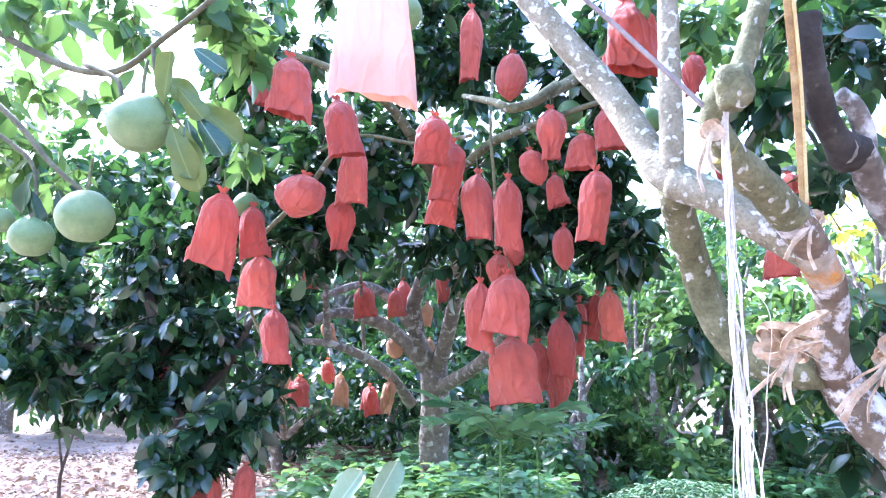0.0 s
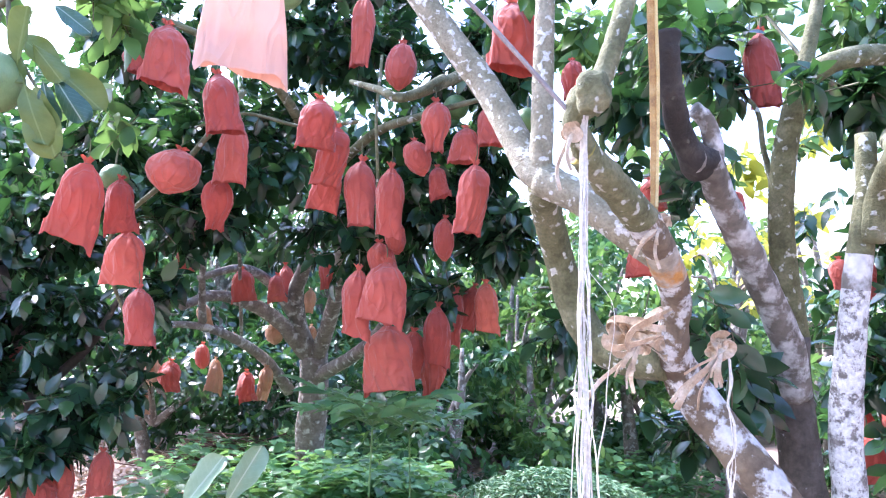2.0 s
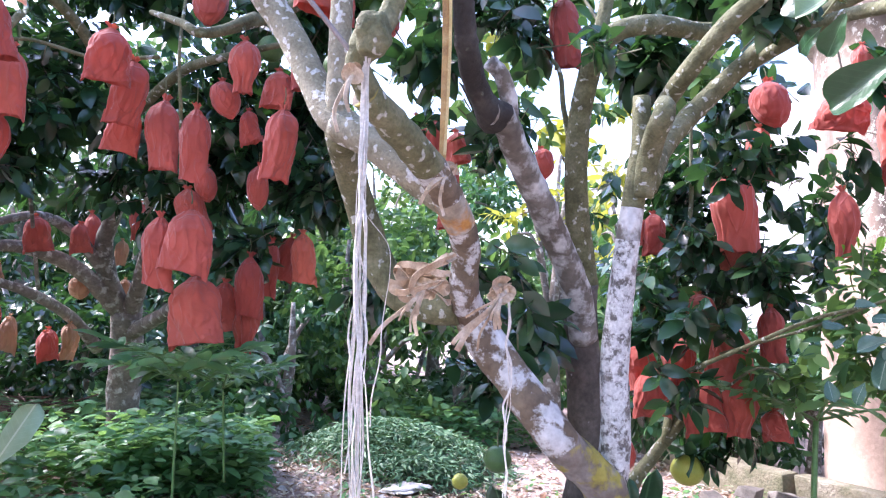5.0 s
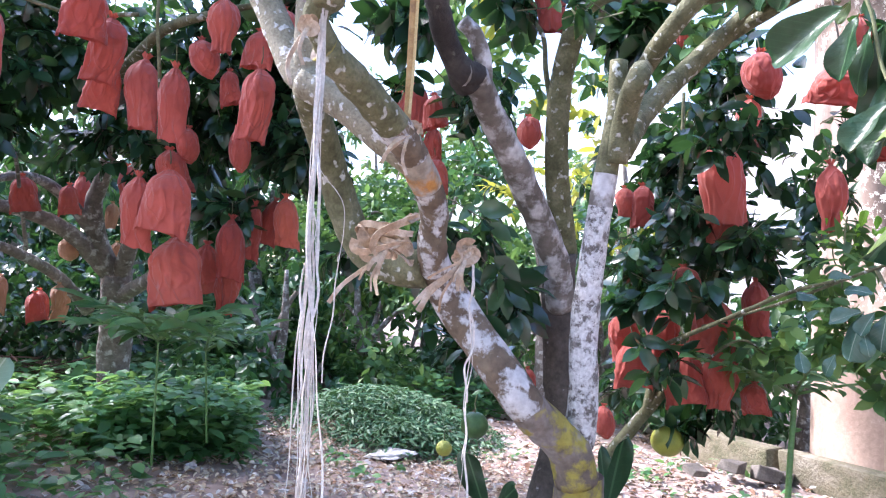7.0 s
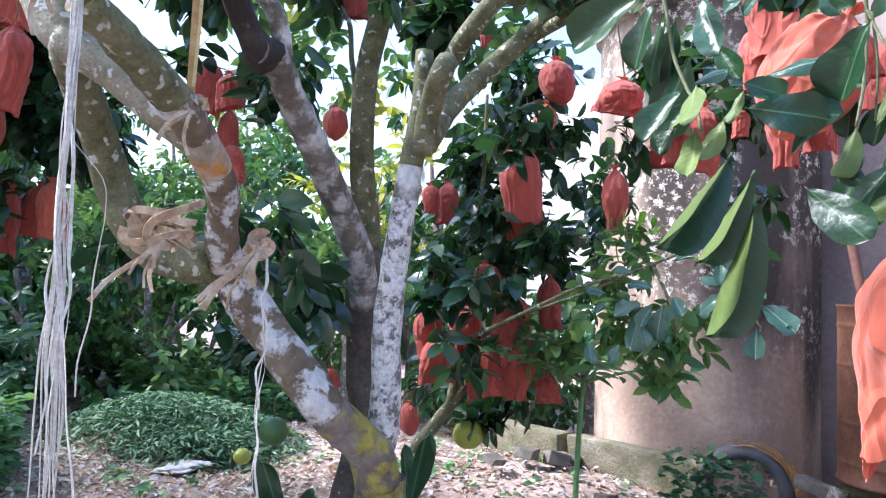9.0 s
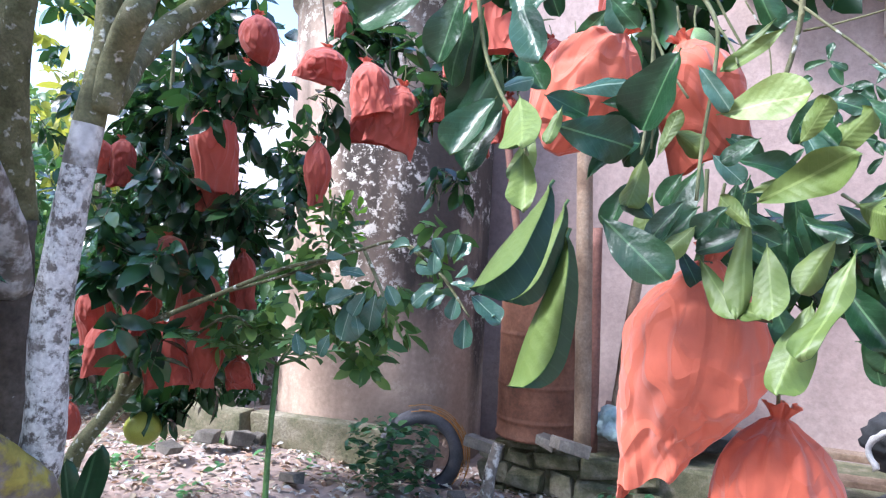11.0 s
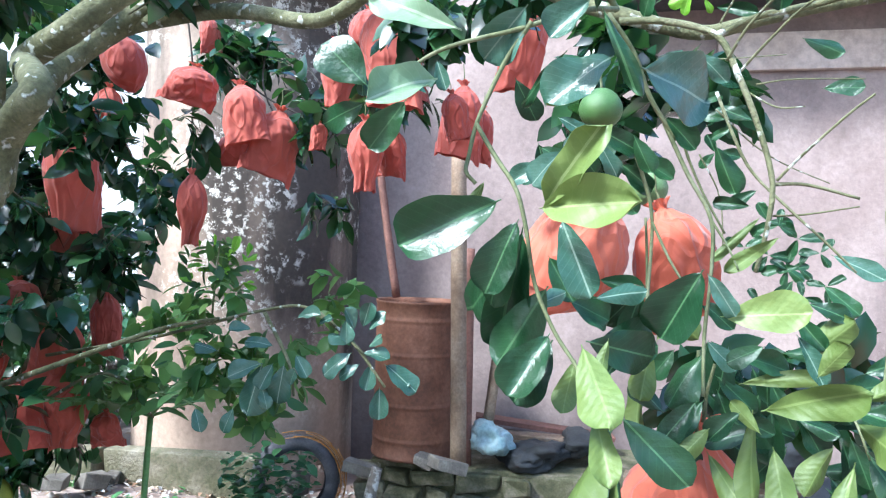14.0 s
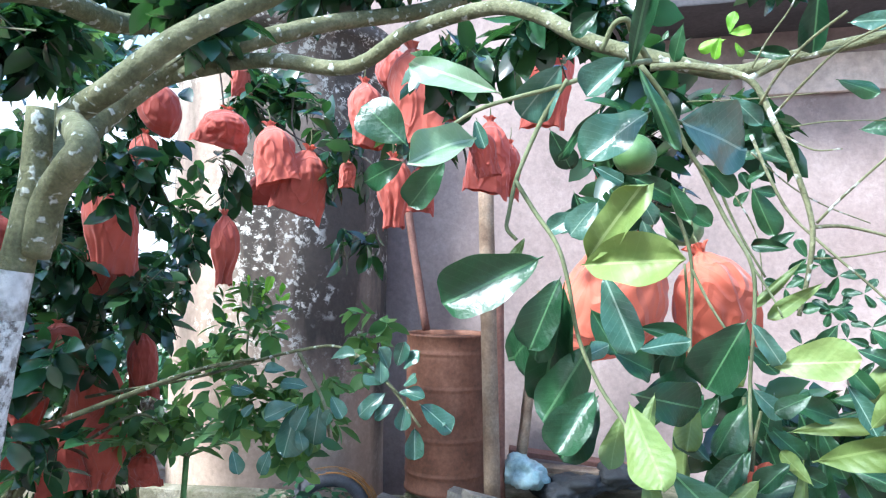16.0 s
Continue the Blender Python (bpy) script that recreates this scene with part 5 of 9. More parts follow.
bag((0.465, 2.815, 2.014), 0.095, 0.138, 7, BAG_RED, 156, 22)
bag((0.42, 2.58, 2.215), 0.133, 0.200, 5, BAG_RED, 173, 9)
bag((0.573, 2.739, 2.172), 0.129, 0.157, 0, BAG_RED, 148, 21)
bag((0.65, 2.676, 2.252), 0.120, 0.175, 3, BAG_RED, 180, 22)
bag((0.544, 2.376, 1.91), 0.140, 0.248, 6, BAG_RED, 195, -10)
bag((0.542, 3.045, 1.837), 0.107, 0.191, 4, BAG_RED, 160, -16)
bag((0.156, 2.837, 1.556), 0.147, 0.269, 2, BAG_RED, 152, -21)
bag((0.268, 2.782, 1.586), 0.189, 0.239, 0, BAG_RED, 161, 5)
bag((0.301, 3.024, 1.337), 0.266, 0.276, 1, BAG_RED, 140, 9)
bag((0.433, 3.178, 1.322), 0.150, 0.212, 7, BAG_RED, 161, -9)
bag((0.524, 3.06, 1.432), 0.140, 0.256, 9, BAG_RED, 193, -1)
bag((0.528, 3.141, 1.241), 0.140, 0.222, 5, BAG_RED, 158, -1)
bag((0.636, 3.198, 1.519), 0.106, 0.247, 2, BAG_RED, 183, -21)
bag((0.737, 3.293, 1.555), 0.114, 0.209, 3, BAG_RED, 201, -23)
bag((0.638, 2.235, 2.476), 0.193, 0.270, 0, BAG_RED, 182, 17)
bag((0.938, 2.452, 2.385), 0.111, 0.150, 5, BAG_RED, 125, 14)
bag((0.303, 2.923, 2.603), 0.153, 0.214, 8, BAG_RED, 165, 4)
bag((0.127, 2.985, 2.849), 0.136, 0.316, 6, BAG_RED, 143, -22)
bag((1.103, 2.134, 1.838), 0.099, 0.118, 1, BAG_RED, 130, 22)
bag((1.274, 2.561, 1.702), 0.133, 0.143, 3, BAG_RED, 132, 12)
bag((0.253, 3.164, 1.727), 0.163, 0.179, 7, BAG_RED, 206, 21)
bag((0.326, 3.148, 1.831), 0.110, 0.153, 4, BAG_RED, 163, -7)
bag((-0.5, 4.284, 1.69), 0.156, 0.191, 1, BAG_RED, 188, 13)
bag((0.012, 4.565, 1.836), 0.151, 0.216, 5, BAG_RED, 152, 12)
bag((-0.294, 4.975, 1.804), 0.132, 0.255, 3, BAG_RED, 204, 17)
bag((-0.833, 5.066, 1.232), 0.115, 0.173, 4, BAG_RED, 157, 21)
bag((-0.996, 4.882, 1.115), 0.158, 0.174, 8, BAG_RED, 163, -8)
bag((-0.785, 3.97, 1.755), 0.096, 0.122, 2, BAG_RED, 199, 20)
bag((-0.566, 5.502, 1.036), 0.133, 0.186, 0, BAG_RED, 175, 20)
bag((-0.911, 3.32, 0.75), 0.116, 0.184, 1, BAG_RED, 199, -9)
bag((-1.069, 3.326, 0.716), 0.121, 0.176, 3, BAG_RED, 185, -15)
bag((-1.266, 3.326, 0.714), 0.089, 0.163, 5, BAG_RED, 171, -17)
bag((-1.142, 3.286, 0.647), 0.129, 0.135, 0, BAG_RED, 212, 24)
bag((-1.393, 3.653, 1.203), 0.207, 0.154, 7, BAG_RED, 177, -22)
bag((-1.109, 4.097, 0.96), 0.118, 0.151, 1, BAG_RED, 229, 2)
bag((-0.68, 2.548, 2.418), 0.067, 0.111, 3, BAG_RED, 188, -13)
bag((-1.3, 3.53, 1.972), 0.086, 0.089, 2, BAG_RED, 207, 16)
bag((-0.323, 4.687, 1.706), 0.131, 0.174, 7, BAG_RED, 181, -4)
bag((-0.353, 5.04, 1.398), 0.140, 0.156, 4, BAG_TAN, 153, 20, "faded tan cloth fruit bag on the middle tree")
bag((-0.113, 5.201, 1.659), 0.115, 0.171, 6, BAG_TAN, 149, -0, "faded tan cloth fruit bag on the middle tree")
bag((-0.41, 5.499, 1.059), 0.129, 0.240, 6, BAG_TAN, 208, -18, "faded tan cloth fruit bag on the middle tree")
bag((-0.81, 4.821, 1.498), 0.106, 0.138, 2, BAG_TAN, 206, 22, "faded tan cloth fruit bag on the middle tree")
bag((-1.143, 4.707, 0.944), 0.129, 0.170, 1, BAG_TAN, 203, 14, "faded tan cloth fruit bag on the middle tree")
bag((-0.787, 5.386, 1.129), 0.096, 0.144, 4, BAG_TAN, 161, -3, "faded tan cloth fruit bag on the middle tree")
bag((-1.162, 5.077, 1.161), 0.138, 0.185, 2, BAG_TAN, 168, 17, "faded tan cloth fruit bag on the middle tree")
bag((-0.106, 5.646, 1.408), 0.101, 0.138, 8, BAG_TAN, 167, -2, "faded tan cloth fruit bag on the middle tree")
bag((-1.091, 4.776, 1.147), 0.12, 0.19, 3, BAG_TAN, 150, 8, "faded tan cloth fruit bag on the middle tree")
bag((-0.364, 4.884, 1.092), 0.11, 0.16, 5, BAG_TAN, 170, -10, "faded tan cloth fruit bag on the middle tree")
bag((-0.695, 4.848, 1.11), 0.11, 0.19, 0, BAG_TAN, 190, 4, "faded tan cloth fruit bag on the middle tree")
bag((-0.499, 4.87, 1.033), 0.13, 0.17, 7, BAG_RED, 200, 9)
bag((-0.978, 4.799, 1.09), 0.15, 0.17, 1, BAG_RED, 160, -6)
bag((-0.139, 1.252, 2.1), 0.171, 0.355, 11, BAG_BACKLIT, 192, 0, "pale pink fruit bag, its backlit glow put into the colour")
bag((2.79, 2.60, 1.965), 0.25, 0.43, 9, BAG_RED, 171, 8)
bag((2.86, 2.68, 1.69), 0.15, 0.24, 2, BAG_RED, 169, -2)
bag((2.898, 2.455, 2.376), 0.201, 0.237, 4, BAG_RED, 132, 11)
bag((2.873, 2.484, 2.151), 0.132, 0.206, 5, BAG_RED, 132, -10)
bag((3.488, 2.48, 2.409), 0.263, 0.192, 0, BAG_RED, 122, -17)
bag((3.551, 2.263, 2.322), 0.247, 0.302, 1, BAG_RED, 117, 23)
bag((3.145, 2.255, 1.815), 0.165, 0.31, 5, BAG_RED, 160, 6)
bag((1.188, 2.587, 2.014), 0.129, 0.191, 0, BAG_RED, 162, -8)
bag((1.275, 2.599, 1.842), 0.095, 0.149, 3, BAG_RED, 131, -11)
bag((1.906, 2.95, 2.04), 0.129, 0.162, 8, BAG_RED, 172, 18)
bag((2.744, 3.129, 1.789), 0.155, 0.230, 6, BAG_RED, 133, 14)
bag((2.662, 3.184, 1.779), 0.125, 0.164, 2, BAG_RED, 163, 9)
bag((2.752, 2.79, 1.327), 0.189, 0.189, 8, BAG_RED, 151, 12)
bag((2.819, 2.634, 1.169), 0.213, 0.272, 0, BAG_RED, 127, 10)
bag((3.047, 2.597, 1.265), 0.150, 0.271, 2, BAG_RED, 119, -1)
bag((2.499, 2.86, 0.938), 0.201, 0.228, 3, BAG_RED, 162, 9)
bag((2.698, 2.729, 0.909), 0.213, 0.266, 1, BAG_RED, 125, 21)
bag((2.824, 2.586, 0.908), 0.204, 0.269, 5, BAG_RED, 147, 4)
bag((2.917, 2.472, 0.774), 0.150, 0.138, 7, BAG_RED, 100, 2)
bag((2.338, 2.865, 0.614), 0.121, 0.155, 4, BAG_RED, 128, 8)
bag((2.513, 2.963, 1.072), 0.177, 0.249, 9, BAG_RED, 141, 15)
bag((2.74, 2.931, 1.102), 0.200, 0.250, 5, BAG_RED, 151, 14)
bag((1.771, 2.628, 0.838), 0.084, 0.081, 3, BAG_RED, 141, 7)
bag((1.195, 2.818, 2.089), 0.105, 0.131, 5, BAG_RED, 180, 16)
bag((2.611, 1.179, 2.331), 0.212, 0.354, 2, BAG_RED, 100, 16)
bag((2.679, 1.092, 2.325), 0.151, 0.232, 6, BAG_RED, 134, 9)
bag((2.746, 0.968, 2.067), 0.114, 0.164, 1, BAG_RED, 138, 22)
bag((0.77, 3.168, 1.56), 0.130, 0.226, 2, BAG_ORANGE, 173, 1, "orange cloth fruit bag with a paler hem")
bag((1.585, 2.209, 2.451), 0.134, 0.300, 9, BAG_RED, 123, 16)
bag((3.753, 2.582, 2.755), 0.141, 0.186, 7, BAG_RED, 153, -1)
bag((3.87, 2.467, 2.148), 0.227, 0.195, 3, BAG_RED, 133, 11)
bag((3.659, 2.091, 2.21), 0.270, 0.336, 0, BAG_RED, 133, -16)
bag((3.58, 1.751, 2.527), 0.206, 0.328, 2, BAG_RED, 132, 4)
bag((3.517, 1.575, 2.669), 0.173, 0.204, 8, BAG_RED, 121, -4)
bag((3.561, 1.439, 2.552), 0.257, 0.335, 1, BAG_RED, 116, 13)
bag((3.452, 1.543, 2.112), 0.195, 0.326, 5, BAG_RED, 119, 11)
bag((3.584, 1.447, 2.097), 0.168, 0.224, 3, BAG_RED, 74, -16)
bag((3.669, 1.877, 2.152), 0.106, 0.139, 6, BAG_RED, 109, 7)
bag((3.275, 1.035, 2.223), 0.197, 0.306, 0, BAG_RED, 82, 9)
bag((3.4, 0.974, 2.151), 0.143, 0.229, 2, BAG_RED, 109, -22)
bag((2.733, 0.704, 2.41), 0.194, 0.335, 6, BAG_RED, 94, -13)
bag((2.703, 0.526, 1.948), 0.076, 0.123, 3, BAG_RED, 61, -18)
bag((2.907, 3.011, 2.757), 0.105, 0.184, 5, BAG_RED, 122, -15)

# large bags on the near branch
bag((1.36, 0.425, 1.578), 0.152, 0.178, 8, BAG_ORANGE, 40, 0, "large orange-red cloth fruit bag close under big leaves", down=(-0.10, 0.42, -0.9))
bag((1.40, 0.345, 1.570), 0.130, 0.160, 9, BAG_ORANGE, 85, 0, "large orange-red cloth fruit bag close under big leaves", down=(0.05, -0.30, -1.0))
bag((1.315, 0.296, 1.274), 0.168, 0.285, 12, BAG_ORANGE, 275, 0, "large orange-red cloth fruit bag close under big leaves", down=(0.05, 0.10, -1.0))
bag((1.39, 0.215, 1.085), 0.165, 0.21, 8, BAG_ORANGE, 65, 6, "large orange-red cloth fruit bag close under big leaves")
# The next two take the darker red cloth in place of shade falling on them.
bag((1.51, -0.085, 1.829), 0.165, 0.348, 6, BAG_RED, 94, -5, "large orange-red cloth fruit bag close under big leaves")
bag((1.50, -0.105, 1.419), 0.137, 0.262, 2, BAG_RED, 92, -4, "large orange-red cloth fruit bag close under big leaves")


# ---- near branch with large leaves ----
spray = thing("pomelo_branch", (1.404, 0.242, 1.809), "near pomelo branch with large glossy leaves and pale undersides", "branch")
limb(spray, [(1.089, 0.677, 1.670), (1.085, 0.636, 1.695), (1.080, 0.591, 1.716), (1.087, 0.516, 1.735), (1.105, 0.455, 1.758), (1.218, 0.418, 1.798)], 0.0017, 0.0034, TWIG_GREEN, "twig", sides=7)
limb(spray, [(1.086, 0.504, 1.742), (1.093, 0.528, 1.709), (1.088, 0.542, 1.678), (1.083, 0.558, 1.635), (1.076, 0.564, 1.599), (1.067, 0.564, 1.583), (1.070, 0.554, 1.571)], 0.0028, 0.0021, TWIG_GREEN, "twig", sides=7)
limb(spray, [(1.083, 0.558, 1.635), (1.070, 0.536, 1.601), (1.056, 0.511, 1.565), (1.058, 0.500, 1.528), (1.057, 0.489, 1.472), (1.053, 0.468, 1.426), (1.038, 0.445, 1.395), (1.020, 0.427, 1.360)], 0.0026, 0.0019, TWIG_GREEN, "twig", sides=7)
limb(spray, [(1.219, 0.418, 1.796), (1.189, 0.438, 1.823), (1.165, 0.445, 1.831), (1.166, 0.460, 1.826), (1.175, 0.473, 1.800)], 0.0040, 0.0030, TWIG_GREEN, "twig", sides=7)
limb(spray, [(1.271, 0.396, 1.652), (1.275, 0.379, 1.605), (1.278, 0.366, 1.552), (1.276, 0.368, 1.460), (1.260, 0.371, 1.399)], 0.0028, 0.0019, TWIG_GREEN, "twig", sides=7)
limb(spray, [(1.278, 0.366, 1.548), (1.266, 0.344, 1.500), (1.251, 0.320, 1.460)], 0.0020, 0.0015, TWIG_GREEN, "twig", sides=7)
limb(spray, [(1.295, 0.354, 1.676), (1.290, 0.324, 1.610), (1.280, 0.296, 1.553), (1.269, 0.295, 1.491), (1.253, 0.303, 1.411), (1.232, 0.305, 1.342)], 0.0030, 0.0021, TWIG_GREEN, "twig", sides=7)
limb(spray, [(1.280, 0.296, 1.553), (1.267, 0.277, 1.518), (1.244, 0.269, 1.492)], 0.0017, 0.0012, TWIG_GREEN, "twig", sides=7)
limb(spray, [(1.239, 0.428, 1.800), (1.260, 0.396, 1.758), (1.281, 0.372, 1.704), (1.297, 0.338, 1.654)], 0.0033, 0.0032, TWIG_GREEN, "twig", sides=7)
limb(spray, [(1.431, 0.413, 1.855), (1.429, 0.349, 1.852), (1.408, 0.279, 1.822), (1.388, 0.251, 1.759), (1.377, 0.223, 1.678), (1.371, 0.207, 1.609), (1.366, 0.213, 1.548), (1.358, 0.227, 1.489)], 0.0059, 0.0030, BARK_OLIVE, "twig", sides=7)
limb(spray, [(1.408, 0.279, 1.822), (1.412, 0.223, 1.848), (1.398, 0.169, 1.852), (1.372, 0.096, 1.864)], 0.0050, 0.0037, BARK_OLIVE, "twig", sides=7)
limb(spray, [(1.372, 0.209, 1.607), (1.372, 0.165, 1.607), (1.365, 0.103, 1.589)], 0.0028, 0.0019, BARK_OLIVE, "twig", sides=7)
limb(spray, [(1.407, 0.276, 1.741), (1.394, 0.253, 1.674), (1.385, 0.230, 1.625), (1.359, 0.189, 1.574), (1.339, 0.149, 1.530), (1.328, 0.116, 1.493)], 0.0026, 0.0015, BARK_OLIVE, "twig", sides=7)
limb(spray, [(1.396, 0.266, 1.782), (1.363, 0.247, 1.815), (1.336, 0.218, 1.846), (1.307, 0.179, 1.872)], 0.0023, 0.0019, BARK_OLIVE, "twig", sides=7)
limb(spray, [(1.397, 0.249, 1.765), (1.352, 0.221, 1.795), (1.322, 0.182, 1.831), (1.286, 0.125, 1.852)], 0.0021, 0.0016, BARK_OLIVE, "twig", sides=7)
limb(spray, [(1.391, 0.238, 1.736), (1.368, 0.205, 1.710), (1.351, 0.175, 1.707)], 0.0015, 0.0009, BARK_OLIVE, "twig", sides=7)
limb(spray, [(1.370, 0.202, 1.612), (1.350, 0.177, 1.643), (1.321, 0.135, 1.688), (1.308, 0.108, 1.712)], 0.0021, 0.0015, BARK_OLIVE, "twig", sides=7)
limb(spray, [(1.374, 0.205, 1.565), (1.364, 0.168, 1.567), (1.356, 0.106, 1.578)], 0.0016, 0.0010, BARK_OLIVE, "twig", sides=7)
limb(spray, [(1.401, 0.277, 1.715), (1.429, 0.221, 1.670), (1.443, 0.174, 1.643), (1.450, 0.115, 1.618)], 0.0013, 0.0008, BARK_OLIVE, "twig", sides=7)
limb(spray, [(1.387, 0.228, 1.746), (1.376, 0.183, 1.749), (1.354, 0.104, 1.742)], 0.0012, 0.0008, BARK_OLIVE, "twig", sides=7)
limb(spray, [(1.403, 0.275, 1.837), (1.389, 0.256, 1.871), (1.374, 0.233, 1.903), (1.364, 0.224, 1.922)], 0.0017, 0.0010, BARK_OLIVE, "twig", sides=7)
limb(spray, [(1.617, 0.347, 1.848), (1.606, 0.244, 1.844), (1.587, 0.145, 1.843)], 0.0013, 0.0009, BARK_OLIVE, "twig", sides=7)
limb(spray, [(1.541, 0.280, 1.673), (1.543, 0.247, 1.605), (1.544, 0.239, 1.516)], 0.0015, 0.0010, BARK_OLIVE, "twig", sides=7)
limb(spray, [(1.309, 0.372, 1.555), (1.316, 0.368, 1.489), (1.308, 0.368, 1.414)], 0.0020, 0.0015, TWIG_GREEN, "twig", sides=7)
limb(spray, [(1.313, 0.090, 1.569), (1.300, 0.089, 1.491), (1.283, 0.095, 1.415), (1.252, 0.111, 1.336)], 0.0020, 0.0015, TWIG_GREEN, "twig", sides=7)
limb(spray, [(1.312, 0.083, 1.565), (1.289, 0.057, 1.518), (1.240, 0.060, 1.481)], 0.0018, 0.0014, TWIG_GREEN, "twig", sides=7)
limb(spray, [(1.240, 0.114, 1.259), (1.220, 0.085, 1.208), (1.194, 0.063, 1.148)], 0.0020, 0.0015, BARK_DARK, "twig", sides=7)
limb(spray, [(1.346, 0.332, 1.716), (1.361, 0.323, 1.662), (1.372, 0.298, 1.602), (1.359, 0.267, 1.539)], 0.0023, 0.0016, TWIG_GREEN, "twig", sides=7)
limb(spray, [(1.306, 0.302, 1.387), (1.301, 0.302, 1.321), (1.292, 0.303, 1.264)], 0.0026, 0.0023, TWIG_GREEN, "twig", sides=7)
limb(spray, [(1.266, 0.164, 1.352), (1.239, 0.144, 1.330), (1.219, 0.132, 1.288)], 0.0020, 0.0015, TWIG_GREEN, "twig", sides=7)
big_leaf(spray, (1.044, 0.523, 1.553), (1.028, 0.622, 1.503), (-1.06, -0.54, 0.17), NEAR_DARK, 0, 0.52)
big_leaf(spray, (1.041, 0.505, 1.534), (1.040, 0.537, 1.460), (-0.89, -0.07, 0.27), NEAR_DARK, 1, 0.5)
big_leaf(spray, (1.127, 0.517, 1.486), (1.210, 0.600, 1.429), (-1.05, -0.39, 0.44), NEAR_DARK, 2, 0.57)
big_leaf(spray, (1.075, 0.477, 1.469), (1.074, 0.527, 1.383), (-0.71, -0.18, 0.16), NEAR_DARK, 3, 0.55)
big_leaf(spray, (1.067, 0.470, 1.416), (1.045, 0.506, 1.356), (-1.13, 0.05, 0.45), NEAR_DARK, 4, 0.63)
big_leaf(spray, (1.127, 0.439, 1.410), (1.159, 0.358, 1.391), (-1.27, -0.14, 0.07), NEAR_DARK, 5, 0.61)
big_leaf(spray, (1.055, 0.412, 1.342), (1.005, 0.465, 1.234), (-0.06, -0.99, -0.05), NEAR_DARK, -1, 0.35)
big_leaf(spray, (1.096, 0.409, 1.328), (1.077, 0.462, 1.224), (-0.06, -0.99, -0.05), NEAR_DARK, -1, 0.3)
big_leaf(spray, (1.095, 0.406, 1.300), (1.082, 0.451, 1.140), (-0.06, -0.99, -0.05), NEAR_DARK, -1, 0.3)
big_leaf(spray, (1.032, 0.441, 1.417), (0.967, 0.410, 1.355), (1.23, -0.02, -0.21), NEAR_DARK, 9, 0.45)
big_leaf(spray, (1.010, 0.427, 1.362), (0.981, 0.411, 1.301), (1.17, 0.24, -0.34), NEAR_DARK, 10, 0.4)
big_leaf(spray, (1.173, 0.432, 1.400), (1.188, 0.358, 1.406), (-1.18, 0.13, 0.50), NEAR_DARK, 11, 0.72)
big_leaf(spray, (1.189, 0.399, 1.320), (1.168, 0.324, 1.253), (-1.30, 0.03, 0.35), NEAR_DARK, 12, 0.53)
big_leaf(spray, (1.049, 0.486, 1.545), (0.979, 0.402, 1.548), (-0.99, -0.00, -0.00), NEAR_YOUNG, 13, 0.44)
big_leaf(spray, (1.049, 0.481, 1.546), (0.975, 0.439, 1.610), (-1.03, -0.08, 0.42), NEAR_YOUNG, 14, 0.35)
big_leaf(spray, (1.080, 0.467, 1.538), (1.062, 0.434, 1.460), (-1.17, -0.03, 0.07), NEAR_SHEEN, 15, 0.42)
big_leaf(spray, (1.214, 0.477, 1.628), (1.205, 0.512, 1.587), (-1.05, -0.20, 0.49), NEAR_SHEEN, 16, 0.78)
big_leaf(spray, (1.163, 0.433, 1.454), (1.177, 0.374, 1.466), (-0.91, 0.32, 0.41), NEAR_SHEEN, 17, 0.46)
big_leaf(spray, (1.139, 0.483, 1.500), (1.137, 0.454, 1.450), (-0.86, 0.10, 0.32), NEAR_DARK, 18, 0.55)
big_leaf(spray, (1.072, 0.513, 1.528), (1.069, 0.538, 1.446), (-1.00, 0.09, 0.34), NEAR_DARK, 19, 0.46)
big_leaf(spray, (1.088, 0.506, 1.528), (1.094, 0.532, 1.397), (-0.96, -0.11, 0.53), NEAR_DARK, 20, 0.37)
big_leaf(spray, (1.052, 0.472, 1.424), (1.028, 0.507, 1.364), (-1.04, -0.10, 0.58), NEAR_DARK, 21, 0.57)
big_leaf(spray, (1.157, 0.459, 1.450), (1.175, 0.413, 1.431), (-0.98, -0.14, 0.60), NEAR_DARK, 22, 0.74)
big_leaf(spray, (1.081, 0.547, 1.575), (1.080, 0.561, 1.545), (0.79, 0.23, 0.24), NEAR_DARK, 23, 0.4)
big_leaf(spray, (1.104, 0.495, 1.445), (1.128, 0.461, 1.462), (-1.18, 0.01, 0.28), NEAR_SHEEN, 24, 0.46)
big_leaf(spray, (1.085, 0.416, 1.419), (1.072, 0.425, 1.377), (1.06, 0.11, 0.04), NEAR_DARK, 25, 0.34)
big_leaf(spray, (1.099, 0.448, 1.395), (1.087, 0.462, 1.340), (1.23, 0.39, -0.17), NEAR_DARK, 26, 0.48)
big_leaf(spray, (1.195, 0.418, 1.361), (1.220, 0.392, 1.397), (-1.04, 0.08, 0.45), NEAR_DARK, 27, 0.46)
big_leaf(spray, (1.165, 0.318, 1.491), (1.178, 0.360, 1.411), (-1.28, -0.10, 0.74), NEAR_DARK, 28, 0.66)
big_leaf(spray, (1.215, 0.307, 1.486), (1.215, 0.272, 1.439), (-0.97, 0.01, 0.33), NEAR_SHEEN, 29, 0.39)
big_leaf(spray, (1.236, 0.288, 1.436), (1.204, 0.198, 1.447), (-0.69, 0.20, 0.08), NEAR_YOUNG, 30, 0.52)
big_leaf(spray, (1.207, 0.247, 1.335), (1.153, 0.154, 1.379), (0.80, -0.18, 0.03), NEAR_DARK, 31, 0.37)
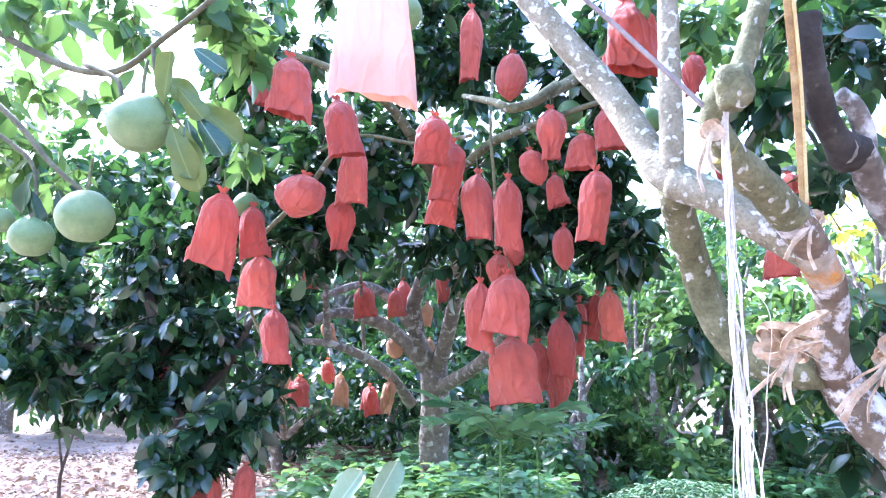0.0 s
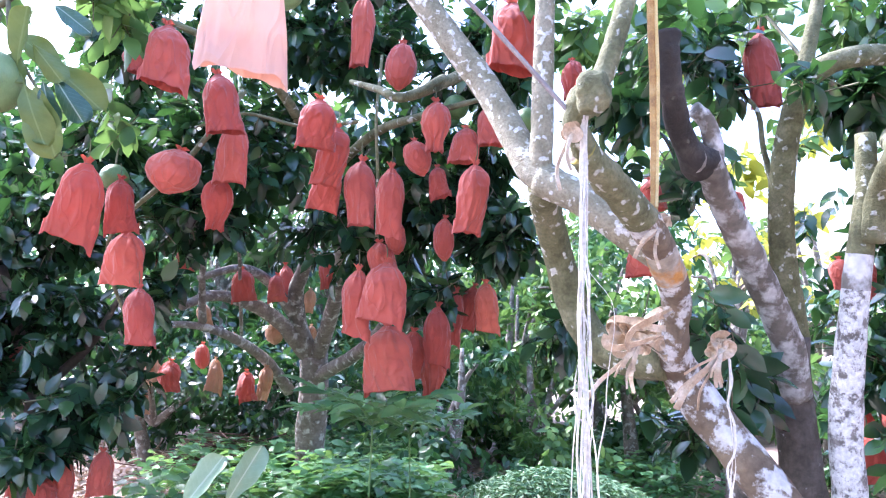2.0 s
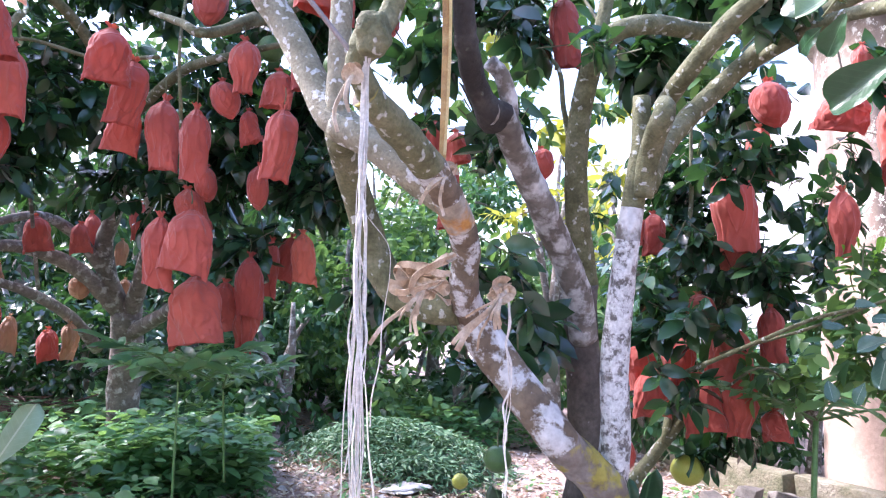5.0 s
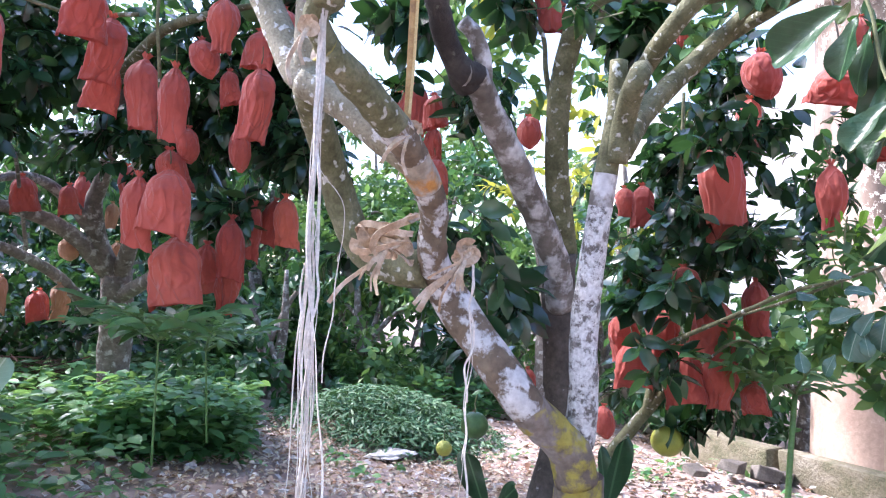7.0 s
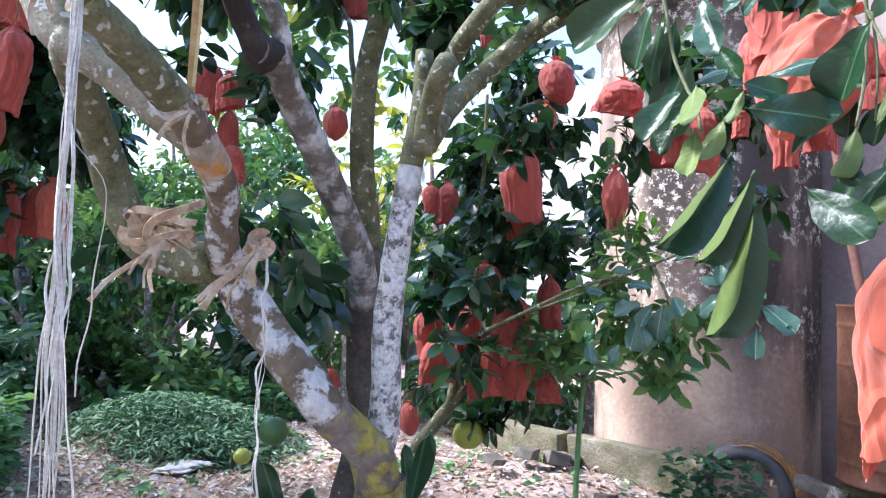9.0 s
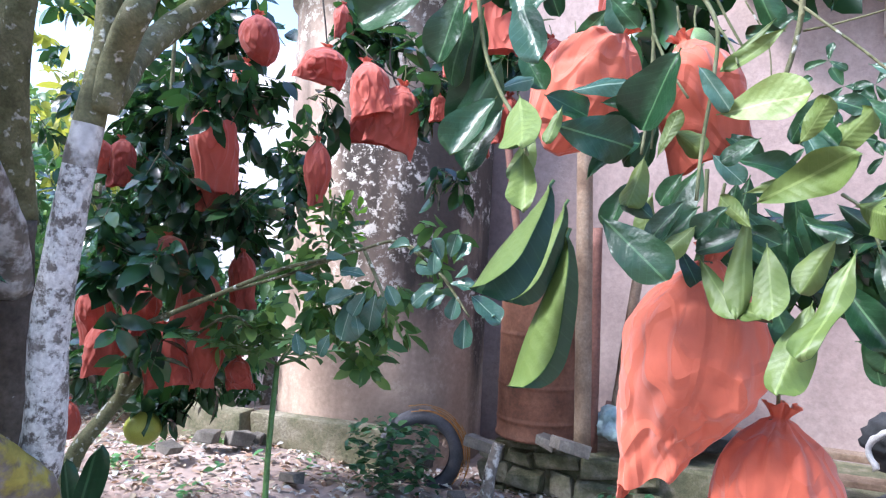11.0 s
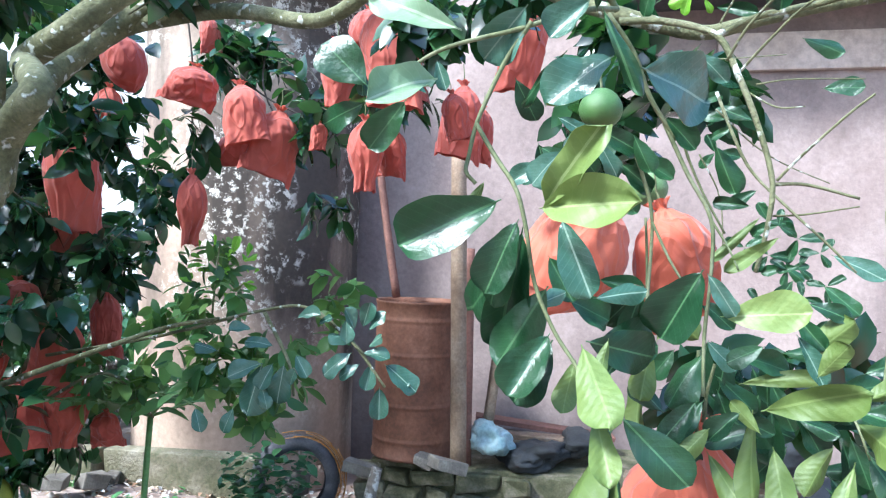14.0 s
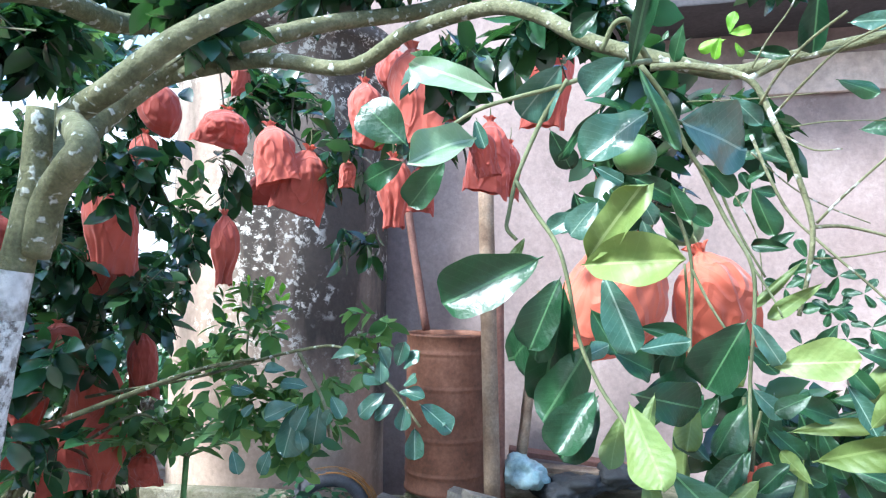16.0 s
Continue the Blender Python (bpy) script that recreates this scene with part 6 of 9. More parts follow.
big_leaf(spray, (1.264, 0.270, 1.391), (1.255, 0.205, 1.377), (-1.09, -0.03, 0.41), NEAR_DARK, 32, 0.46)
big_leaf(spray, (1.271, 0.260, 1.353), (1.248, 0.170, 1.375), (0.61, 0.09, -0.13), NEAR_DARK, 33, 0.24)
big_leaf(spray, (1.227, 0.208, 1.421), (1.209, 0.181, 1.367), (-1.03, 0.01, 0.23), NEAR_SHEEN, 34, 0.35)
big_leaf(spray, (1.272, 0.185, 1.389), (1.263, 0.136, 1.436), (0.97, -0.35, -0.08), NEAR_DARK, 35, 0.5)
big_leaf(spray, (1.233, 0.243, 1.307), (1.235, 0.305, 1.287), (-0.85, 0.16, 0.58), NEAR_DARK, 36, 0.51)
big_leaf(spray, (1.233, 0.299, 1.278), (1.205, 0.257, 1.214), (0.83, 0.10, -0.15), NEAR_DARK, 37, 0.34)
big_leaf(spray, (1.235, 0.288, 1.241), (1.199, 0.222, 1.208), (0.96, 0.19, -0.63), NEAR_DARK, 38, 0.29)
big_leaf(spray, (1.227, 0.252, 1.332), (1.206, 0.255, 1.216), (0.97, 0.25, -0.10), NEAR_DARK, 39, 0.24)
big_leaf(spray, (1.210, 0.233, 1.296), (1.180, 0.223, 1.216), (1.02, -0.09, -0.13), NEAR_DARK, 40, 0.44)
big_leaf(spray, (1.210, 0.171, 1.303), (1.205, 0.202, 1.246), (0.84, -0.00, 0.05), NEAR_DARK, 41, 0.46)
big_leaf(spray, (1.190, 0.156, 1.334), (1.107, 0.131, 1.309), (1.29, -0.65, -0.32), NEAR_DARK, 42, 0.5)
big_leaf(spray, (1.202, 0.190, 1.240), (1.159, 0.221, 1.148), (1.42, -0.06, -0.20), NEAR_DARK, 43, 0.37)
big_leaf(spray, (1.194, 0.155, 1.291), (1.153, 0.190, 1.178), (0.96, -0.58, -0.67), NEAR_DARK, 44, 0.27)
big_leaf(spray, (1.221, 0.135, 1.297), (1.180, 0.086, 1.218), (-1.02, 0.13, 0.98), NEAR_DARK, 45, 0.48)
big_leaf(spray, (1.262, 0.151, 1.339), (1.210, 0.054, 1.316), (-1.11, 0.18, 0.47), NEAR_DARK, 46, 0.37)
big_leaf(spray, (1.204, 0.109, 1.295), (1.128, 0.034, 1.264), (-0.85, 0.49, 0.59), NEAR_SHEEN, 47, 0.24)
big_leaf(spray, (1.248, 0.133, 1.346), (1.226, 0.083, 1.381), (0.58, -0.27, 0.19), NEAR_DARK, 48, 0.44)
big_leaf(spray, (1.169, 0.101, 1.385), (1.139, 0.099, 1.308), (1.37, -0.19, -0.10), NEAR_DARK, 49, 0.16)
big_leaf(spray, (1.121, 0.081, 1.425), (1.099, 0.094, 1.339), (-0.75, 0.18, 0.52), NEAR_SHEEN, 50, 0.46)
big_leaf(spray, (1.362, 0.136, 1.515), (1.339, 0.078, 1.485), (-0.84, 0.13, 0.25), NEAR_SHEEN, 51, 0.39)
big_leaf(spray, (1.266, 0.302, 1.388), (1.252, 0.347, 1.326), (-0.91, 0.30, 1.07), NEAR_DARK, 52, 0.66)
big_leaf(spray, (1.242, 0.302, 1.336), (1.225, 0.355, 1.281), (-0.94, 0.20, 0.47), NEAR_DARK, 53, 0.53)
big_leaf(spray, (1.286, 0.296, 1.402), (1.282, 0.260, 1.367), (-1.01, -0.06, 0.40), NEAR_SHEEN, 54, 0.57)
big_leaf(spray, (1.288, 0.339, 1.431), (1.297, 0.304, 1.404), (0.75, -0.29, 0.02), NEAR_DARK, 55, 0.68)
big_leaf(spray, (1.325, 0.367, 1.361), (1.316, 0.383, 1.281), (0.82, 0.51, 0.12), NEAR_DARK, 56, 0.4)
big_leaf(spray, (1.302, 0.234, 1.559), (1.304, 0.293, 1.502), (1.06, 0.02, -0.04), NEAR_DARK, 57, 0.16)
big_leaf(spray, (1.125, 0.096, 1.477), (1.089, 0.065, 1.513), (-0.86, 0.30, 0.16), NEAR_SHEEN, 58, 0.48)
big_leaf(spray, (1.136, 0.095, 1.472), (1.101, 0.057, 1.441), (-0.95, 0.56, 0.37), NEAR_SHEEN, 59, 0.4)
big_leaf(spray, (1.081, 0.131, 1.573), (1.060, 0.107, 1.529), (-0.83, 0.29, -0.02), NEAR_DARK, 60, 0.33)
big_leaf(spray, (1.240, 0.229, 1.244), (1.219, 0.201, 1.179), (-1.07, 0.25, 0.61), NEAR_DARK, 61, 0.46)
big_leaf(spray, (1.271, 0.201, 1.330), (1.256, 0.164, 1.279), (-1.12, -0.08, 0.51), NEAR_DARK, 62, 0.55)
big_leaf(spray, (1.243, 0.166, 1.261), (1.217, 0.121, 1.199), (-1.00, 0.17, 0.52), NEAR_DARK, 63, 0.46)
big_leaf(spray, (1.250, 0.105, 1.337), (1.232, 0.067, 1.290), (-0.90, 0.34, 0.63), NEAR_DARK, 64, 0.51)
big_leaf(spray, (1.267, 0.078, 1.396), (1.241, 0.014, 1.342), (-0.79, 0.54, 0.55), NEAR_DARK, 65, 0.39)
big_leaf(spray, (1.306, 0.204, 1.390), (1.295, 0.146, 1.392), (-1.04, 0.18, 0.47), NEAR_DARK, 66, 0.46)
big_leaf(spray, (1.317, 0.330, 1.385), (1.314, 0.359, 1.347), (-1.05, 0.09, 0.60), NEAR_DARK, 67, 0.64)
big_leaf(spray, (1.219, 0.119, 1.250), (1.205, 0.110, 1.204), (0.93, -0.41, 0.04), NEAR_DARK, 68, 0.4)
big_leaf(spray, (1.229, 0.092, 1.237), (1.215, 0.086, 1.190), (1.00, -0.31, -0.21), NEAR_DARK, 69, 0.32)
big_leaf(spray, (1.181, 0.036, 1.313), (1.196, 0.074, 1.320), (-0.98, 0.16, 0.68), NEAR_DARK, 70, 0.46)
big_leaf(spray, (1.146, 0.208, 1.385), (1.133, 0.182, 1.423), (1.42, -0.40, -0.08), NEAR_DARK, 71, 0.48)
big_leaf(spray, (1.221, 0.242, 1.406), (1.226, 0.282, 1.384), (-1.02, 0.21, 0.34), NEAR_DARK, 72, 0.55)
big_leaf(spray, (1.232, 0.348, 1.319), (1.243, 0.385, 1.354), (-0.84, -0.03, 0.42), NEAR_DARK, 73, 0.55)
big_leaf(spray, (1.212, 0.314, 1.340), (1.205, 0.351, 1.294), (-1.10, 0.14, 0.71), NEAR_DARK, 74, 0.55)
big_leaf(spray, (1.278, 0.356, 1.397), (1.282, 0.332, 1.454), (1.20, -0.34, -0.10), NEAR_DARK, 75, 0.36)
big_leaf(spray, (1.248, 0.365, 1.395), (1.227, 0.376, 1.331), (0.80, -0.04, -0.37), NEAR_DARK, 76, 0.48)
big_leaf(spray, (1.203, 0.269, 1.333), (1.201, 0.304, 1.300), (-0.62, 0.14, 0.40), NEAR_DARK, 77, 0.55)
big_leaf(spray, (1.203, 0.301, 1.312), (1.198, 0.334, 1.276), (1.10, 0.13, -0.37), NEAR_DARK, 78, 0.48)
big_leaf(spray, (1.203, 0.247, 1.310), (1.217, 0.278, 1.341), (0.75, -0.30, -0.32), NEAR_DARK, 79, 0.4)
big_leaf(spray, (1.255, 0.221, 1.533), (1.266, 0.280, 1.487), (1.22, -0.19, 0.13), NEAR_DARK, 80, 0.27)
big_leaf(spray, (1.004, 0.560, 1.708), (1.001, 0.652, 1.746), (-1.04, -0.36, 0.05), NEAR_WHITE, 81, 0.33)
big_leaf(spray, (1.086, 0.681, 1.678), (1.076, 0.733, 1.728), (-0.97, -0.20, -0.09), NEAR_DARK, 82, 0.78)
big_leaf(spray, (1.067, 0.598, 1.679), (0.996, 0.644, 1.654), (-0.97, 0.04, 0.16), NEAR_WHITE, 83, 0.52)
big_leaf(spray, (1.081, 0.603, 1.703), (1.080, 0.591, 1.671), (-0.76, -0.03, 0.35), NEAR_SHEEN, 84, 0.46)
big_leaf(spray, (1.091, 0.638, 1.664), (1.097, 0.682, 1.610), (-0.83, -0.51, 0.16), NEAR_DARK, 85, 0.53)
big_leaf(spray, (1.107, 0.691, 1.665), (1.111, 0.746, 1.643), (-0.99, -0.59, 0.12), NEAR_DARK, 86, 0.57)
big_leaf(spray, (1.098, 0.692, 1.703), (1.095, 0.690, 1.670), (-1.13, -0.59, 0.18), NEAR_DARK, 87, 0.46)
big_leaf(spray, (1.081, 0.508, 1.758), (1.099, 0.557, 1.707), (-0.96, -0.23, -0.07), NEAR_SHEEN, 88, 0.66)
big_leaf(spray, (1.080, 0.506, 1.760), (1.077, 0.491, 1.773), (-1.03, -0.14, -0.03), NEAR_SHEEN, 89, 0.46)
big_leaf(spray, (1.065, 0.444, 1.754), (1.063, 0.484, 1.718), (-0.97, -0.11, 0.52), NEAR_SHEEN, 90, 0.74)
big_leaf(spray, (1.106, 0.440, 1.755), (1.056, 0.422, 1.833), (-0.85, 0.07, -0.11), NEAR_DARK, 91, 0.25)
big_leaf(spray, (1.098, 0.420, 1.707), (1.077, 0.486, 1.661), (-1.08, 0.05, 0.41), NEAR_SHEEN, 92, 0.64)
big_leaf(spray, (1.149, 0.391, 1.708), (1.246, 0.304, 1.690), (-0.98, -0.29, 0.02), NEAR_SHEEN, 93, 0.68)
big_leaf(spray, (1.085, 0.434, 1.754), (1.087, 0.393, 1.662), (-0.92, 0.08, 0.33), NEAR_DARK, 94, 0.18)
big_leaf(spray, (1.135, 0.470, 1.725), (1.163, 0.528, 1.672), (-0.86, -0.04, 0.14), NEAR_DARK, 95, 0.17)
big_leaf(spray, (1.291, 0.547, 1.737), (1.315, 0.519, 1.683), (-1.20, 0.04, 0.06), NEAR_DARK, 96, 0.55)
big_leaf(spray, (1.264, 0.356, 1.678), (1.266, 0.317, 1.638), (-0.90, 0.14, 0.25), NEAR_DARK, 97, 0.51)
big_leaf(spray, (1.251, 0.438, 1.661), (1.252, 0.384, 1.635), (-0.85, -0.05, 0.15), NEAR_DARK, 98, 0.51)
big_leaf(spray, (1.267, 0.487, 1.679), (1.271, 0.448, 1.660), (-1.12, -0.09, 0.46), NEAR_SHEEN, 99, 0.46)
big_leaf(spray, (1.417, 0.304, 1.802), (1.421, 0.258, 1.759), (-1.02, 0.33, 0.25), NEAR_SHEEN, 100, 0.46)
big_leaf(spray, (1.458, 0.268, 1.675), (1.460, 0.238, 1.600), (-0.86, 0.29, 0.09), NEAR_DARK, 101, 0.46)
big_leaf(spray, (1.431, 0.250, 1.695), (1.438, 0.279, 1.682), (-0.92, 0.41, 0.09), NEAR_DARK, 102, 0.46)
big_leaf(spray, (1.425, 0.221, 1.702), (1.429, 0.272, 1.727), (-0.98, 0.06, 0.23), NEAR_DARK, 103, 0.37)
big_leaf(spray, (1.418, 0.224, 1.581), (1.426, 0.274, 1.588), (-1.16, 0.43, 0.24), NEAR_DARK, 104, 0.41)
big_leaf(spray, (1.435, 0.213, 1.606), (1.443, 0.248, 1.578), (-1.23, 0.47, 0.44), NEAR_DARK, 105, 0.46)
big_leaf(spray, (1.439, 0.300, 1.901), (1.434, 0.270, 1.905), (-0.85, 0.22, -0.04), NEAR_LIME, 106, 0.55)
big_leaf(spray, (1.439, 0.300, 1.901), (1.428, 0.294, 1.930), (-0.97, 0.24, 0.16), NEAR_LIME, 107, 0.55)
big_leaf(spray, (1.442, 0.304, 1.894), (1.449, 0.343, 1.886), (-0.79, 0.13, -0.04), NEAR_LIME, 108, 0.51)
big_leaf(spray, (1.441, 0.312, 1.898), (1.452, 0.321, 1.868), (-0.98, 0.28, 0.27), NEAR_LIME, 109, 0.51)
big_leaf(spray, (1.442, 0.292, 1.889), (1.447, 0.280, 1.868), (-1.00, 0.06, 0.24), NEAR_LIME, 110, 0.46)
big_leaf(spray, (1.435, 0.278, 1.872), (1.410, 0.224, 1.853), (-0.82, 0.28, -0.16), NEAR_DARK, 111, 0.31)
big_leaf(spray, (1.355, 0.199, 1.931), (1.386, 0.200, 1.846), (-0.98, 0.13, 0.05), NEAR_DARK, 112, 0.41)
big_leaf(spray, (1.366, 0.163, 1.878), (1.349, 0.103, 1.874), (-1.18, 0.48, 0.08), NEAR_SHEEN, 113, 0.46)
big_leaf(spray, (1.398, 0.143, 1.741), (1.384, 0.094, 1.739), (-0.87, 0.10, 0.15), NEAR_DARK, 114, 0.55)
big_leaf(spray, (1.427, 0.162, 1.820), (1.419, 0.109, 1.795), (-0.72, 0.01, 0.15), NEAR_DARK, 115, 0.46)
big_leaf(spray, (1.215, 0.478, 1.864), (1.222, 0.513, 1.841), (-0.82, -0.17, 0.13), NEAR_DARK, 116, 0.64)
big_leaf(spray, (1.484, 0.361, 1.940), (1.504, 0.377, 1.885), (-1.00, 0.25, 0.11), NEAR_DARK, 117, 0.46)
big_leaf(spray, (1.499, 0.216, 1.525), (1.498, 0.211, 1.500), (-0.95, 0.51, 0.49), NEAR_DARK, 118, 0.46)
big_leaf(spray, (1.499, 0.216, 1.525), (1.505, 0.245, 1.534), (-0.77, -0.01, 0.24), NEAR_DARK, 119, 0.46)
big_leaf(spray, (1.499, 0.216, 1.525), (1.494, 0.191, 1.541), (-0.85, 0.35, 0.33), NEAR_DARK, 120, 0.46)
big_leaf(spray, (1.486, 0.158, 1.493), (1.479, 0.130, 1.501), (-0.84, 0.08, 0.41), NEAR_DARK, 121, 0.46)
big_leaf(spray, (1.486, 0.158, 1.493), (1.487, 0.166, 1.469), (-1.15, 0.29, 0.31), NEAR_DARK, 122, 0.46)
big_leaf(spray, (1.486, 0.158, 1.493), (1.491, 0.179, 1.510), (-1.08, 0.24, 0.66), NEAR_DARK, 123, 0.46)
big_leaf(spray, (1.479, 0.138, 1.453), (1.481, 0.141, 1.477), (-1.13, 0.16, 0.57), NEAR_DARK, 124, 0.46)
big_leaf(spray, (1.479, 0.138, 1.453), (1.472, 0.113, 1.445), (-1.03, 0.55, 0.45), NEAR_DARK, 125, 0.46)
big_leaf(spray, (1.479, 0.138, 1.453), (1.484, 0.162, 1.438), (-0.95, 0.30, 0.70), NEAR_DARK, 126, 0.46)
big_leaf(spray, (1.476, 0.117, 1.519), (1.483, 0.145, 1.519), (-0.86, 0.35, 0.40), NEAR_DARK, 127, 0.46)
big_leaf(spray, (1.476, 0.117, 1.519), (1.471, 0.101, 1.540), (-1.21, 0.14, 0.58), NEAR_DARK, 128, 0.46)
big_leaf(spray, (1.476, 0.117, 1.519), (1.472, 0.105, 1.498), (-0.83, 0.36, 0.47), NEAR_DARK, 129, 0.46)
big_leaf(spray, (1.489, 0.171, 1.559), (1.487, 0.167, 1.584), (-1.06, 0.29, 0.17), NEAR_DARK, 130, 0.46)
big_leaf(spray, (1.489, 0.171, 1.559), (1.484, 0.149, 1.544), (-0.91, 0.12, 0.29), NEAR_DARK, 131, 0.46)
big_leaf(spray, (1.489, 0.171, 1.559), (1.496, 0.200, 1.551), (-0.90, 0.16, 0.43), NEAR_DARK, 132, 0.46)
big_leaf(spray, (1.472, 0.108, 1.471), (1.466, 0.086, 1.487), (-0.88, 0.35, 0.60), NEAR_DARK, 133, 0.46)
big_leaf(spray, (1.472, 0.108, 1.471), (1.469, 0.105, 1.447), (-1.19, 0.03, 0.51), NEAR_DARK, 134, 0.46)
big_leaf(spray, (1.472, 0.108, 1.471), (1.479, 0.133, 1.479), (-0.81, 0.60, 0.51), NEAR_DARK, 135, 0.46)
big_leaf(spray, (1.483, 0.144, 1.498), (1.477, 0.126, 1.480), (-0.83, 0.12, 0.50), NEAR_DARK, 136, 0.46)
big_leaf(spray, (1.483, 0.144, 1.498), (1.490, 0.173, 1.493), (-0.86, 0.07, 0.23), NEAR_DARK, 137, 0.46)
big_leaf(spray, (1.483, 0.144, 1.498), (1.480, 0.133, 1.521), (-0.98, 0.30, -0.11), NEAR_DARK, 138, 0.46)
big_leaf(spray, (1.492, 0.195, 1.442), (1.485, 0.165, 1.444), (-0.96, 0.26, 0.39), NEAR_DARK, 139, 0.46)
big_leaf(spray, (1.492, 0.195, 1.442), (1.493, 0.211, 1.420), (-0.93, 0.28, 0.27), NEAR_DARK, 140, 0.46)
big_leaf(spray, (1.492, 0.195, 1.442), (1.496, 0.209, 1.463), (-0.91, 0.16, 0.26), NEAR_DARK, 141, 0.46)
big_leaf(spray, (1.468, 0.106, 1.423), (1.472, 0.115, 1.445), (-0.92, 0.52, 0.20), NEAR_DARK, 142, 0.46)
big_leaf(spray, (1.468, 0.106, 1.423), (1.459, 0.080, 1.422), (-1.22, 0.03, 0.76), NEAR_DARK, 143, 0.46)
big_leaf(spray, (1.468, 0.106, 1.423), (1.471, 0.124, 1.404), (-1.00, 0.27, 0.32), NEAR_DARK, 144, 0.46)
big_leaf(spray, (1.687, 0.266, 1.790), (1.696, 0.266, 1.756), (-1.12, -0.26, 0.12), NEAR_DARK, 145, 0.51)
big_leaf(spray, (1.687, 0.266, 1.790), (1.683, 0.305, 1.809), (-0.92, -0.27, -0.09), NEAR_DARK, 146, 0.51)
big_leaf(spray, (1.687, 0.266, 1.790), (1.680, 0.228, 1.803), (-1.08, 0.07, 0.12), NEAR_DARK, 147, 0.51)
big_leaf(spray, (1.691, 0.216, 1.759), (1.698, 0.203, 1.726), (-0.79, 0.32, 0.29), NEAR_DARK, 148, 0.51)
big_leaf(spray, (1.691, 0.216, 1.759), (1.692, 0.258, 1.770), (-0.75, -0.11, 0.01), NEAR_DARK, 149, 0.51)
big_leaf(spray, (1.691, 0.216, 1.759), (1.682, 0.186, 1.780), (-0.78, 0.15, 0.10), NEAR_DARK, 150, 0.51)
big_leaf(spray, (1.706, 0.232, 1.701), (1.703, 0.188, 1.694), (-1.29, -0.20, 0.27), NEAR_DARK, 151, 0.51)
big_leaf(spray, (1.706, 0.232, 1.701), (1.713, 0.260, 1.676), (-0.92, 0.03, 0.09), NEAR_DARK, 152, 0.51)
big_leaf(spray, (1.706, 0.232, 1.701), (1.700, 0.248, 1.734), (-1.25, 0.14, 0.30), NEAR_DARK, 153, 0.51)
big_leaf(spray, (1.714, 0.138, 1.579), (1.720, 0.163, 1.550), (-0.72, 0.15, 0.22), NEAR_DARK, 154, 0.51)
big_leaf(spray, (1.714, 0.138, 1.579), (1.712, 0.157, 1.612), (-1.16, 0.34, 0.50), NEAR_DARK, 155, 0.51)
big_leaf(spray, (1.714, 0.138, 1.579), (1.707, 0.096, 1.573), (-1.08, 0.22, 0.26), NEAR_DARK, 156, 0.51)
big_leaf(spray, (1.715, 0.106, 1.497), (1.710, 0.076, 1.472), (-1.07, -0.21, 0.25), NEAR_DARK, 157, 0.51)
big_leaf(spray, (1.715, 0.106, 1.497), (1.722, 0.147, 1.488), (-0.89, -0.07, 0.17), NEAR_DARK, 158, 0.51)
big_leaf(spray, (1.715, 0.106, 1.497), (1.711, 0.096, 1.531), (-1.51, 0.39, 0.37), NEAR_DARK, 159, 0.51)
big_leaf(spray, (1.708, 0.090, 1.548), (1.713, 0.103, 1.515), (-0.97, 0.14, 0.17), NEAR_DARK, 160, 0.51)
big_leaf(spray, (1.708, 0.090, 1.548), (1.710, 0.117, 1.576), (-0.99, 0.13, 0.21), NEAR_DARK, 161, 0.51)
big_leaf(spray, (1.708, 0.090, 1.548), (1.699, 0.049, 1.552), (-0.98, 0.23, 0.51), NEAR_DARK, 162, 0.51)
big_leaf(spray, (1.719, 0.135, 1.517), (1.724, 0.160, 1.488), (-1.22, 0.19, 0.20), NEAR_DARK, 163, 0.51)
big_leaf(spray, (1.719, 0.135, 1.517), (1.719, 0.154, 1.550), (-1.17, -0.23, 0.37), NEAR_DARK, 164, 0.51)
big_leaf(spray, (1.719, 0.135, 1.517), (1.711, 0.093, 1.513), (-1.14, 0.05, 0.36), NEAR_DARK, 165, 0.51)
big_leaf(spray, (1.278, 0.436, 1.651), (1.282, 0.408, 1.605), (-0.83, -0.12, 0.38), NEAR_SHEEN, 166, 0.51)
big_leaf(spray, (1.290, 0.386, 1.629), (1.288, 0.340, 1.605), (-1.19, 0.12, 0.44), NEAR_DARK, 167, 0.51)
big_leaf(spray, (1.287, 0.406, 1.622), (1.287, 0.365, 1.589), (-1.07, -0.04, 0.08), NEAR_DARK, 168, 0.51)
big_leaf(spray, (1.255, 0.498, 1.619), (1.253, 0.545, 1.594), (-0.75, -0.34, 0.39), NEAR_SHEEN, 169, 0.51)
big_leaf(spray, (1.322, 0.431, 1.602), (1.323, 0.475, 1.566), (-0.95, 0.01, -0.06), NEAR_DARK, 170, 0.51)
big_leaf(spray, (1.244, 0.393, 1.651), (1.248, 0.371, 1.605), (-0.84, 0.39, 0.39), NEAR_DARK, 171, 0.51)
big_leaf(spray, (1.293, 0.492, 1.631), (1.292, 0.539, 1.601), (-1.22, 0.24, 0.14), NEAR_SHEEN, 172, 0.51)
big_leaf(spray, (1.247, 0.467, 1.649), (1.253, 0.438, 1.604), (-1.09, 0.48, 0.26), NEAR_DARK, 173, 0.51)
big_leaf(spray, (1.313, 0.516, 1.654), (1.320, 0.499, 1.599), (-0.87, 0.12, 0.35), NEAR_DARK, 174, 0.51)
big_leaf(spray, (1.297, 0.426, 1.614), (1.300, 0.407, 1.562), (-1.01, 0.30, 0.37), NEAR_SHEEN, 175, 0.51)
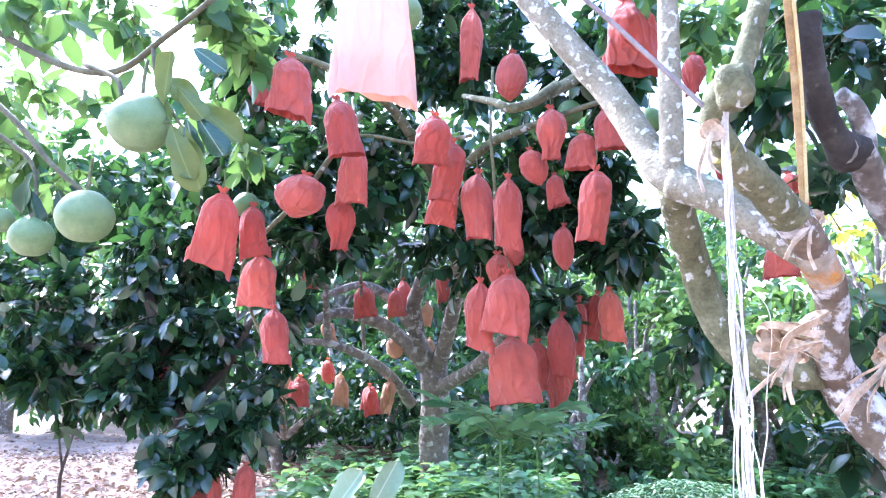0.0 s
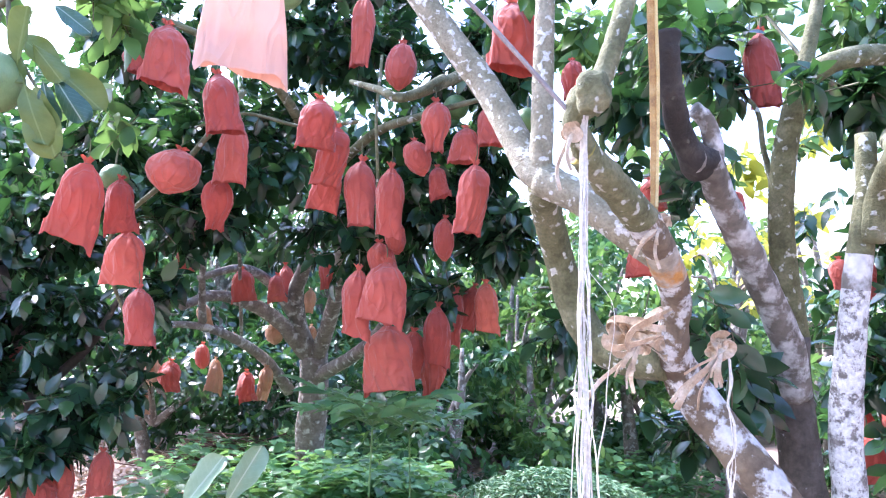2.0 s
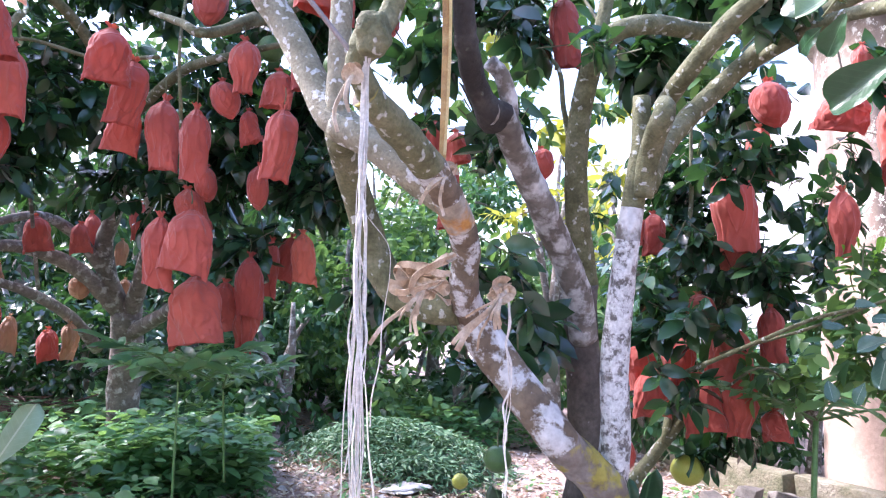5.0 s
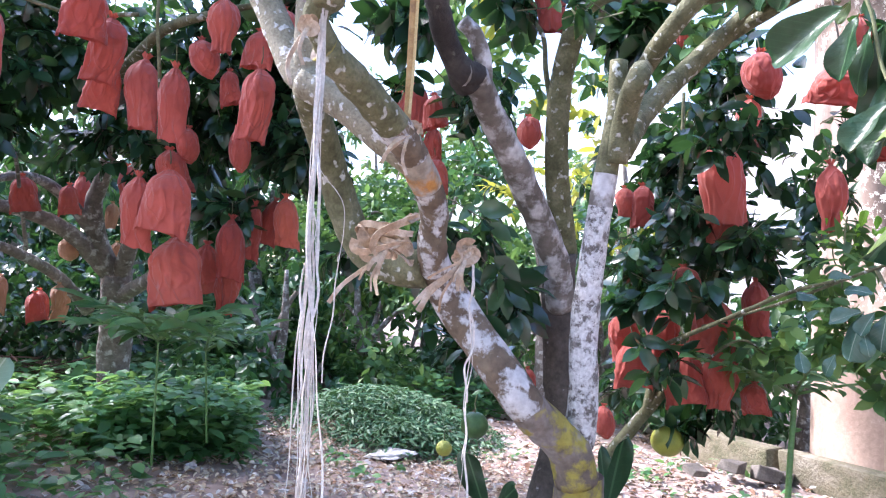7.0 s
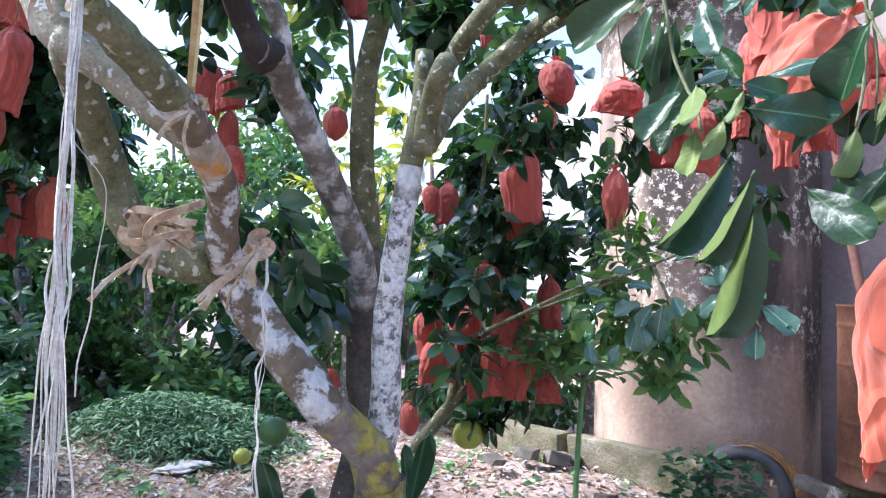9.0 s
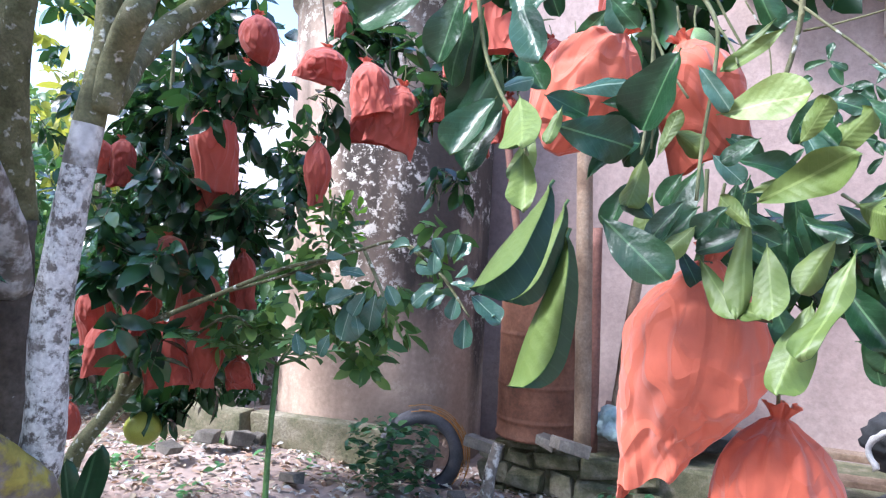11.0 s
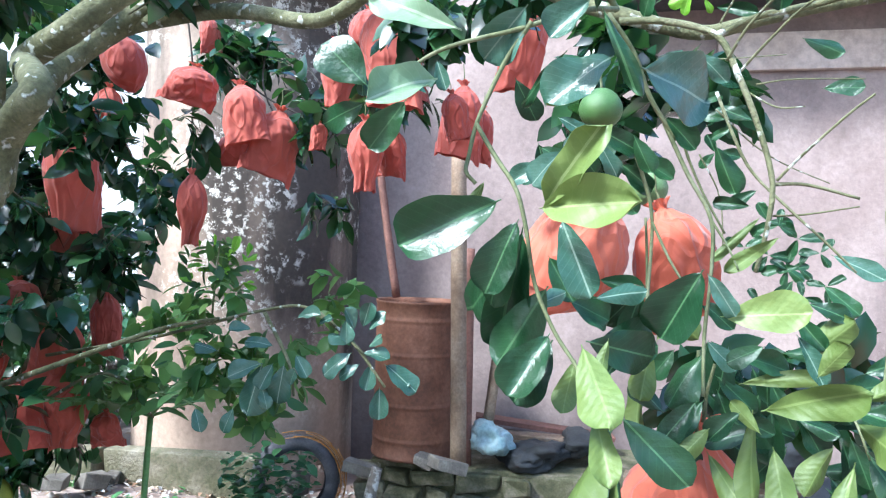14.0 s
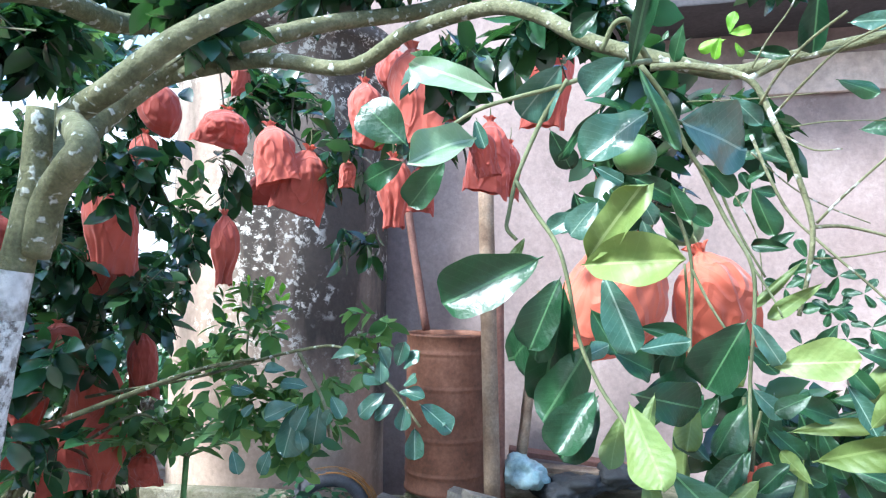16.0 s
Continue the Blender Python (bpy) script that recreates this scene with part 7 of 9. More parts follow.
big_leaf(spray, (1.237, 0.506, 1.636), (1.242, 0.460, 1.611), (-1.20, -0.02, 0.51), NEAR_DARK, 176, 0.51)
big_leaf(spray, (1.273, 0.419, 1.596), (1.274, 0.385, 1.557), (-1.12, 0.30, 0.28), NEAR_DARK, 177, 0.51)
big_leaf(spray, (1.422, 0.274, 1.389), (1.417, 0.290, 1.313), (-1.05, -0.06, 0.53), NEAR_DARK, 178, 0.46)
big_leaf(spray, (1.314, 0.051, 1.256), (1.293, 0.020, 1.210), (-1.16, 0.22, 0.49), NEAR_DARK, 179, 0.46)
big_leaf(spray, (1.296, 0.128, 1.295), (1.280, 0.109, 1.237), (-1.28, 0.36, 0.25), NEAR_DARK, 180, 0.46)
big_leaf(spray, (1.297, 0.117, 1.286), (1.281, 0.062, 1.282), (-1.04, 0.29, 0.41), NEAR_DARK, 181, 0.46)
big_leaf(spray, (1.345, 0.184, 1.267), (1.342, 0.232, 1.215), (-0.89, 0.07, 0.61), NEAR_DARK, 182, 0.46)
big_leaf(spray, (1.302, 0.154, 1.301), (1.293, 0.101, 1.335), (-0.94, 0.30, 0.47), NEAR_DARK, 183, 0.46)
big_leaf(spray, (1.378, 0.078, 1.301), (1.360, 0.045, 1.247), (-0.93, 0.07, 0.60), NEAR_DARK, 184, 0.46)
big_leaf(spray, (1.355, 0.279, 1.277), (1.343, 0.221, 1.243), (-1.14, -0.06, 0.74), NEAR_DARK, 185, 0.46)
big_leaf(spray, (1.303, 0.069, 1.231), (1.303, 0.112, 1.182), (-1.09, 0.31, 0.84), NEAR_DARK, 186, 0.46)
big_leaf(spray, (1.361, 0.273, 1.349), (1.351, 0.220, 1.304), (-0.95, 0.28, 0.78), NEAR_DARK, 187, 0.46)
big_leaf(spray, (1.354, 0.065, 1.404), (1.336, 0.015, 1.373), (-0.94, 0.13, 0.49), NEAR_DARK, 188, 0.46)
big_leaf(spray, (1.373, 0.048, 1.263), (1.365, 0.069, 1.195), (-0.65, 0.37, 0.57), NEAR_DARK, 189, 0.46)
big_leaf(spray, (1.337, 0.274, 1.334), (1.326, 0.250, 1.269), (-0.94, 0.23, 0.55), NEAR_DARK, 190, 0.46)
big_leaf(spray, (1.357, 0.128, 1.212), (1.338, 0.118, 1.148), (-0.92, 0.42, 0.68), NEAR_DARK, 191, 0.46)
big_leaf(spray, (1.314, 0.070, 1.390), (1.305, 0.058, 1.326), (-1.18, 0.21, 0.24), NEAR_DARK, 192, 0.46)
big_leaf(spray, (1.293, 0.154, 1.232), (1.274, 0.109, 1.201), (-0.67, 0.17, 0.53), NEAR_DARK, 193, 0.46)
big_leaf(spray, (1.309, 0.017, 1.309), (1.292, -0.033, 1.328), (-0.86, 0.47, 0.58), NEAR_DARK, 194, 0.46)
big_leaf(spray, (1.271, 0.049, 1.224), (1.249, 0.011, 1.193), (-0.42, 0.17, 0.73), NEAR_DARK, 195, 0.46)
big_leaf(spray, (1.372, 0.227, 1.288), (1.366, 0.275, 1.232), (-0.86, 0.10, 0.49), NEAR_DARK, 196, 0.46)
big_leaf(spray, (1.357, 0.096, 1.363), (1.342, 0.042, 1.392), (-0.99, 0.40, 0.36), NEAR_DARK, 197, 0.46)
big_leaf(spray, (1.367, 0.203, 1.345), (1.355, 0.176, 1.281), (-0.72, 0.31, 0.30), NEAR_DARK, 198, 0.46)
big_leaf(spray, (1.361, 0.257, 1.387), (1.357, 0.271, 1.316), (-0.85, 0.14, 0.33), NEAR_DARK, 199, 0.46)
big_leaf(spray, (1.305, 0.085, 1.352), (1.297, 0.082, 1.287), (-0.97, 0.22, 0.77), NEAR_DARK, 200, 0.46)
big_leaf(spray, (1.396, 0.232, 1.286), (1.383, 0.165, 1.270), (-1.02, 0.08, 0.59), NEAR_DARK, 201, 0.46)
big_leaf(spray, (1.273, 0.045, 1.275), (1.256, 0.028, 1.221), (-1.18, 0.08, 0.44), NEAR_DARK, 202, 0.46)
big_leaf(spray, (1.309, 0.268, 1.306), (1.298, 0.213, 1.273), (-1.14, -0.25, 0.35), NEAR_DARK, 203, 0.46)
big_leaf(spray, (1.394, 0.093, 1.347), (1.401, 0.144, 1.298), (-0.92, 0.69, 0.48), NEAR_DARK, 204, 0.46)
big_leaf(spray, (1.367, 0.289, 1.330), (1.356, 0.239, 1.282), (-1.04, 0.25, 0.41), NEAR_DARK, 205, 0.46)
big_leaf(spray, (1.385, 0.143, 1.228), (1.372, 0.079, 1.235), (-0.90, 0.29, 0.71), NEAR_DARK, 206, 0.46)
big_leaf(spray, (1.368, 0.052, 1.340), (1.373, 0.094, 1.285), (-1.26, 0.46, 0.21), NEAR_DARK, 207, 0.46)
big_leaf(spray, (1.411, 0.218, 1.357), (1.400, 0.189, 1.290), (-0.96, -0.03, 0.47), NEAR_DARK, 208, 0.46)
big_leaf(spray, (1.375, 0.112, 1.271), (1.359, 0.096, 1.206), (-1.02, 0.25, 0.70), NEAR_DARK, 209, 0.46)
big_leaf(spray, (1.279, 0.019, 1.237), (1.259, 0.000, 1.187), (-0.95, 0.30, 0.26), NEAR_DARK, 210, 0.46)
big_leaf(spray, (1.351, 0.108, 1.229), (1.337, 0.115, 1.162), (-1.09, 0.50, 0.69), NEAR_DARK, 211, 0.46)
big_leaf(spray, (1.302, 0.152, 1.341), (1.290, 0.096, 1.363), (-1.06, 0.22, 0.35), NEAR_DARK, 212, 0.46)
big_leaf(spray, (1.329, 0.046, 1.313), (1.310, -0.008, 1.318), (-0.89, 0.43, 0.21), NEAR_DARK, 213, 0.46)
big_leaf(spray, (1.265, 0.028, 1.247), (1.255, -0.015, 1.284), (-0.77, 0.53, 0.88), NEAR_DARK, 214, 0.46)
big_leaf(spray, (1.336, 0.127, 1.299), (1.328, 0.076, 1.340), (-0.82, 0.12, 0.49), NEAR_DARK, 215, 0.46)
big_leaf(spray, (1.275, 0.032, 1.211), (1.267, -0.012, 1.249), (-0.70, 0.08, 0.62), NEAR_DARK, 216, 0.46)
big_leaf(spray, (1.305, 0.214, 1.318), (1.294, 0.213, 1.251), (-0.91, 0.19, 0.73), NEAR_DARK, 217, 0.46)
big_leaf(spray, (1.319, 0.080, 1.218), (1.309, 0.101, 1.155), (-0.85, 0.43, 0.68), NEAR_DARK, 218, 0.46)
big_leaf(spray, (1.275, 0.092, 1.267), (1.267, 0.112, 1.207), (-0.91, 0.29, 0.41), NEAR_DARK, 219, 0.46)
big_leaf(spray, (1.274, 0.061, 1.398), (1.262, 0.035, 1.345), (-1.05, 0.27, 0.49), NEAR_DARK, 220, 0.46)
big_leaf(spray, (1.378, 0.209, 1.384), (1.371, 0.202, 1.312), (-0.88, 0.05, 0.47), NEAR_DARK, 221, 0.46)
big_leaf(spray, (1.382, 0.211, 1.328), (1.376, 0.240, 1.259), (-0.98, 0.22, 0.50), NEAR_DARK, 222, 0.46)
big_leaf(spray, (1.360, 0.140, 1.193), (1.343, 0.080, 1.186), (-1.26, -0.01, 0.68), NEAR_DARK, 223, 0.46)
big_leaf(spray, (1.311, 0.033, 1.364), (1.291, -0.017, 1.353), (-0.77, 0.40, 0.68), NEAR_DARK, 224, 0.46)
big_leaf(spray, (1.364, 0.030, 1.255), (1.344, 0.007, 1.198), (-0.74, 0.49, 0.56), NEAR_DARK, 225, 0.46)
big_leaf(spray, (1.268, 0.187, 1.455), (1.253, 0.143, 1.440), (-0.73, 0.33, 0.30), NEAR_DARK, 226, 0.46)
big_leaf(spray, (1.311, 0.187, 1.327), (1.295, 0.141, 1.313), (-0.92, 0.31, 0.47), NEAR_DARK, 227, 0.46)
big_leaf(spray, (1.268, 0.267, 1.316), (1.254, 0.221, 1.299), (-1.06, 0.34, 0.35), NEAR_DARK, 228, 0.46)
big_leaf(spray, (1.378, 0.371, 1.459), (1.375, 0.420, 1.408), (-0.83, -0.27, 0.57), NEAR_DARK, 229, 0.46)
big_leaf(spray, (1.294, 0.430, 1.472), (1.290, 0.371, 1.456), (-0.95, 0.11, 0.44), NEAR_DARK, 230, 0.46)
big_leaf(spray, (1.374, 0.406, 1.383), (1.363, 0.429, 1.317), (-1.06, 0.19, 0.45), NEAR_DARK, 231, 0.46)
big_leaf(spray, (1.365, 0.416, 1.480), (1.359, 0.425, 1.411), (-0.99, 0.01, 0.46), NEAR_DARK, 232, 0.46)
big_leaf(spray, (1.350, 0.182, 1.481), (1.355, 0.219, 1.429), (-0.85, 0.08, 0.55), NEAR_DARK, 233, 0.46)
big_leaf(spray, (1.257, 0.198, 1.320), (1.242, 0.155, 1.307), (-0.97, 0.15, 0.78), NEAR_DARK, 234, 0.46)
big_leaf(spray, (1.394, 0.294, 1.448), (1.382, 0.246, 1.410), (-1.06, 0.22, 0.49), NEAR_DARK, 235, 0.46)
big_leaf(spray, (1.288, 0.328, 1.292), (1.272, 0.301, 1.246), (-0.69, -0.17, 0.44), NEAR_DARK, 236, 0.46)
big_leaf(spray, (1.365, 0.370, 1.460), (1.360, 0.392, 1.394), (-1.10, 0.05, 0.55), NEAR_DARK, 237, 0.46)
big_leaf(spray, (1.269, 0.201, 1.441), (1.255, 0.169, 1.402), (-1.00, 0.42, 0.52), NEAR_DARK, 238, 0.46)
big_leaf(spray, (1.362, 0.144, 1.474), (1.346, 0.103, 1.441), (-0.75, 0.42, 0.75), NEAR_DARK, 239, 0.46)
big_leaf(spray, (1.355, 0.298, 1.312), (1.342, 0.314, 1.250), (-1.22, 0.09, 0.58), NEAR_DARK, 240, 0.46)
big_leaf(spray, (1.295, 0.167, 1.345), (1.278, 0.132, 1.314), (-1.02, 0.43, 0.46), NEAR_DARK, 241, 0.46)
crown(spray, [
    ((1.60, 0.10, 1.29), (0.15, 0.15, 0.10), 16),
    ((1.56, 0.21, 1.30), (0.12, 0.11, 0.08), 10),
    ((1.754, 0.282, 1.836), (0.15, 0.17, 0.09), 12),
    ((1.823, 0.445, 1.839), (0.15, 0.14, 0.08), 10),
], 0.085, 6, LEAF_DARK, 101, rows=4, twigs=False)



# ---- plants on the ground ----
def star_plant(base, top, arms, reach, seed, label, leaf=0.16, stout=0.012):
    """A fleshy stalk that parts into arms, each set with long leaflets."""
    r = random.Random(seed)
    plant = thing("herb_plant", base, label, "plant")
    limb(plant, [base, [0.5 * (a + b) + 0.01 * k for k, (a, b) in enumerate(zip(base, top))], top], stout, 0.85 * stout, STALK, "stalk", sides=9)
    v, way, face, size = [], [], [], []
    for k in range(arms):
        a = 2 * math.pi * (k + 0.3 * r.random()) / arms + seed
        out = Vector((math.cos(a), math.sin(a), 0.28 + 0.42 * r.random())).normalized()
        points = [Vector(top), Vector(top) + out * reach * 0.5, Vector(top) + out * reach + Vector((0, 0, -0.12 * reach))]
        limb(plant, points, 0.008, 0.003, STALK, "arm", sides=6)
        line = glide(points, 5)
        side = out.cross(Vector((0, 0, 1))).normalized()
        for i, p in enumerate(line[2:]):
            for s in (-1, 1):
                v.append(p - Vector(base))
                way.append(side * s + out * (0.5 + 0.1 * i) + Vector((0, 0, r.uniform(-0.45, 0.45))))
                face.append(Vector((r.uniform(-0.6, 0.6), r.uniform(-0.8, 0.2), 1)))
                size.append(leaf * r.uniform(0.6, 1.15))
    v, way, face, size = np.array(v), np.array(way), np.array(face), np.array(size)
    link("foliage", leaves_mesh("foliage", v, way, face, size, size * 0.36, 0.3, 0.25, 4), HERB, plant)
    return plant


STALK = surface("stalk", [(0.10, 0.22, 0.06), (0.17, 0.32, 0.10)], 6.0, 0.5)
star_plant((0.258, 3.179, 0.363), (0.257, 3.092, 0.911), 8, 0.36, 1, "leafy green herb with a fleshy stalk under the bagged tree", 0.135, 0.005)
star_plant((0.501, 3.586, 0.356), (0.47, 3.511, 0.825), 7, 0.34, 2, "leafy green herb under the bagged tree", 0.125, 0.005)
star_plant((2.9, 2.26, -0.1), (3.022, 2.331, 0.748), 5, 0.52, 9, "tall single-stalked plant with spreading leafy arms", 0.15, 0.015)
shoot = thing("citrus_branch", (2.431, 2.543, 0.95), "thin citrus shoot with blue-green leaves before the tank", "branch")
limb(shoot, [(2.696, 2.58, 1.04), (2.521, 1.948, 1.175), (2.411, 1.499, 1.296), (2.304, 1.273, 1.319), (2.265, 1.094, 1.205)], 0.007, 0.004, BARK_OLIVE, "twig", sides=7)
limb(shoot, [(2.413, 1.49, 1.296), (2.332, 1.357, 1.15), (2.315, 1.328, 1.051)], 0.007, 0.004, BARK_OLIVE, "twig", sides=7)
limb(shoot, [(2.304, 1.273, 1.319), (2.278, 1.135, 1.235), (2.275, 1.027, 1.109)], 0.007, 0.004, BARK_OLIVE, "twig", sides=7)
limb(shoot, [(2.692, 2.573, 0.863), (2.656, 2.264, 0.998), (2.954, 2.268, 0.762)], 0.007, 0.004, BARK_OLIVE, "twig", sides=7)
big_leaf(shoot, (2.28, 1.128, 1.268), (2.256, 1.150, 1.333), (-0.6, -0.3, 0.7), NEAR_SHEEN, 0, 0.62)
big_leaf(shoot, (2.285, 1.104, 1.277), (2.270, 1.081, 1.349), (-0.6, -0.3, 0.7), NEAR_SHEEN, 1, 0.62)
big_leaf(shoot, (2.288, 1.087, 1.269), (2.277, 1.041, 1.324), (-0.6, -0.3, 0.7), NEAR_SHEEN, 2, 0.62)
big_leaf(shoot, (2.279, 1.126, 1.235), (2.244, 1.193, 1.258), (-0.6, -0.3, 0.7), NEAR_SHEEN, 3, 0.62)
big_leaf(shoot, (2.283, 1.101, 1.203), (2.277, 1.018, 1.196), (-0.6, -0.3, 0.7), NEAR_SHEEN, 4, 0.62)
big_leaf(shoot, (2.281, 1.108, 1.17), (2.247, 1.161, 1.136), (-0.6, -0.3, 0.7), NEAR_SHEEN, 5, 0.62)
big_leaf(shoot, (2.287, 1.076, 1.171), (2.262, 1.082, 1.098), (-0.6, -0.3, 0.7), NEAR_SHEEN, 6, 0.62)
big_leaf(shoot, (2.291, 1.049, 1.105), (2.268, 1.039, 1.016), (-0.6, -0.3, 0.7), NEAR_SHEEN, 7, 0.62)
big_leaf(shoot, (2.295, 1.036, 1.172), (2.291, 0.934, 1.107), (-0.6, -0.3, 0.7), NEAR_SHEEN, 8, 0.62)
big_leaf(shoot, (2.277, 1.133, 1.202), (2.238, 1.209, 1.144), (-0.6, -0.3, 0.7), NEAR_SHEEN, 9, 0.62)
big_leaf(shoot, (2.287, 1.086, 1.22), (2.275, 1.045, 1.258), (-0.6, -0.3, 0.7), NEAR_SHEEN, 10, 0.62)
big_leaf(shoot, (2.276, 1.153, 1.3), (2.254, 1.142, 1.232), (-0.6, -0.3, 0.7), NEAR_SHEEN, 11, 0.62)
big_leaf(shoot, (2.237, 1.326, 1.163), (2.210, 1.334, 1.049), (-0.6, -0.3, 0.7), NEAR_SHEEN, 12, 0.62)
big_leaf(shoot, (2.231, 1.358, 1.162), (2.201, 1.385, 1.089), (-0.6, -0.3, 0.7), NEAR_SHEEN, 13, 0.62)
big_leaf(shoot, (2.244, 1.294, 1.189), (2.230, 1.248, 1.129), (-0.6, -0.3, 0.7), NEAR_SHEEN, 14, 0.62)
big_leaf(shoot, (2.224, 1.39, 1.161), (2.183, 1.481, 1.126), (-0.6, -0.3, 0.7), NEAR_SHEEN, 15, 0.62)
big_leaf(shoot, (2.232, 1.36, 1.212), (2.197, 1.430, 1.235), (-0.6, -0.3, 0.7), NEAR_SHEEN, 16, 0.62)
big_leaf(shoot, (2.224, 1.39, 1.161), (2.192, 1.420, 1.011), (-0.6, -0.3, 0.7), NEAR_SHEEN, 17, 0.62)
big_leaf(shoot, (2.239, 1.307, 1.098), (2.222, 1.287, 1.148), (-0.6, -0.3, 0.7), NEAR_SHEEN, 18, 0.62)
big_leaf(shoot, (2.205, 1.466, 1.028), (2.176, 1.486, 0.961), (-0.6, -0.3, 0.7), NEAR_SHEEN, 19, 0.62)
big_leaf(shoot, (2.198, 1.519, 1.158), (2.171, 1.539, 1.125), (-0.6, -0.3, 0.7), NEAR_SHEEN, 20, 0.62)
big_leaf(shoot, (2.22, 1.426, 1.259), (2.187, 1.483, 1.259), (-0.6, -0.3, 0.7), NEAR_SHEEN, 21, 0.62)
big_leaf(shoot, (2.26, 1.233, 1.281), (2.247, 1.190, 1.307), (-0.6, -0.3, 0.7), NEAR_SHEEN, 22, 0.62)
big_leaf(shoot, (2.3, 1.001, 1.107), (2.287, 0.960, 1.123), (-0.6, -0.3, 0.7), NEAR_SHEEN, 23, 0.62)
big_leaf(shoot, (2.199, 1.52, 1.191), (2.167, 1.577, 1.215), (-0.6, -0.3, 0.7), NEAR_SHEEN, 24, 0.62)
big_leaf(shoot, (2.182, 1.579, 1.024), (2.164, 1.546, 0.959), (-0.6, -0.3, 0.7), NEAR_SHEEN, 25, 0.62)
big_leaf(shoot, (2.222, 1.388, 1.096), (2.205, 1.358, 1.036), (-0.6, -0.3, 0.7), NEAR_SHEEN, 26, 0.62)
big_leaf(shoot, (2.247, 1.298, 1.296), (2.241, 1.220, 1.311), (-0.6, -0.3, 0.7), NEAR_SHEEN, 27, 0.62)
big_leaf(shoot, (2.748, 1.887, 1.499), (2.736, 1.878, 1.545), (-0.02, -0.31, 0.7), NEAR_LIME, 0, 0.55)
big_leaf(shoot, (2.777, 1.931, 1.417), (2.757, 1.959, 1.408), (-0.56, -0.51, 0.7), NEAR_LIME, 3, 0.55)
big_leaf(shoot, (2.762, 1.811, 1.475), (2.754, 1.789, 1.541), (-0.99, -0.27, 0.7), NEAR_LIME, 1, 0.55)
big_leaf(shoot, (2.78, 1.909, 1.358), (2.773, 1.874, 1.376), (-0.73, -0.65, 0.7), NEAR_LIME, 4, 0.55)
big_leaf(shoot, (2.739, 1.919, 1.424), (2.714, 1.973, 1.430), (-0.39, -0.33, 0.7), NEAR_LIME, 2, 0.55)
big_leaf(shoot, (2.785, 1.884, 1.38), (2.778, 1.853, 1.407), (-0.24, -0.5, 0.7), NEAR_LIME, 5, 0.55)
big_leaf(shoot, (2.77, 1.77, 1.448), (2.767, 1.715, 1.474), (-0.7, -0.27, 0.7), NEAR_LIME, 3, 0.55)
big_leaf(shoot, (2.79, 1.866, 1.412), (2.782, 1.834, 1.407), (-0.96, -0.55, 0.7), NEAR_LIME, 6, 0.55)
big_leaf(shoot, (2.766, 1.776, 1.354), (2.762, 1.722, 1.371), (-0.11, -0.25, 0.7), NEAR_LIME, 4, 0.55)
big_leaf(shoot, (2.777, 1.92, 1.334), (2.763, 1.919, 1.330), (-0.29, -0.17, 0.7), NEAR_LIME, 7, 0.55)
big_leaf(shoot, (2.728, 1.963, 1.359), (2.707, 1.999, 1.381), (-0.61, -0.41, 0.7), NEAR_LIME, 5, 0.55)
big_leaf(shoot, (2.787, 1.88, 1.411), (2.770, 1.891, 1.388), (-0.93, 0.04, 0.7), NEAR_LIME, 8, 0.55)
big_leaf(shoot, (2.752, 1.836, 1.323), (2.742, 1.812, 1.299), (-0.71, -0.02, 0.7), NEAR_LIME, 6, 0.55)
big_leaf(shoot, (2.793, 1.851, 1.397), (2.779, 1.845, 1.394), (-0.5, -0.47, 0.7), NEAR_LIME, 9, 0.55)
big_leaf(shoot, (2.737, 1.942, 1.489), (2.724, 1.937, 1.519), (-0.19, -0.73, 0.7), NEAR_LIME, 7, 0.55)
big_leaf(shoot, (2.772, 1.96, 1.415), (2.764, 1.922, 1.404), (-0.97, -0.08, 0.7), NEAR_LIME, 10, 0.55)
big_leaf(shoot, (2.773, 1.758, 1.462), (2.763, 1.743, 1.515), (-0.3, -0.75, 0.7), NEAR_LIME, 8, 0.55)
big_leaf(shoot, (2.806, 1.798, 1.476), (2.794, 1.775, 1.445), (-0.29, -0.67, 0.7), NEAR_LIME, 11, 0.55)
big_leaf(shoot, (2.74, 1.898, 1.307), (2.723, 1.904, 1.308), (-0.85, -0.19, 0.7), NEAR_LIME, 9, 0.55)
big_leaf(shoot, (2.784, 1.893, 1.394), (2.775, 1.874, 1.426), (-0.89, -0.42, 0.7), NEAR_LIME, 12, 0.55)
big_leaf(shoot, (2.767, 1.769, 1.366), (2.763, 1.711, 1.344), (-0.42, -0.06, 0.7), NEAR_LIME, 10, 0.55)
big_leaf(shoot, (2.809, 1.77, 1.401), (2.795, 1.769, 1.413), (-0.4, -0.31, 0.7), NEAR_LIME, 13, 0.55)
big_leaf(shoot, (2.737, 1.933, 1.452), (2.717, 1.963, 1.469), (-0.94, -0.1, 0.7), NEAR_LIME, 11, 0.55)
big_leaf(shoot, (2.765, 1.99, 1.395), (2.751, 1.980, 1.367), (-0.45, -0.18, 0.7), NEAR_LIME, 14, 0.55)
big_leaf(shoot, (2.758, 1.831, 1.456), (2.747, 1.815, 1.489), (-0.75, -0.05, 0.7), NEAR_LIME, 12, 0.55)
big_leaf(shoot, (2.797, 1.839, 1.464), (2.779, 1.857, 1.472), (-0.26, -0.62, 0.7), NEAR_LIME, 15, 0.55)
big_leaf(shoot, (2.777, 1.728, 1.401), (2.768, 1.702, 1.415), (-0.91, -0.13, 0.7), NEAR_LIME, 13, 0.55)
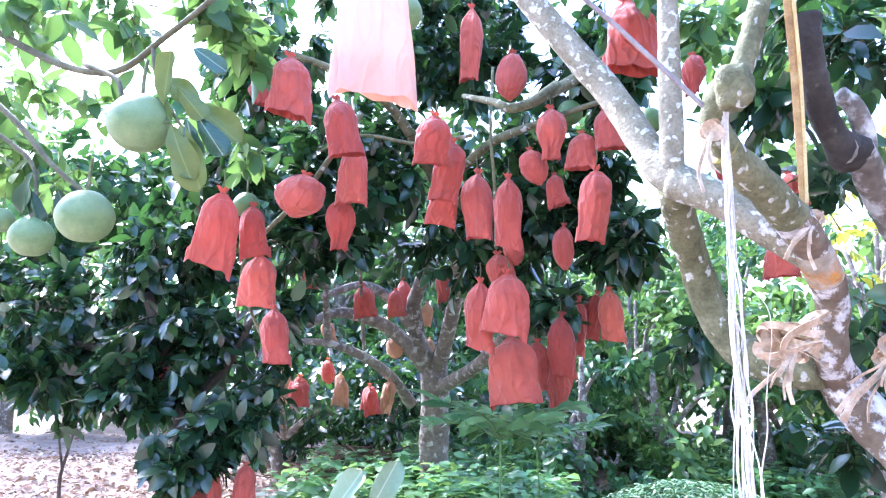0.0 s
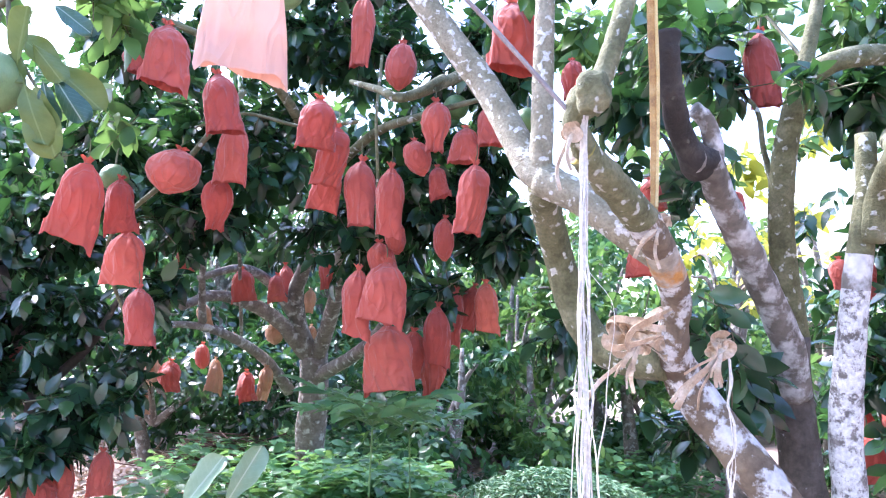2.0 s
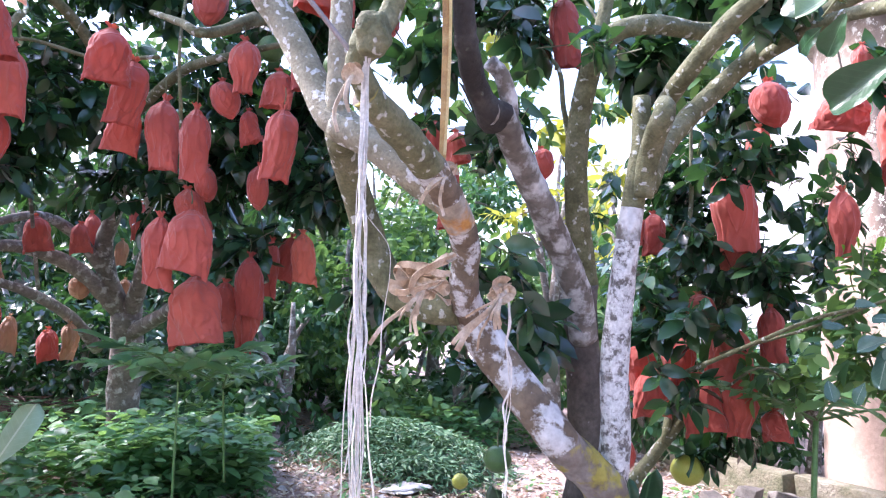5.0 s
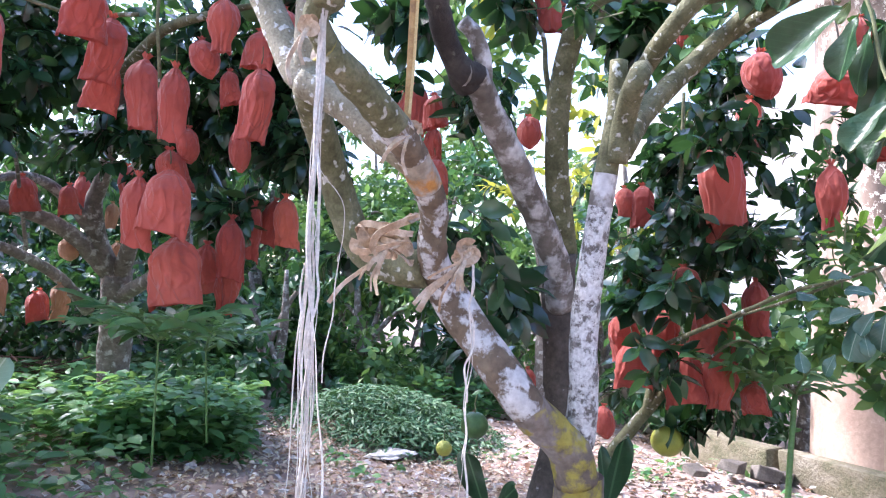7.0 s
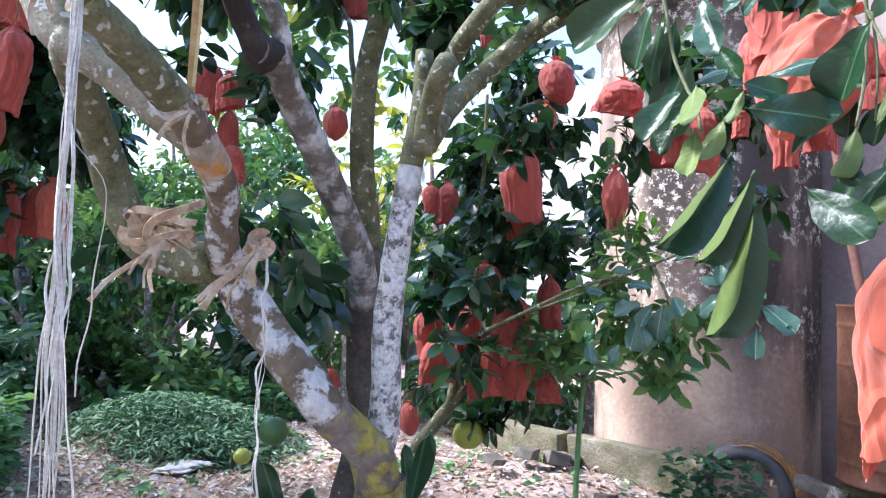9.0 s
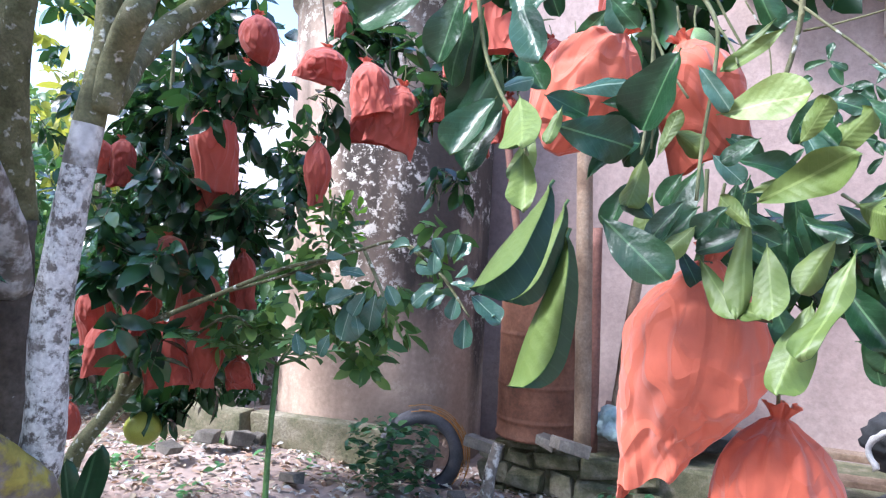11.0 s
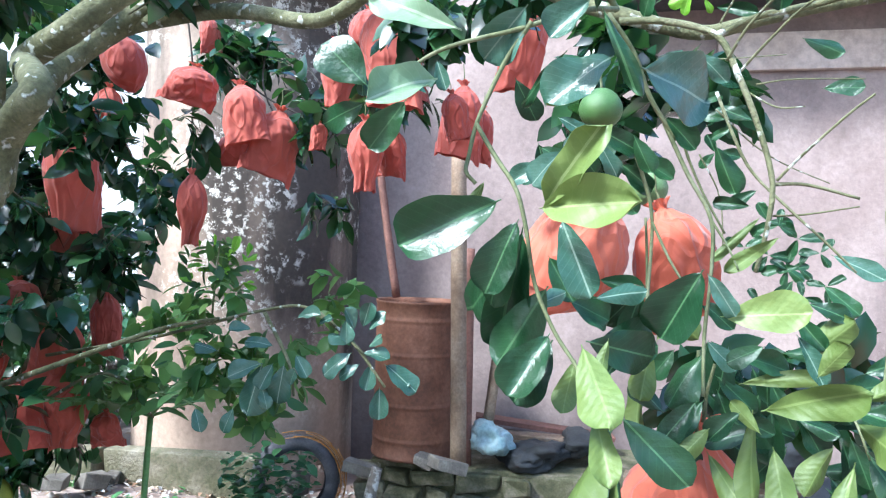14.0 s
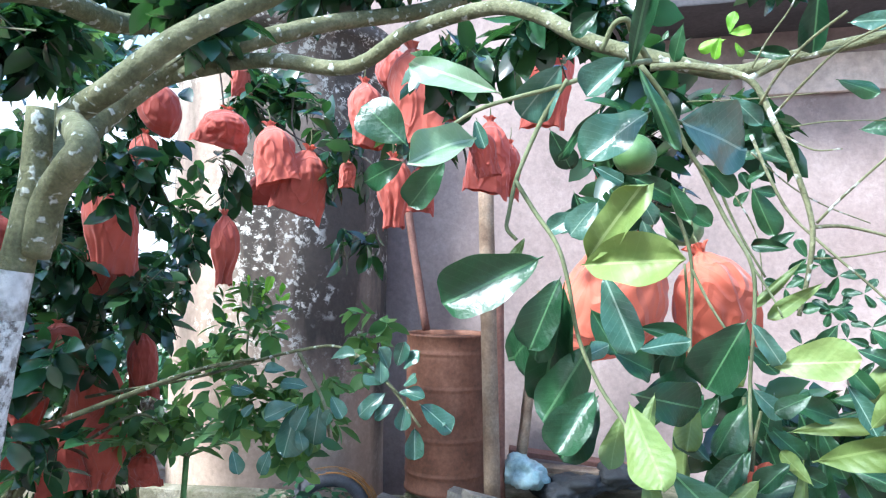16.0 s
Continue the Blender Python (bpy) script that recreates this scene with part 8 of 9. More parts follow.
big_leaf(shoot, (2.794, 1.851, 1.443), (2.783, 1.834, 1.461), (-0.12, -0.32, 0.7), NEAR_LIME, 16, 0.55)
limb(shoot, [(2.836, 1.856, 0.884), (2.785, 1.901, 1.153), (2.749, 1.87, 1.415), (2.754, 1.863, 1.522)], 0.005, 0.003, TWIG_GREEN, "twig", sides=7)
crown(shoot, [
    ((2.705, 1.777, 1.061), (0.20, 0.27, 0.15), 22),
    ((2.834, 2.388, 0.941), (0.20, 0.30, 0.16), 20),
    ((2.885, 2.171, 1.201), (0.20, 0.25, 0.12), 12),
    ((2.883, 1.969, 1.436), (0.10, 0.16, 0.11), 5),
    ((2.595, 1.556, 1.028), (0.15, 0.14, 0.12), 8),
], 0.085, 7, LEAF_BRIGHT, 103, rows=4, twigs=False)
crown(shoot, [
    ((2.715, 1.856, 1.267), (0.20, 0.21, 0.17), 8),
    ((2.782, 1.581, 1.094), (0.20, 0.22, 0.16), 7),
    ((2.771, 1.721, 0.879), (0.20, 0.23, 0.12), 4),
    ((2.804, 1.435, 1.296), (0.15, 0.15, 0.15), 5),
], 0.085, 8, LEAF_BRIGHT, 104, rows=4, twigs=False)
ginger = thing("ginger_plant", (-0.30, 2.28, 0.15), "broad pale green ginger leaves on the orchard floor", "plant")
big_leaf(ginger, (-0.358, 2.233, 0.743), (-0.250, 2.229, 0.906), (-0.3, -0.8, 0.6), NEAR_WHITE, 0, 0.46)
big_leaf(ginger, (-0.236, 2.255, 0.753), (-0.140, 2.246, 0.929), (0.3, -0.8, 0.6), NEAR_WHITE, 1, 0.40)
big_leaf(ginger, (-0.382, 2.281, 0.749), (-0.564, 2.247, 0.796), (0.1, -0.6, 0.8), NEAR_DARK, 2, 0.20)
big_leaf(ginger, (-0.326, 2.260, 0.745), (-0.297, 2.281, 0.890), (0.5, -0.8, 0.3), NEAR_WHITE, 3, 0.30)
limb(ginger, [(-0.30, 2.28, 0.1), (-0.30, 2.27, 0.55), (-0.29, 2.255, 0.76)], 0.010, 0.006, STALK, "stalk")
arum = thing("broad_leaf_plant", (1.872, 2.109, 0.331), "broad green leaves at the foot of the whitewashed stem", "plant")
big_leaf(arum, (1.844, 2.126, 0.351), (1.824, 2.001, 0.669), (-0.4, -0.7, 0.5), NEAR_DARK, 0, 0.22)
big_leaf(arum, (1.853, 2.12, 0.352), (1.82, 2.127, 0.607), (-0.4, -0.7, 0.5), NEAR_DARK, 1, 0.2)
big_leaf(arum, (1.384, 2.19, 0.379), (1.281, 2.125, 0.599), (-0.4, -0.7, 0.5), NEAR_DARK, 2, 0.35)
big_leaf(arum, (1.4, 2.179, 0.38), (1.413, 2.043, 0.511), (-0.4, -0.7, 0.5), NEAR_DARK, 3, 0.35)


# ---- things by the house ----
RUST = surface("rusty_steel", [(0.13, 0.052, 0.030), (0.22, 0.092, 0.052), (0.30, 0.14, 0.085)], 4.5, 0.7, 0.25, 0.006, 0.15)
WOOD = surface("weathered_wood", [(0.17, 0.105, 0.065), (0.28, 0.19, 0.125), (0.37, 0.28, 0.20)], 7.0)
WOOD_RED = surface("reddish_pole", [(0.16, 0.07, 0.05), (0.26, 0.12, 0.09)], 6.0)
RUBBER = surface("old_rubber", [(0.045, 0.043, 0.05), (0.10, 0.095, 0.105)], 9.0, 0.75)
PLASTIC = surface("thin_plastic", [(0.30, 0.46, 0.48), (0.55, 0.68, 0.70)], 5.0, 0.35)
HOSE = surface("hose", [(0.5, 0.05, 0.06), (0.6, 0.08, 0.08)], 8.0, 0.4)
DARK_PLASTIC = surface("dark_plastic", [(0.022, 0.024, 0.026), (0.05, 0.052, 0.056)], 5.0, 0.75)
CONCRETE = surface("concrete", [(0.09, 0.08, 0.065), (0.16, 0.14, 0.12), (0.27, 0.24, 0.20)], 9.0)


def oil_drum(place, radius, height):
    drum = thing("oil_drum", place, "rusty brown steel drum standing on the plinth", "drum")
    bm = bmesh.new()
    profile = [(0.0, 0.97), (0.004, 1.0), (0.02, 1.0), (0.03, 0.975)]
    for at in (0.12, 0.34, 0.66, 0.88):
        profile += [(at - 0.025, 0.975), (at - 0.015, 0.975), (at - 0.005, 0.99), (at + 0.005, 0.99), (at + 0.015, 0.975), (at + 0.025, 0.975)]
    profile += [(0.975, 0.975), (0.985, 1.0), (1.0, 1.0), (0.998, 0.97), (0.965, 0.96)]
    rings = []
    for s, f in profile:
        rings.append([bm.verts.new((radius * f * math.cos(a) * (1 + 0.01 * math.sin(3 * a + 9 * s)), radius * f * math.sin(a), height * s)) for a in [2 * math.pi * k / 48 for k in range(48)]])
    for a, b in zip(rings[:-1], rings[1:]):
        for k in range(48):
            bm.faces.new((a[k], a[(k + 1) % 48], b[(k + 1) % 48], b[k]))
    bm.faces.new(rings[0][::-1])
    body = part("body", bm, RUST, drum)
    bm = bmesh.new()
    bmesh.ops.create_cone(bm, cap_ends=True, segments=48, radius1=radius * 0.955, radius2=radius * 0.955, depth=0.012)
    bmesh.ops.translate(bm, verts=bm.verts, vec=(0, 0, height * 0.962))
    part("lid", bm, RUST, body, "sunken dark rusty lid")
    return drum


oil_drum((5.028, 1.674, 0.121), 0.30, 1.058)
tagged(limb(None, [(4.696, 1.355, 2.167), (4.726, 1.328, 1.183), (4.751, 1.299, 0.126)], 0.05, 0.055, WOOD, "wooden_post", sides=9), "weathered wooden post before the drum", "post")
tagged(limb(None, [(4.92, 1.305, 1.549), (4.963, 1.299, 0.79), (4.984, 1.291, 0.076)], 0.035, 0.035, WOOD_RED, "brown_post", sides=9), "reddish brown post behind the wooden one", "post")
tagged(limb(None, [(5.182, 1.048, 1.477), (5.142, 1.106, 0.969), (5.106, 1.17, 0.356)], 0.035, 0.04, WOOD, "leaning_stick", sides=9), "pale peeling stick that leans on the house wall", "stick")
tagged(limb(None, [(5.185, 2.12, 2.577), (5.136, 1.99, 1.836), (5.09, 1.86, 1.183)], 0.028, 0.03, WOOD_RED, "reddish_pole", sides=9), "reddish pole standing in the drum", "pole")
tagged(limb(None, [(4.347, 1.775, -0.228), (4.403, 1.779, -0.038), (4.466, 1.755, 0.165)], 0.045, 0.035, BARK_GREY, "rotten_stump", sides=9), "grey split stump propped on the plinth", "stump")

def worn_tyre(place, radius, tube_r, turn):
    """A worn tyre half sunk in the soil, its torn lining showing."""
    tyre = thing("old_tyre", place, "worn black tyre leaning on the tank, half sunk", "tyre")
    bm = bmesh.new()
    rings = []
    for k in range(56):
        a = 2 * math.pi * k / 56
        ring = []
        for j in range(16):
            b = 2 * math.pi * j / 16
            tread = 1 + 0.05 * (abs(b - math.pi) > 2.4) * math.sin(k * 2.8)
            r = radius + tube_r * math.cos(b) * tread
            ring.append(bm.verts.new((r * math.cos(a), tube_r * 1.15 * math.sin(b), r * math.sin(a))))
        rings.append(ring)
    for k in range(56):
        for j in range(16):
            if 6 <= j <= 9:
                continue
            bm.faces.new((rings[k][j], rings[(k + 1) % 56][j], rings[(k + 1) % 56][(j + 1) % 16], rings[k][(j + 1) % 16]))
    casing = part("casing", bm, RUBBER, tyre)
    bm = bmesh.new()
    for k in range(13):
        a = 0.25 + k * 0.21
        tube(bm, [((radius - tube_r * f) * math.cos(a + q), 0.02 * math.sin(k), (radius - tube_r * f) * math.sin(a + q)) for q, f in ((0, 0.8), (0.12, 1.15 + 0.3 * math.sin(k * 1.7)), (0.25, 0.85))], 0.016, 0.012, 6, 3, 0.4)
    part("torn_lining", bm, LINING, casing, "torn pinkish fabric lining")
    r = random.Random(4)
    for k in range(16):
        bm = bmesh.new()
        a = 1.9 - 0.10 * k + r.uniform(-0.1, 0.1)
        f = r.uniform(1.18, 1.42)
        tube(bm, [(radius * f * math.cos(a + q), -0.05 + r.uniform(-0.03, 0.03), radius * f * math.sin(a + q)) for q in (0.0, -0.4, -0.8, -1.1)], 0.003, 0.003, 5, 4)
        part("rusty_wire", bm, WIRE, casing, "rusty orange wire")
    tyre.rotation_euler = (radians(-8), 0, radians(turn))
    return tyre


WIRE = surface("rusty_wire", [(0.36, 0.15, 0.03), (0.50, 0.24, 0.06)], 20.0)
LINING = surface("tyre_lining", [(0.45, 0.28, 0.22), (0.62, 0.46, 0.38)], 14.0)
worn_tyre((4.60, 2.36, -0.02), 0.235, 0.058, -62)

def crumpled(name, place, size, mat, seed, label, category):
    """A slumped, creased bag."""
    bm = bmesh.new()
    bmesh.ops.create_icosphere(bm, subdivisions=4, radius=0.5)
    for v in bm.verts:
        q = v.co * 2.4 + Vector((seed, seed * 2, 0))
        f = 1 + 0.5 * noise.noise(q) - 0.35 * abs(noise.noise(q * 2.3)) - 0.15 * abs(noise.noise(q * 5))
        v.co = Vector((v.co.x * f * size[0], v.co.y * f * size[1], max(-0.42, v.co.z * f) * size[2]))
    ob = part(name, bm, mat)
    ob.location = place
    return tagged(ob, label, category)


crumpled("plastic_bag", (5.02, 1.124, 0.261), (0.34, 0.34, 0.26), PLASTIC, 3, "crumpled pale turquoise plastic bag on the plinth", "plastic bag")
crumpled("refuse_sack", (5.106, 0.832, 0.169), (0.5, 0.5, 0.2), DARK_PLASTIC, 5, "slumped dark plastic sack on the plinth", "sack")
crumpled("refuse_sack", (5.287, 0.543, 0.216), (0.4, 0.4, 0.2), DARK_PLASTIC, 8, "slumped dark plastic sack on the plinth", "sack")
crumpled("plastic_sheet", (1.717, 4.387, 0.048), (0.34, 0.3, 0.035), PALE_CHIP, 12, "crumpled white plastic sheet on the soil", "scrap")
crumpled("plastic_scrap", (0.731, 4.344, 0.024), (0.2, 0.14, 0.05), PALE_CHIP, 14, "torn white plastic scrap on the soil", "scrap")
tub = thing("black_tub", (4.375, -0.431, 0.507), "dark round rubber tub with a pale crusted rim", "tub")
body = crumpled("body", (0, 0, 0), (0.50, 0.52, 0.36), DARK_PLASTIC, 2, "", "")
body.parent = tub
bm = bmesh.new()
tube(bm, [(-0.16 + 0.03 * math.cos(3 * a), 0.255 * math.cos(a), -0.02 + 0.15 * math.sin(a)) for a in [0.55 * k for k in range(-1, 8)]], 0.016, 0.010, 7, 4, 0.5)
part("rim", bm, PALE_CHIP, tub, "pale crusted rim")
tagged(limb(None, [(4.64, -0.355, 0.619), (4.637, -0.485, 0.671), (4.624, -0.587, 0.635), (4.63, -0.739, 0.609), (4.653, -0.937, 0.686)], 0.014, 0.014, HOSE, "garden_hose", sides=8, wobble=0.02), "red rubber hose lying by the dark tub", "hose")

def stone(place, size, turn, seed, mat=None, label="loose broken concrete block on the soil"):
    bm = bmesh.new()
    random.seed(seed)
    box(bm, (0, 0, 0), size, min(size) * 0.2, min(size) * 0.1)
    ob = part("stone_block", bm, mat or CONCRETE, smooth=False)
    ob.matrix_basis = pose(*place, 12, 8, turn)
    return tagged(ob, label, "stone", "loose stones")


stone((4.307, 3.526, -0.08), (0.1, 0.07, 0.13), 20, 0)
stone((4.361, 3.764, -0.1), (0.2, 0.16, 0.08), 50, 1)
stone((4.248, 3.816, -0.107), (0.14, 0.1, 0.07), 10, 2)
stone((4.586, 3.664, -0.081), (0.22, 0.16, 0.16), 40, 3)
stone((4.548, 2.331, -0.027), (0.2, 0.12, 0.1), 5, 4)
stone((3.834, 2.829, -0.078), (0.16, 0.09, 0.07), 70, 5)
stone((4.093, 2.037, -0.125), (0.12, 0.1, 0.05), 15, 6)
stone((4.313, 1.953, -0.181), (0.14, 0.1, 0.09), 30, 7)
stone((4.72, 1.502, 0.163), (0.22, 0.14, 0.06), 0, 8)
stone((4.6, 1.341, 0.185), (0.2, 0.2, 0.07), 30, 9)
stone((4.537, 1.9, 0.125), (0.2, 0.2, 0.06), 10, 10)
stone((3.942, 3.636, 0.027), (0.2, 0.14, 0.08), 25, 11)
stone((4.116, 3.523, -0.006), (0.16, 0.14, 0.1), 60, 12)
stone((3.603, 3.621, 0.024), (0.12, 0.1, 0.06), 5, 13)

def plank(a, b, width, thick, mat, label):
    """A board from a to b."""
    a, b = Vector(a), Vector(b)
    bm = bmesh.new()
    box(bm, (0, 0, 0), ((b - a).length, width, thick), 0.004, 0.006)
    ob = part("plank", bm, mat, smooth=False)
    ob.matrix_basis = Matrix.Translation((a + b) / 2) @ (b - a).to_track_quat("X", "Z").to_matrix().to_4x4()
    return tagged(ob, label, "plank", "planks by the house")


plank((4.816, 0.172, 0.327), (4.629, -1.286, 0.373), 0.14, 0.035, WOOD, "pale sawn plank lying by the house")
plank((4.577, 0.268, 0.24), (4.428, -0.97, 0.305), 0.14, 0.035, WOOD, "grey sawn plank lying by the house")
plank((5.332, 1.13, 0.228), (5.318, 0.431, 0.219), 0.14, 0.035, WOOD, "grey board lying against the house wall")
plank((5.383, 1.304, 0.321), (5.558, 0.315, 0.214), 0.14, 0.035, WOOD_RED, "dark board lying against the house wall")

VEST = surface("vest_cloth", [(0.80, 0.30, 0.12), (0.86, 0.50, 0.30), (0.88, 0.80, 0.70)], 9.0, 0.6)
STRAP = surface("vest_strap", [(0.03, 0.05, 0.22), (0.06, 0.09, 0.32)], 20.0, 0.6)


def life_vest(place, turn):
    """A padded vest thrown over a heap, its straps crossing it."""
    vest = thing("life_vest", place, "sunlit orange padded life vest with blue webbing straps", "life vest")

    def height(x, y):
        return 0.30 - 0.55 * x * x - 0.9 * y * y + 0.035 * math.sin(9 * x) + 0.03 * noise.noise(Vector((x * 6, y * 6, 2)))

    for name, x0, x1 in (("front_panel", -0.36, -0.01), ("front_panel", 0.01, 0.36)):
        bm = bmesh.new()
        top, low = [], []
        for j in range(15):
            y = -0.28 + 0.52 * j / 14
            rim = min(1.0, 6 * min(j, 14 - j) / 14)
            row, under = [], []
            for i in range(13):
                x = x0 + (x1 - x0) * i / 12
                puff = 0.05 * min(rim, min(1.0, 6 * min(i, 12 - i) / 12)) ** 0.5
                row.append(bm.verts.new((x, y, height(x, y) + puff)))
                under.append(bm.verts.new((x, y, height(x, y) - 0.03)))
            top.append(row)
            low.append(under)
        for j in range(14):
            for i in range(12):
                bm.faces.new((top[j][i], top[j][i + 1], top[j + 1][i + 1], top[j + 1][i]))
                bm.faces.new((low[j][i], low[j + 1][i], low[j + 1][i + 1], low[j][i + 1]))
        rim = [(0, i) for i in range(13)] + [(j, 12) for j in range(1, 15)] + [(14, i) for i in range(11, -1, -1)] + [(j, 0) for j in range(13, 0, -1)]
        for (a, b), (c, d) in zip(rim, rim[1:] + rim[:1]):
            bm.faces.new((top[a][b], low[a][b], low[c][d], top[c][d]))
        part(name, bm, VEST, vest)
    for y in (-0.20, -0.06, 0.10):
        bm = bmesh.new()
        ribbon(bm, [(x, y + 0.02 * math.sin(7 * x), height(x, y) + 0.06) for x in (-0.36, -0.24, -0.12, 0, 0.12, 0.24, 0.36)], 0.045, 5, 0, 0.002)
        strap = part("strap", bm, STRAP, vest, "blue webbing strap", False)
        bm = bmesh.new()
        box(bm, (-0.1 + y, y, height(-0.1 + y, y) + 0.068), (0.05, 0.04, 0.014), 0, 0.004)
        part("buckle", bm, DARK_PLASTIC, strap, "black plastic buckle")
    for x in (-0.2, 0.05, 0.22):
        bm = bmesh.new()
        ribbon(bm, [(x + 0.05 * y, y, height(x, y) + 0.064) for y in (-0.26, -0.12, 0.0, 0.12, 0.22)], 0.03, 5, 1.5708, 0.002)
        part("strap", bm, STRAP, vest, "blue webbing strap", False)
    vest.rotation_euler = (radians(34), 0, radians(turn))
    return vest


life_vest((3.06, -0.49, 0.35), -72)
crumpled("refuse_sack", (3.176, -0.417, 0.246), (0.75, 0.85, 0.95), DARK_PLASTIC, 6, "dark heap of sacks under the life vest", "sack")


# ---- ties and strings on the leaning tree ----
RAFFIA = surface("raffia", [(0.28, 0.17, 0.09), (0.54, 0.41, 0.27), (0.78, 0.69, 0.55)], 14.0, 0.6)
STRING = surface("white_string", [(0.72, 0.68, 0.60), (0.84, 0.82, 0.76)], 14.0, 0.6)
BAMBOO = surface("bamboo", [(0.30, 0.16, 0.05), (0.48, 0.28, 0.08), (0.58, 0.40, 0.16)], 30.0, 0.45)
BAMBOO_PALE = surface("bamboo_pale", [(0.60, 0.42, 0.14), (0.72, 0.55, 0.24)], 30.0, 0.45)
ROD = surface("grey_rod", [(0.22, 0.18, 0.17), (0.36, 0.31, 0.29)], 10.0, 0.5)


def hanging_string(top, drop, strands, spread, seed, label):
    """Strands that hang from one knot, loosely together, fraying below."""
    r = random.Random(seed)
    tie = thing("hanging_string", top, label, "string")
    for k in range(strands):
        bm = bmesh.new()
        a, reach = r.uniform(0, 6.28), spread * r.uniform(0.2, 1.0)
        fall = drop * (1.0 if k < strands * 0.5 else r.uniform(0.35, 0.95))
        stray = r.uniform(3.0, 7.0) if r.random() < 0.3 else 1.0
        points = []
        part_way = r.choice((-1, 0, 1)) * spread * 1.4
        for i in range(13):
            s = i / 12
            q = reach * (0.3 + 0.9 * s) * (stray if s > 0.45 else 1.0)
            sway = 0.010 * math.sin(7 * s + seed) * s + part_way * max(0.0, s - 0.3) * math.sin(9 * s)
            points.append((sway + q * math.cos(a + 2.0 * s) + r.uniform(-1, 1) * 0.006, q * math.sin(a + 2.0 * s) * 0.6 + r.uniform(-1, 1) * 0.006, -fall * s + r.uniform(-1, 1) * 0.01))
        ribbon(bm, points, r.uniform(0.002, 0.0055), 4, r.uniform(-7, 7), 0.0005)
        part("strand", bm, STRING, tie, smooth=False)
    return tie


hanging_string((0.55, 1.287, 1.723), 1.32, 17, 0.014, 3, "bundle of white plastic string hanging from the tree")
hanging_string((0.997, 1.516, 1.242), 0.62, 3, 0.006, 5, "thin white strings hanging from a raffia knot")


def raffia_knot(place, size, loops, seed, tails, label):
    """A tangle of flat straw ribbons tied round the stem."""
    r = random.Random(seed)
    knot = thing("raffia_knot", place, label, "raffia")
    for k in range(loops):
        bm = bmesh.new()
        turn = Euler((r.uniform(-1.2, 1.2), r.uniform(-1.2, 1.2), r.uniform(-0.8, 0.8))).to_matrix()
        a0, f, squash, span = r.uniform(0, 6.28), r.uniform(0.45, 1.0), r.uniform(0.35, 0.85), r.uniform(4.0, 7.5)
        shift = Vector((r.uniform(-0.4, 0.4) * size[0], r.uniform(-0.3, 0.3) * size[2], r.uniform(-0.4, 0.4) * size[1]))
        points = []
        for i in range(11):
            a = a0 + span * i / 10
            q = turn @ Vector((f * math.cos(a), 0.2 * math.sin(2 * a + k), f * squash * math.sin(a)))
            points.append(Vector((q.x * size[0], q.y * size[2], q.z * size[1])) + shift)
        ribbon(bm, points, r.uniform(0.014, 0.032), 5, r.uniform(-2.2, 2.2), 0.0007)
        part("loop", bm, RAFFIA, knot, smooth=False)
    for k in range(tails):
        bm = bmesh.new()
        a = r.uniform(-0.5, 0.3)
        n = r.uniform(0.06, 0.15)
        ribbon(bm, [(0, 0, 0), (-0.25 * n + a * 0.03, -0.02, -0.35 * n), (-0.5 * n + a * 0.1, -0.03, -0.7 * n), (-0.55 * n + a * 0.16, -0.03, -1.0 * n)], r.uniform(0.005, 0.012), 5, r.uniform(-1, 1), 0.0007)
        part("tail", bm, RAFFIA, knot, smooth=False)
    return knot


raffia_knot((0.78, 1.524, 1.286), (0.085, 0.065, 0.07), 11, 8, 7, "tangle of straw-coloured raffia tied round the leaning stem")
raffia_knot((0.985, 1.524, 1.270), (0.034, 0.034, 0.04), 8, 9, 12, "smaller knot of straw-coloured raffia on the leaning stem")
raffia_knot((0.808, 1.47, 1.56), (0.025, 0.015, 0.02), 3, 12, 4, "pale raffia ends tied at the bamboo strip")
raffia_knot((0.521, 1.277, 1.691), (0.014, 0.012, 0.014), 5, 15, 2, "pale ties round the limb where the rod ends")
tagged(limb(None, [(0.213, 1.384, 2.098), (0.328, 1.362, 1.981), (0.436, 1.341, 1.858), (0.537, 1.301, 1.725)], 0.0055, 0.0055, ROD, "prop_rod", sides=7, wobble=0.02), "thin grey rod tied to the leaning tree", "rod")
bm = bmesh.new()
ribbon(bm, [(0.788, 1.473, 2.301), (0.797, 1.488, 2.08), (0.804, 1.494, 1.916), (0.802, 1.491, 1.74), (0.799, 1.487, 1.58)], 0.017, 6, 0.15, 0.004)
strip = tagged(part("bamboo_strip", bm, BAMBOO, smooth=False), "yellow-brown split bamboo strip hanging beside the tree", "strip")
bm = bmesh.new()
ribbon(bm, [(0.799, 1.464, 2.294), (0.807, 1.479, 2.075), (0.812, 1.484, 1.912), (0.81, 1.487, 1.738), (0.802, 1.481, 1.594)], 0.007, 6, 0.1, 0.004)
part("split_edge", bm, BAMBOO_PALE, strip, "pale yellow split edge", False)


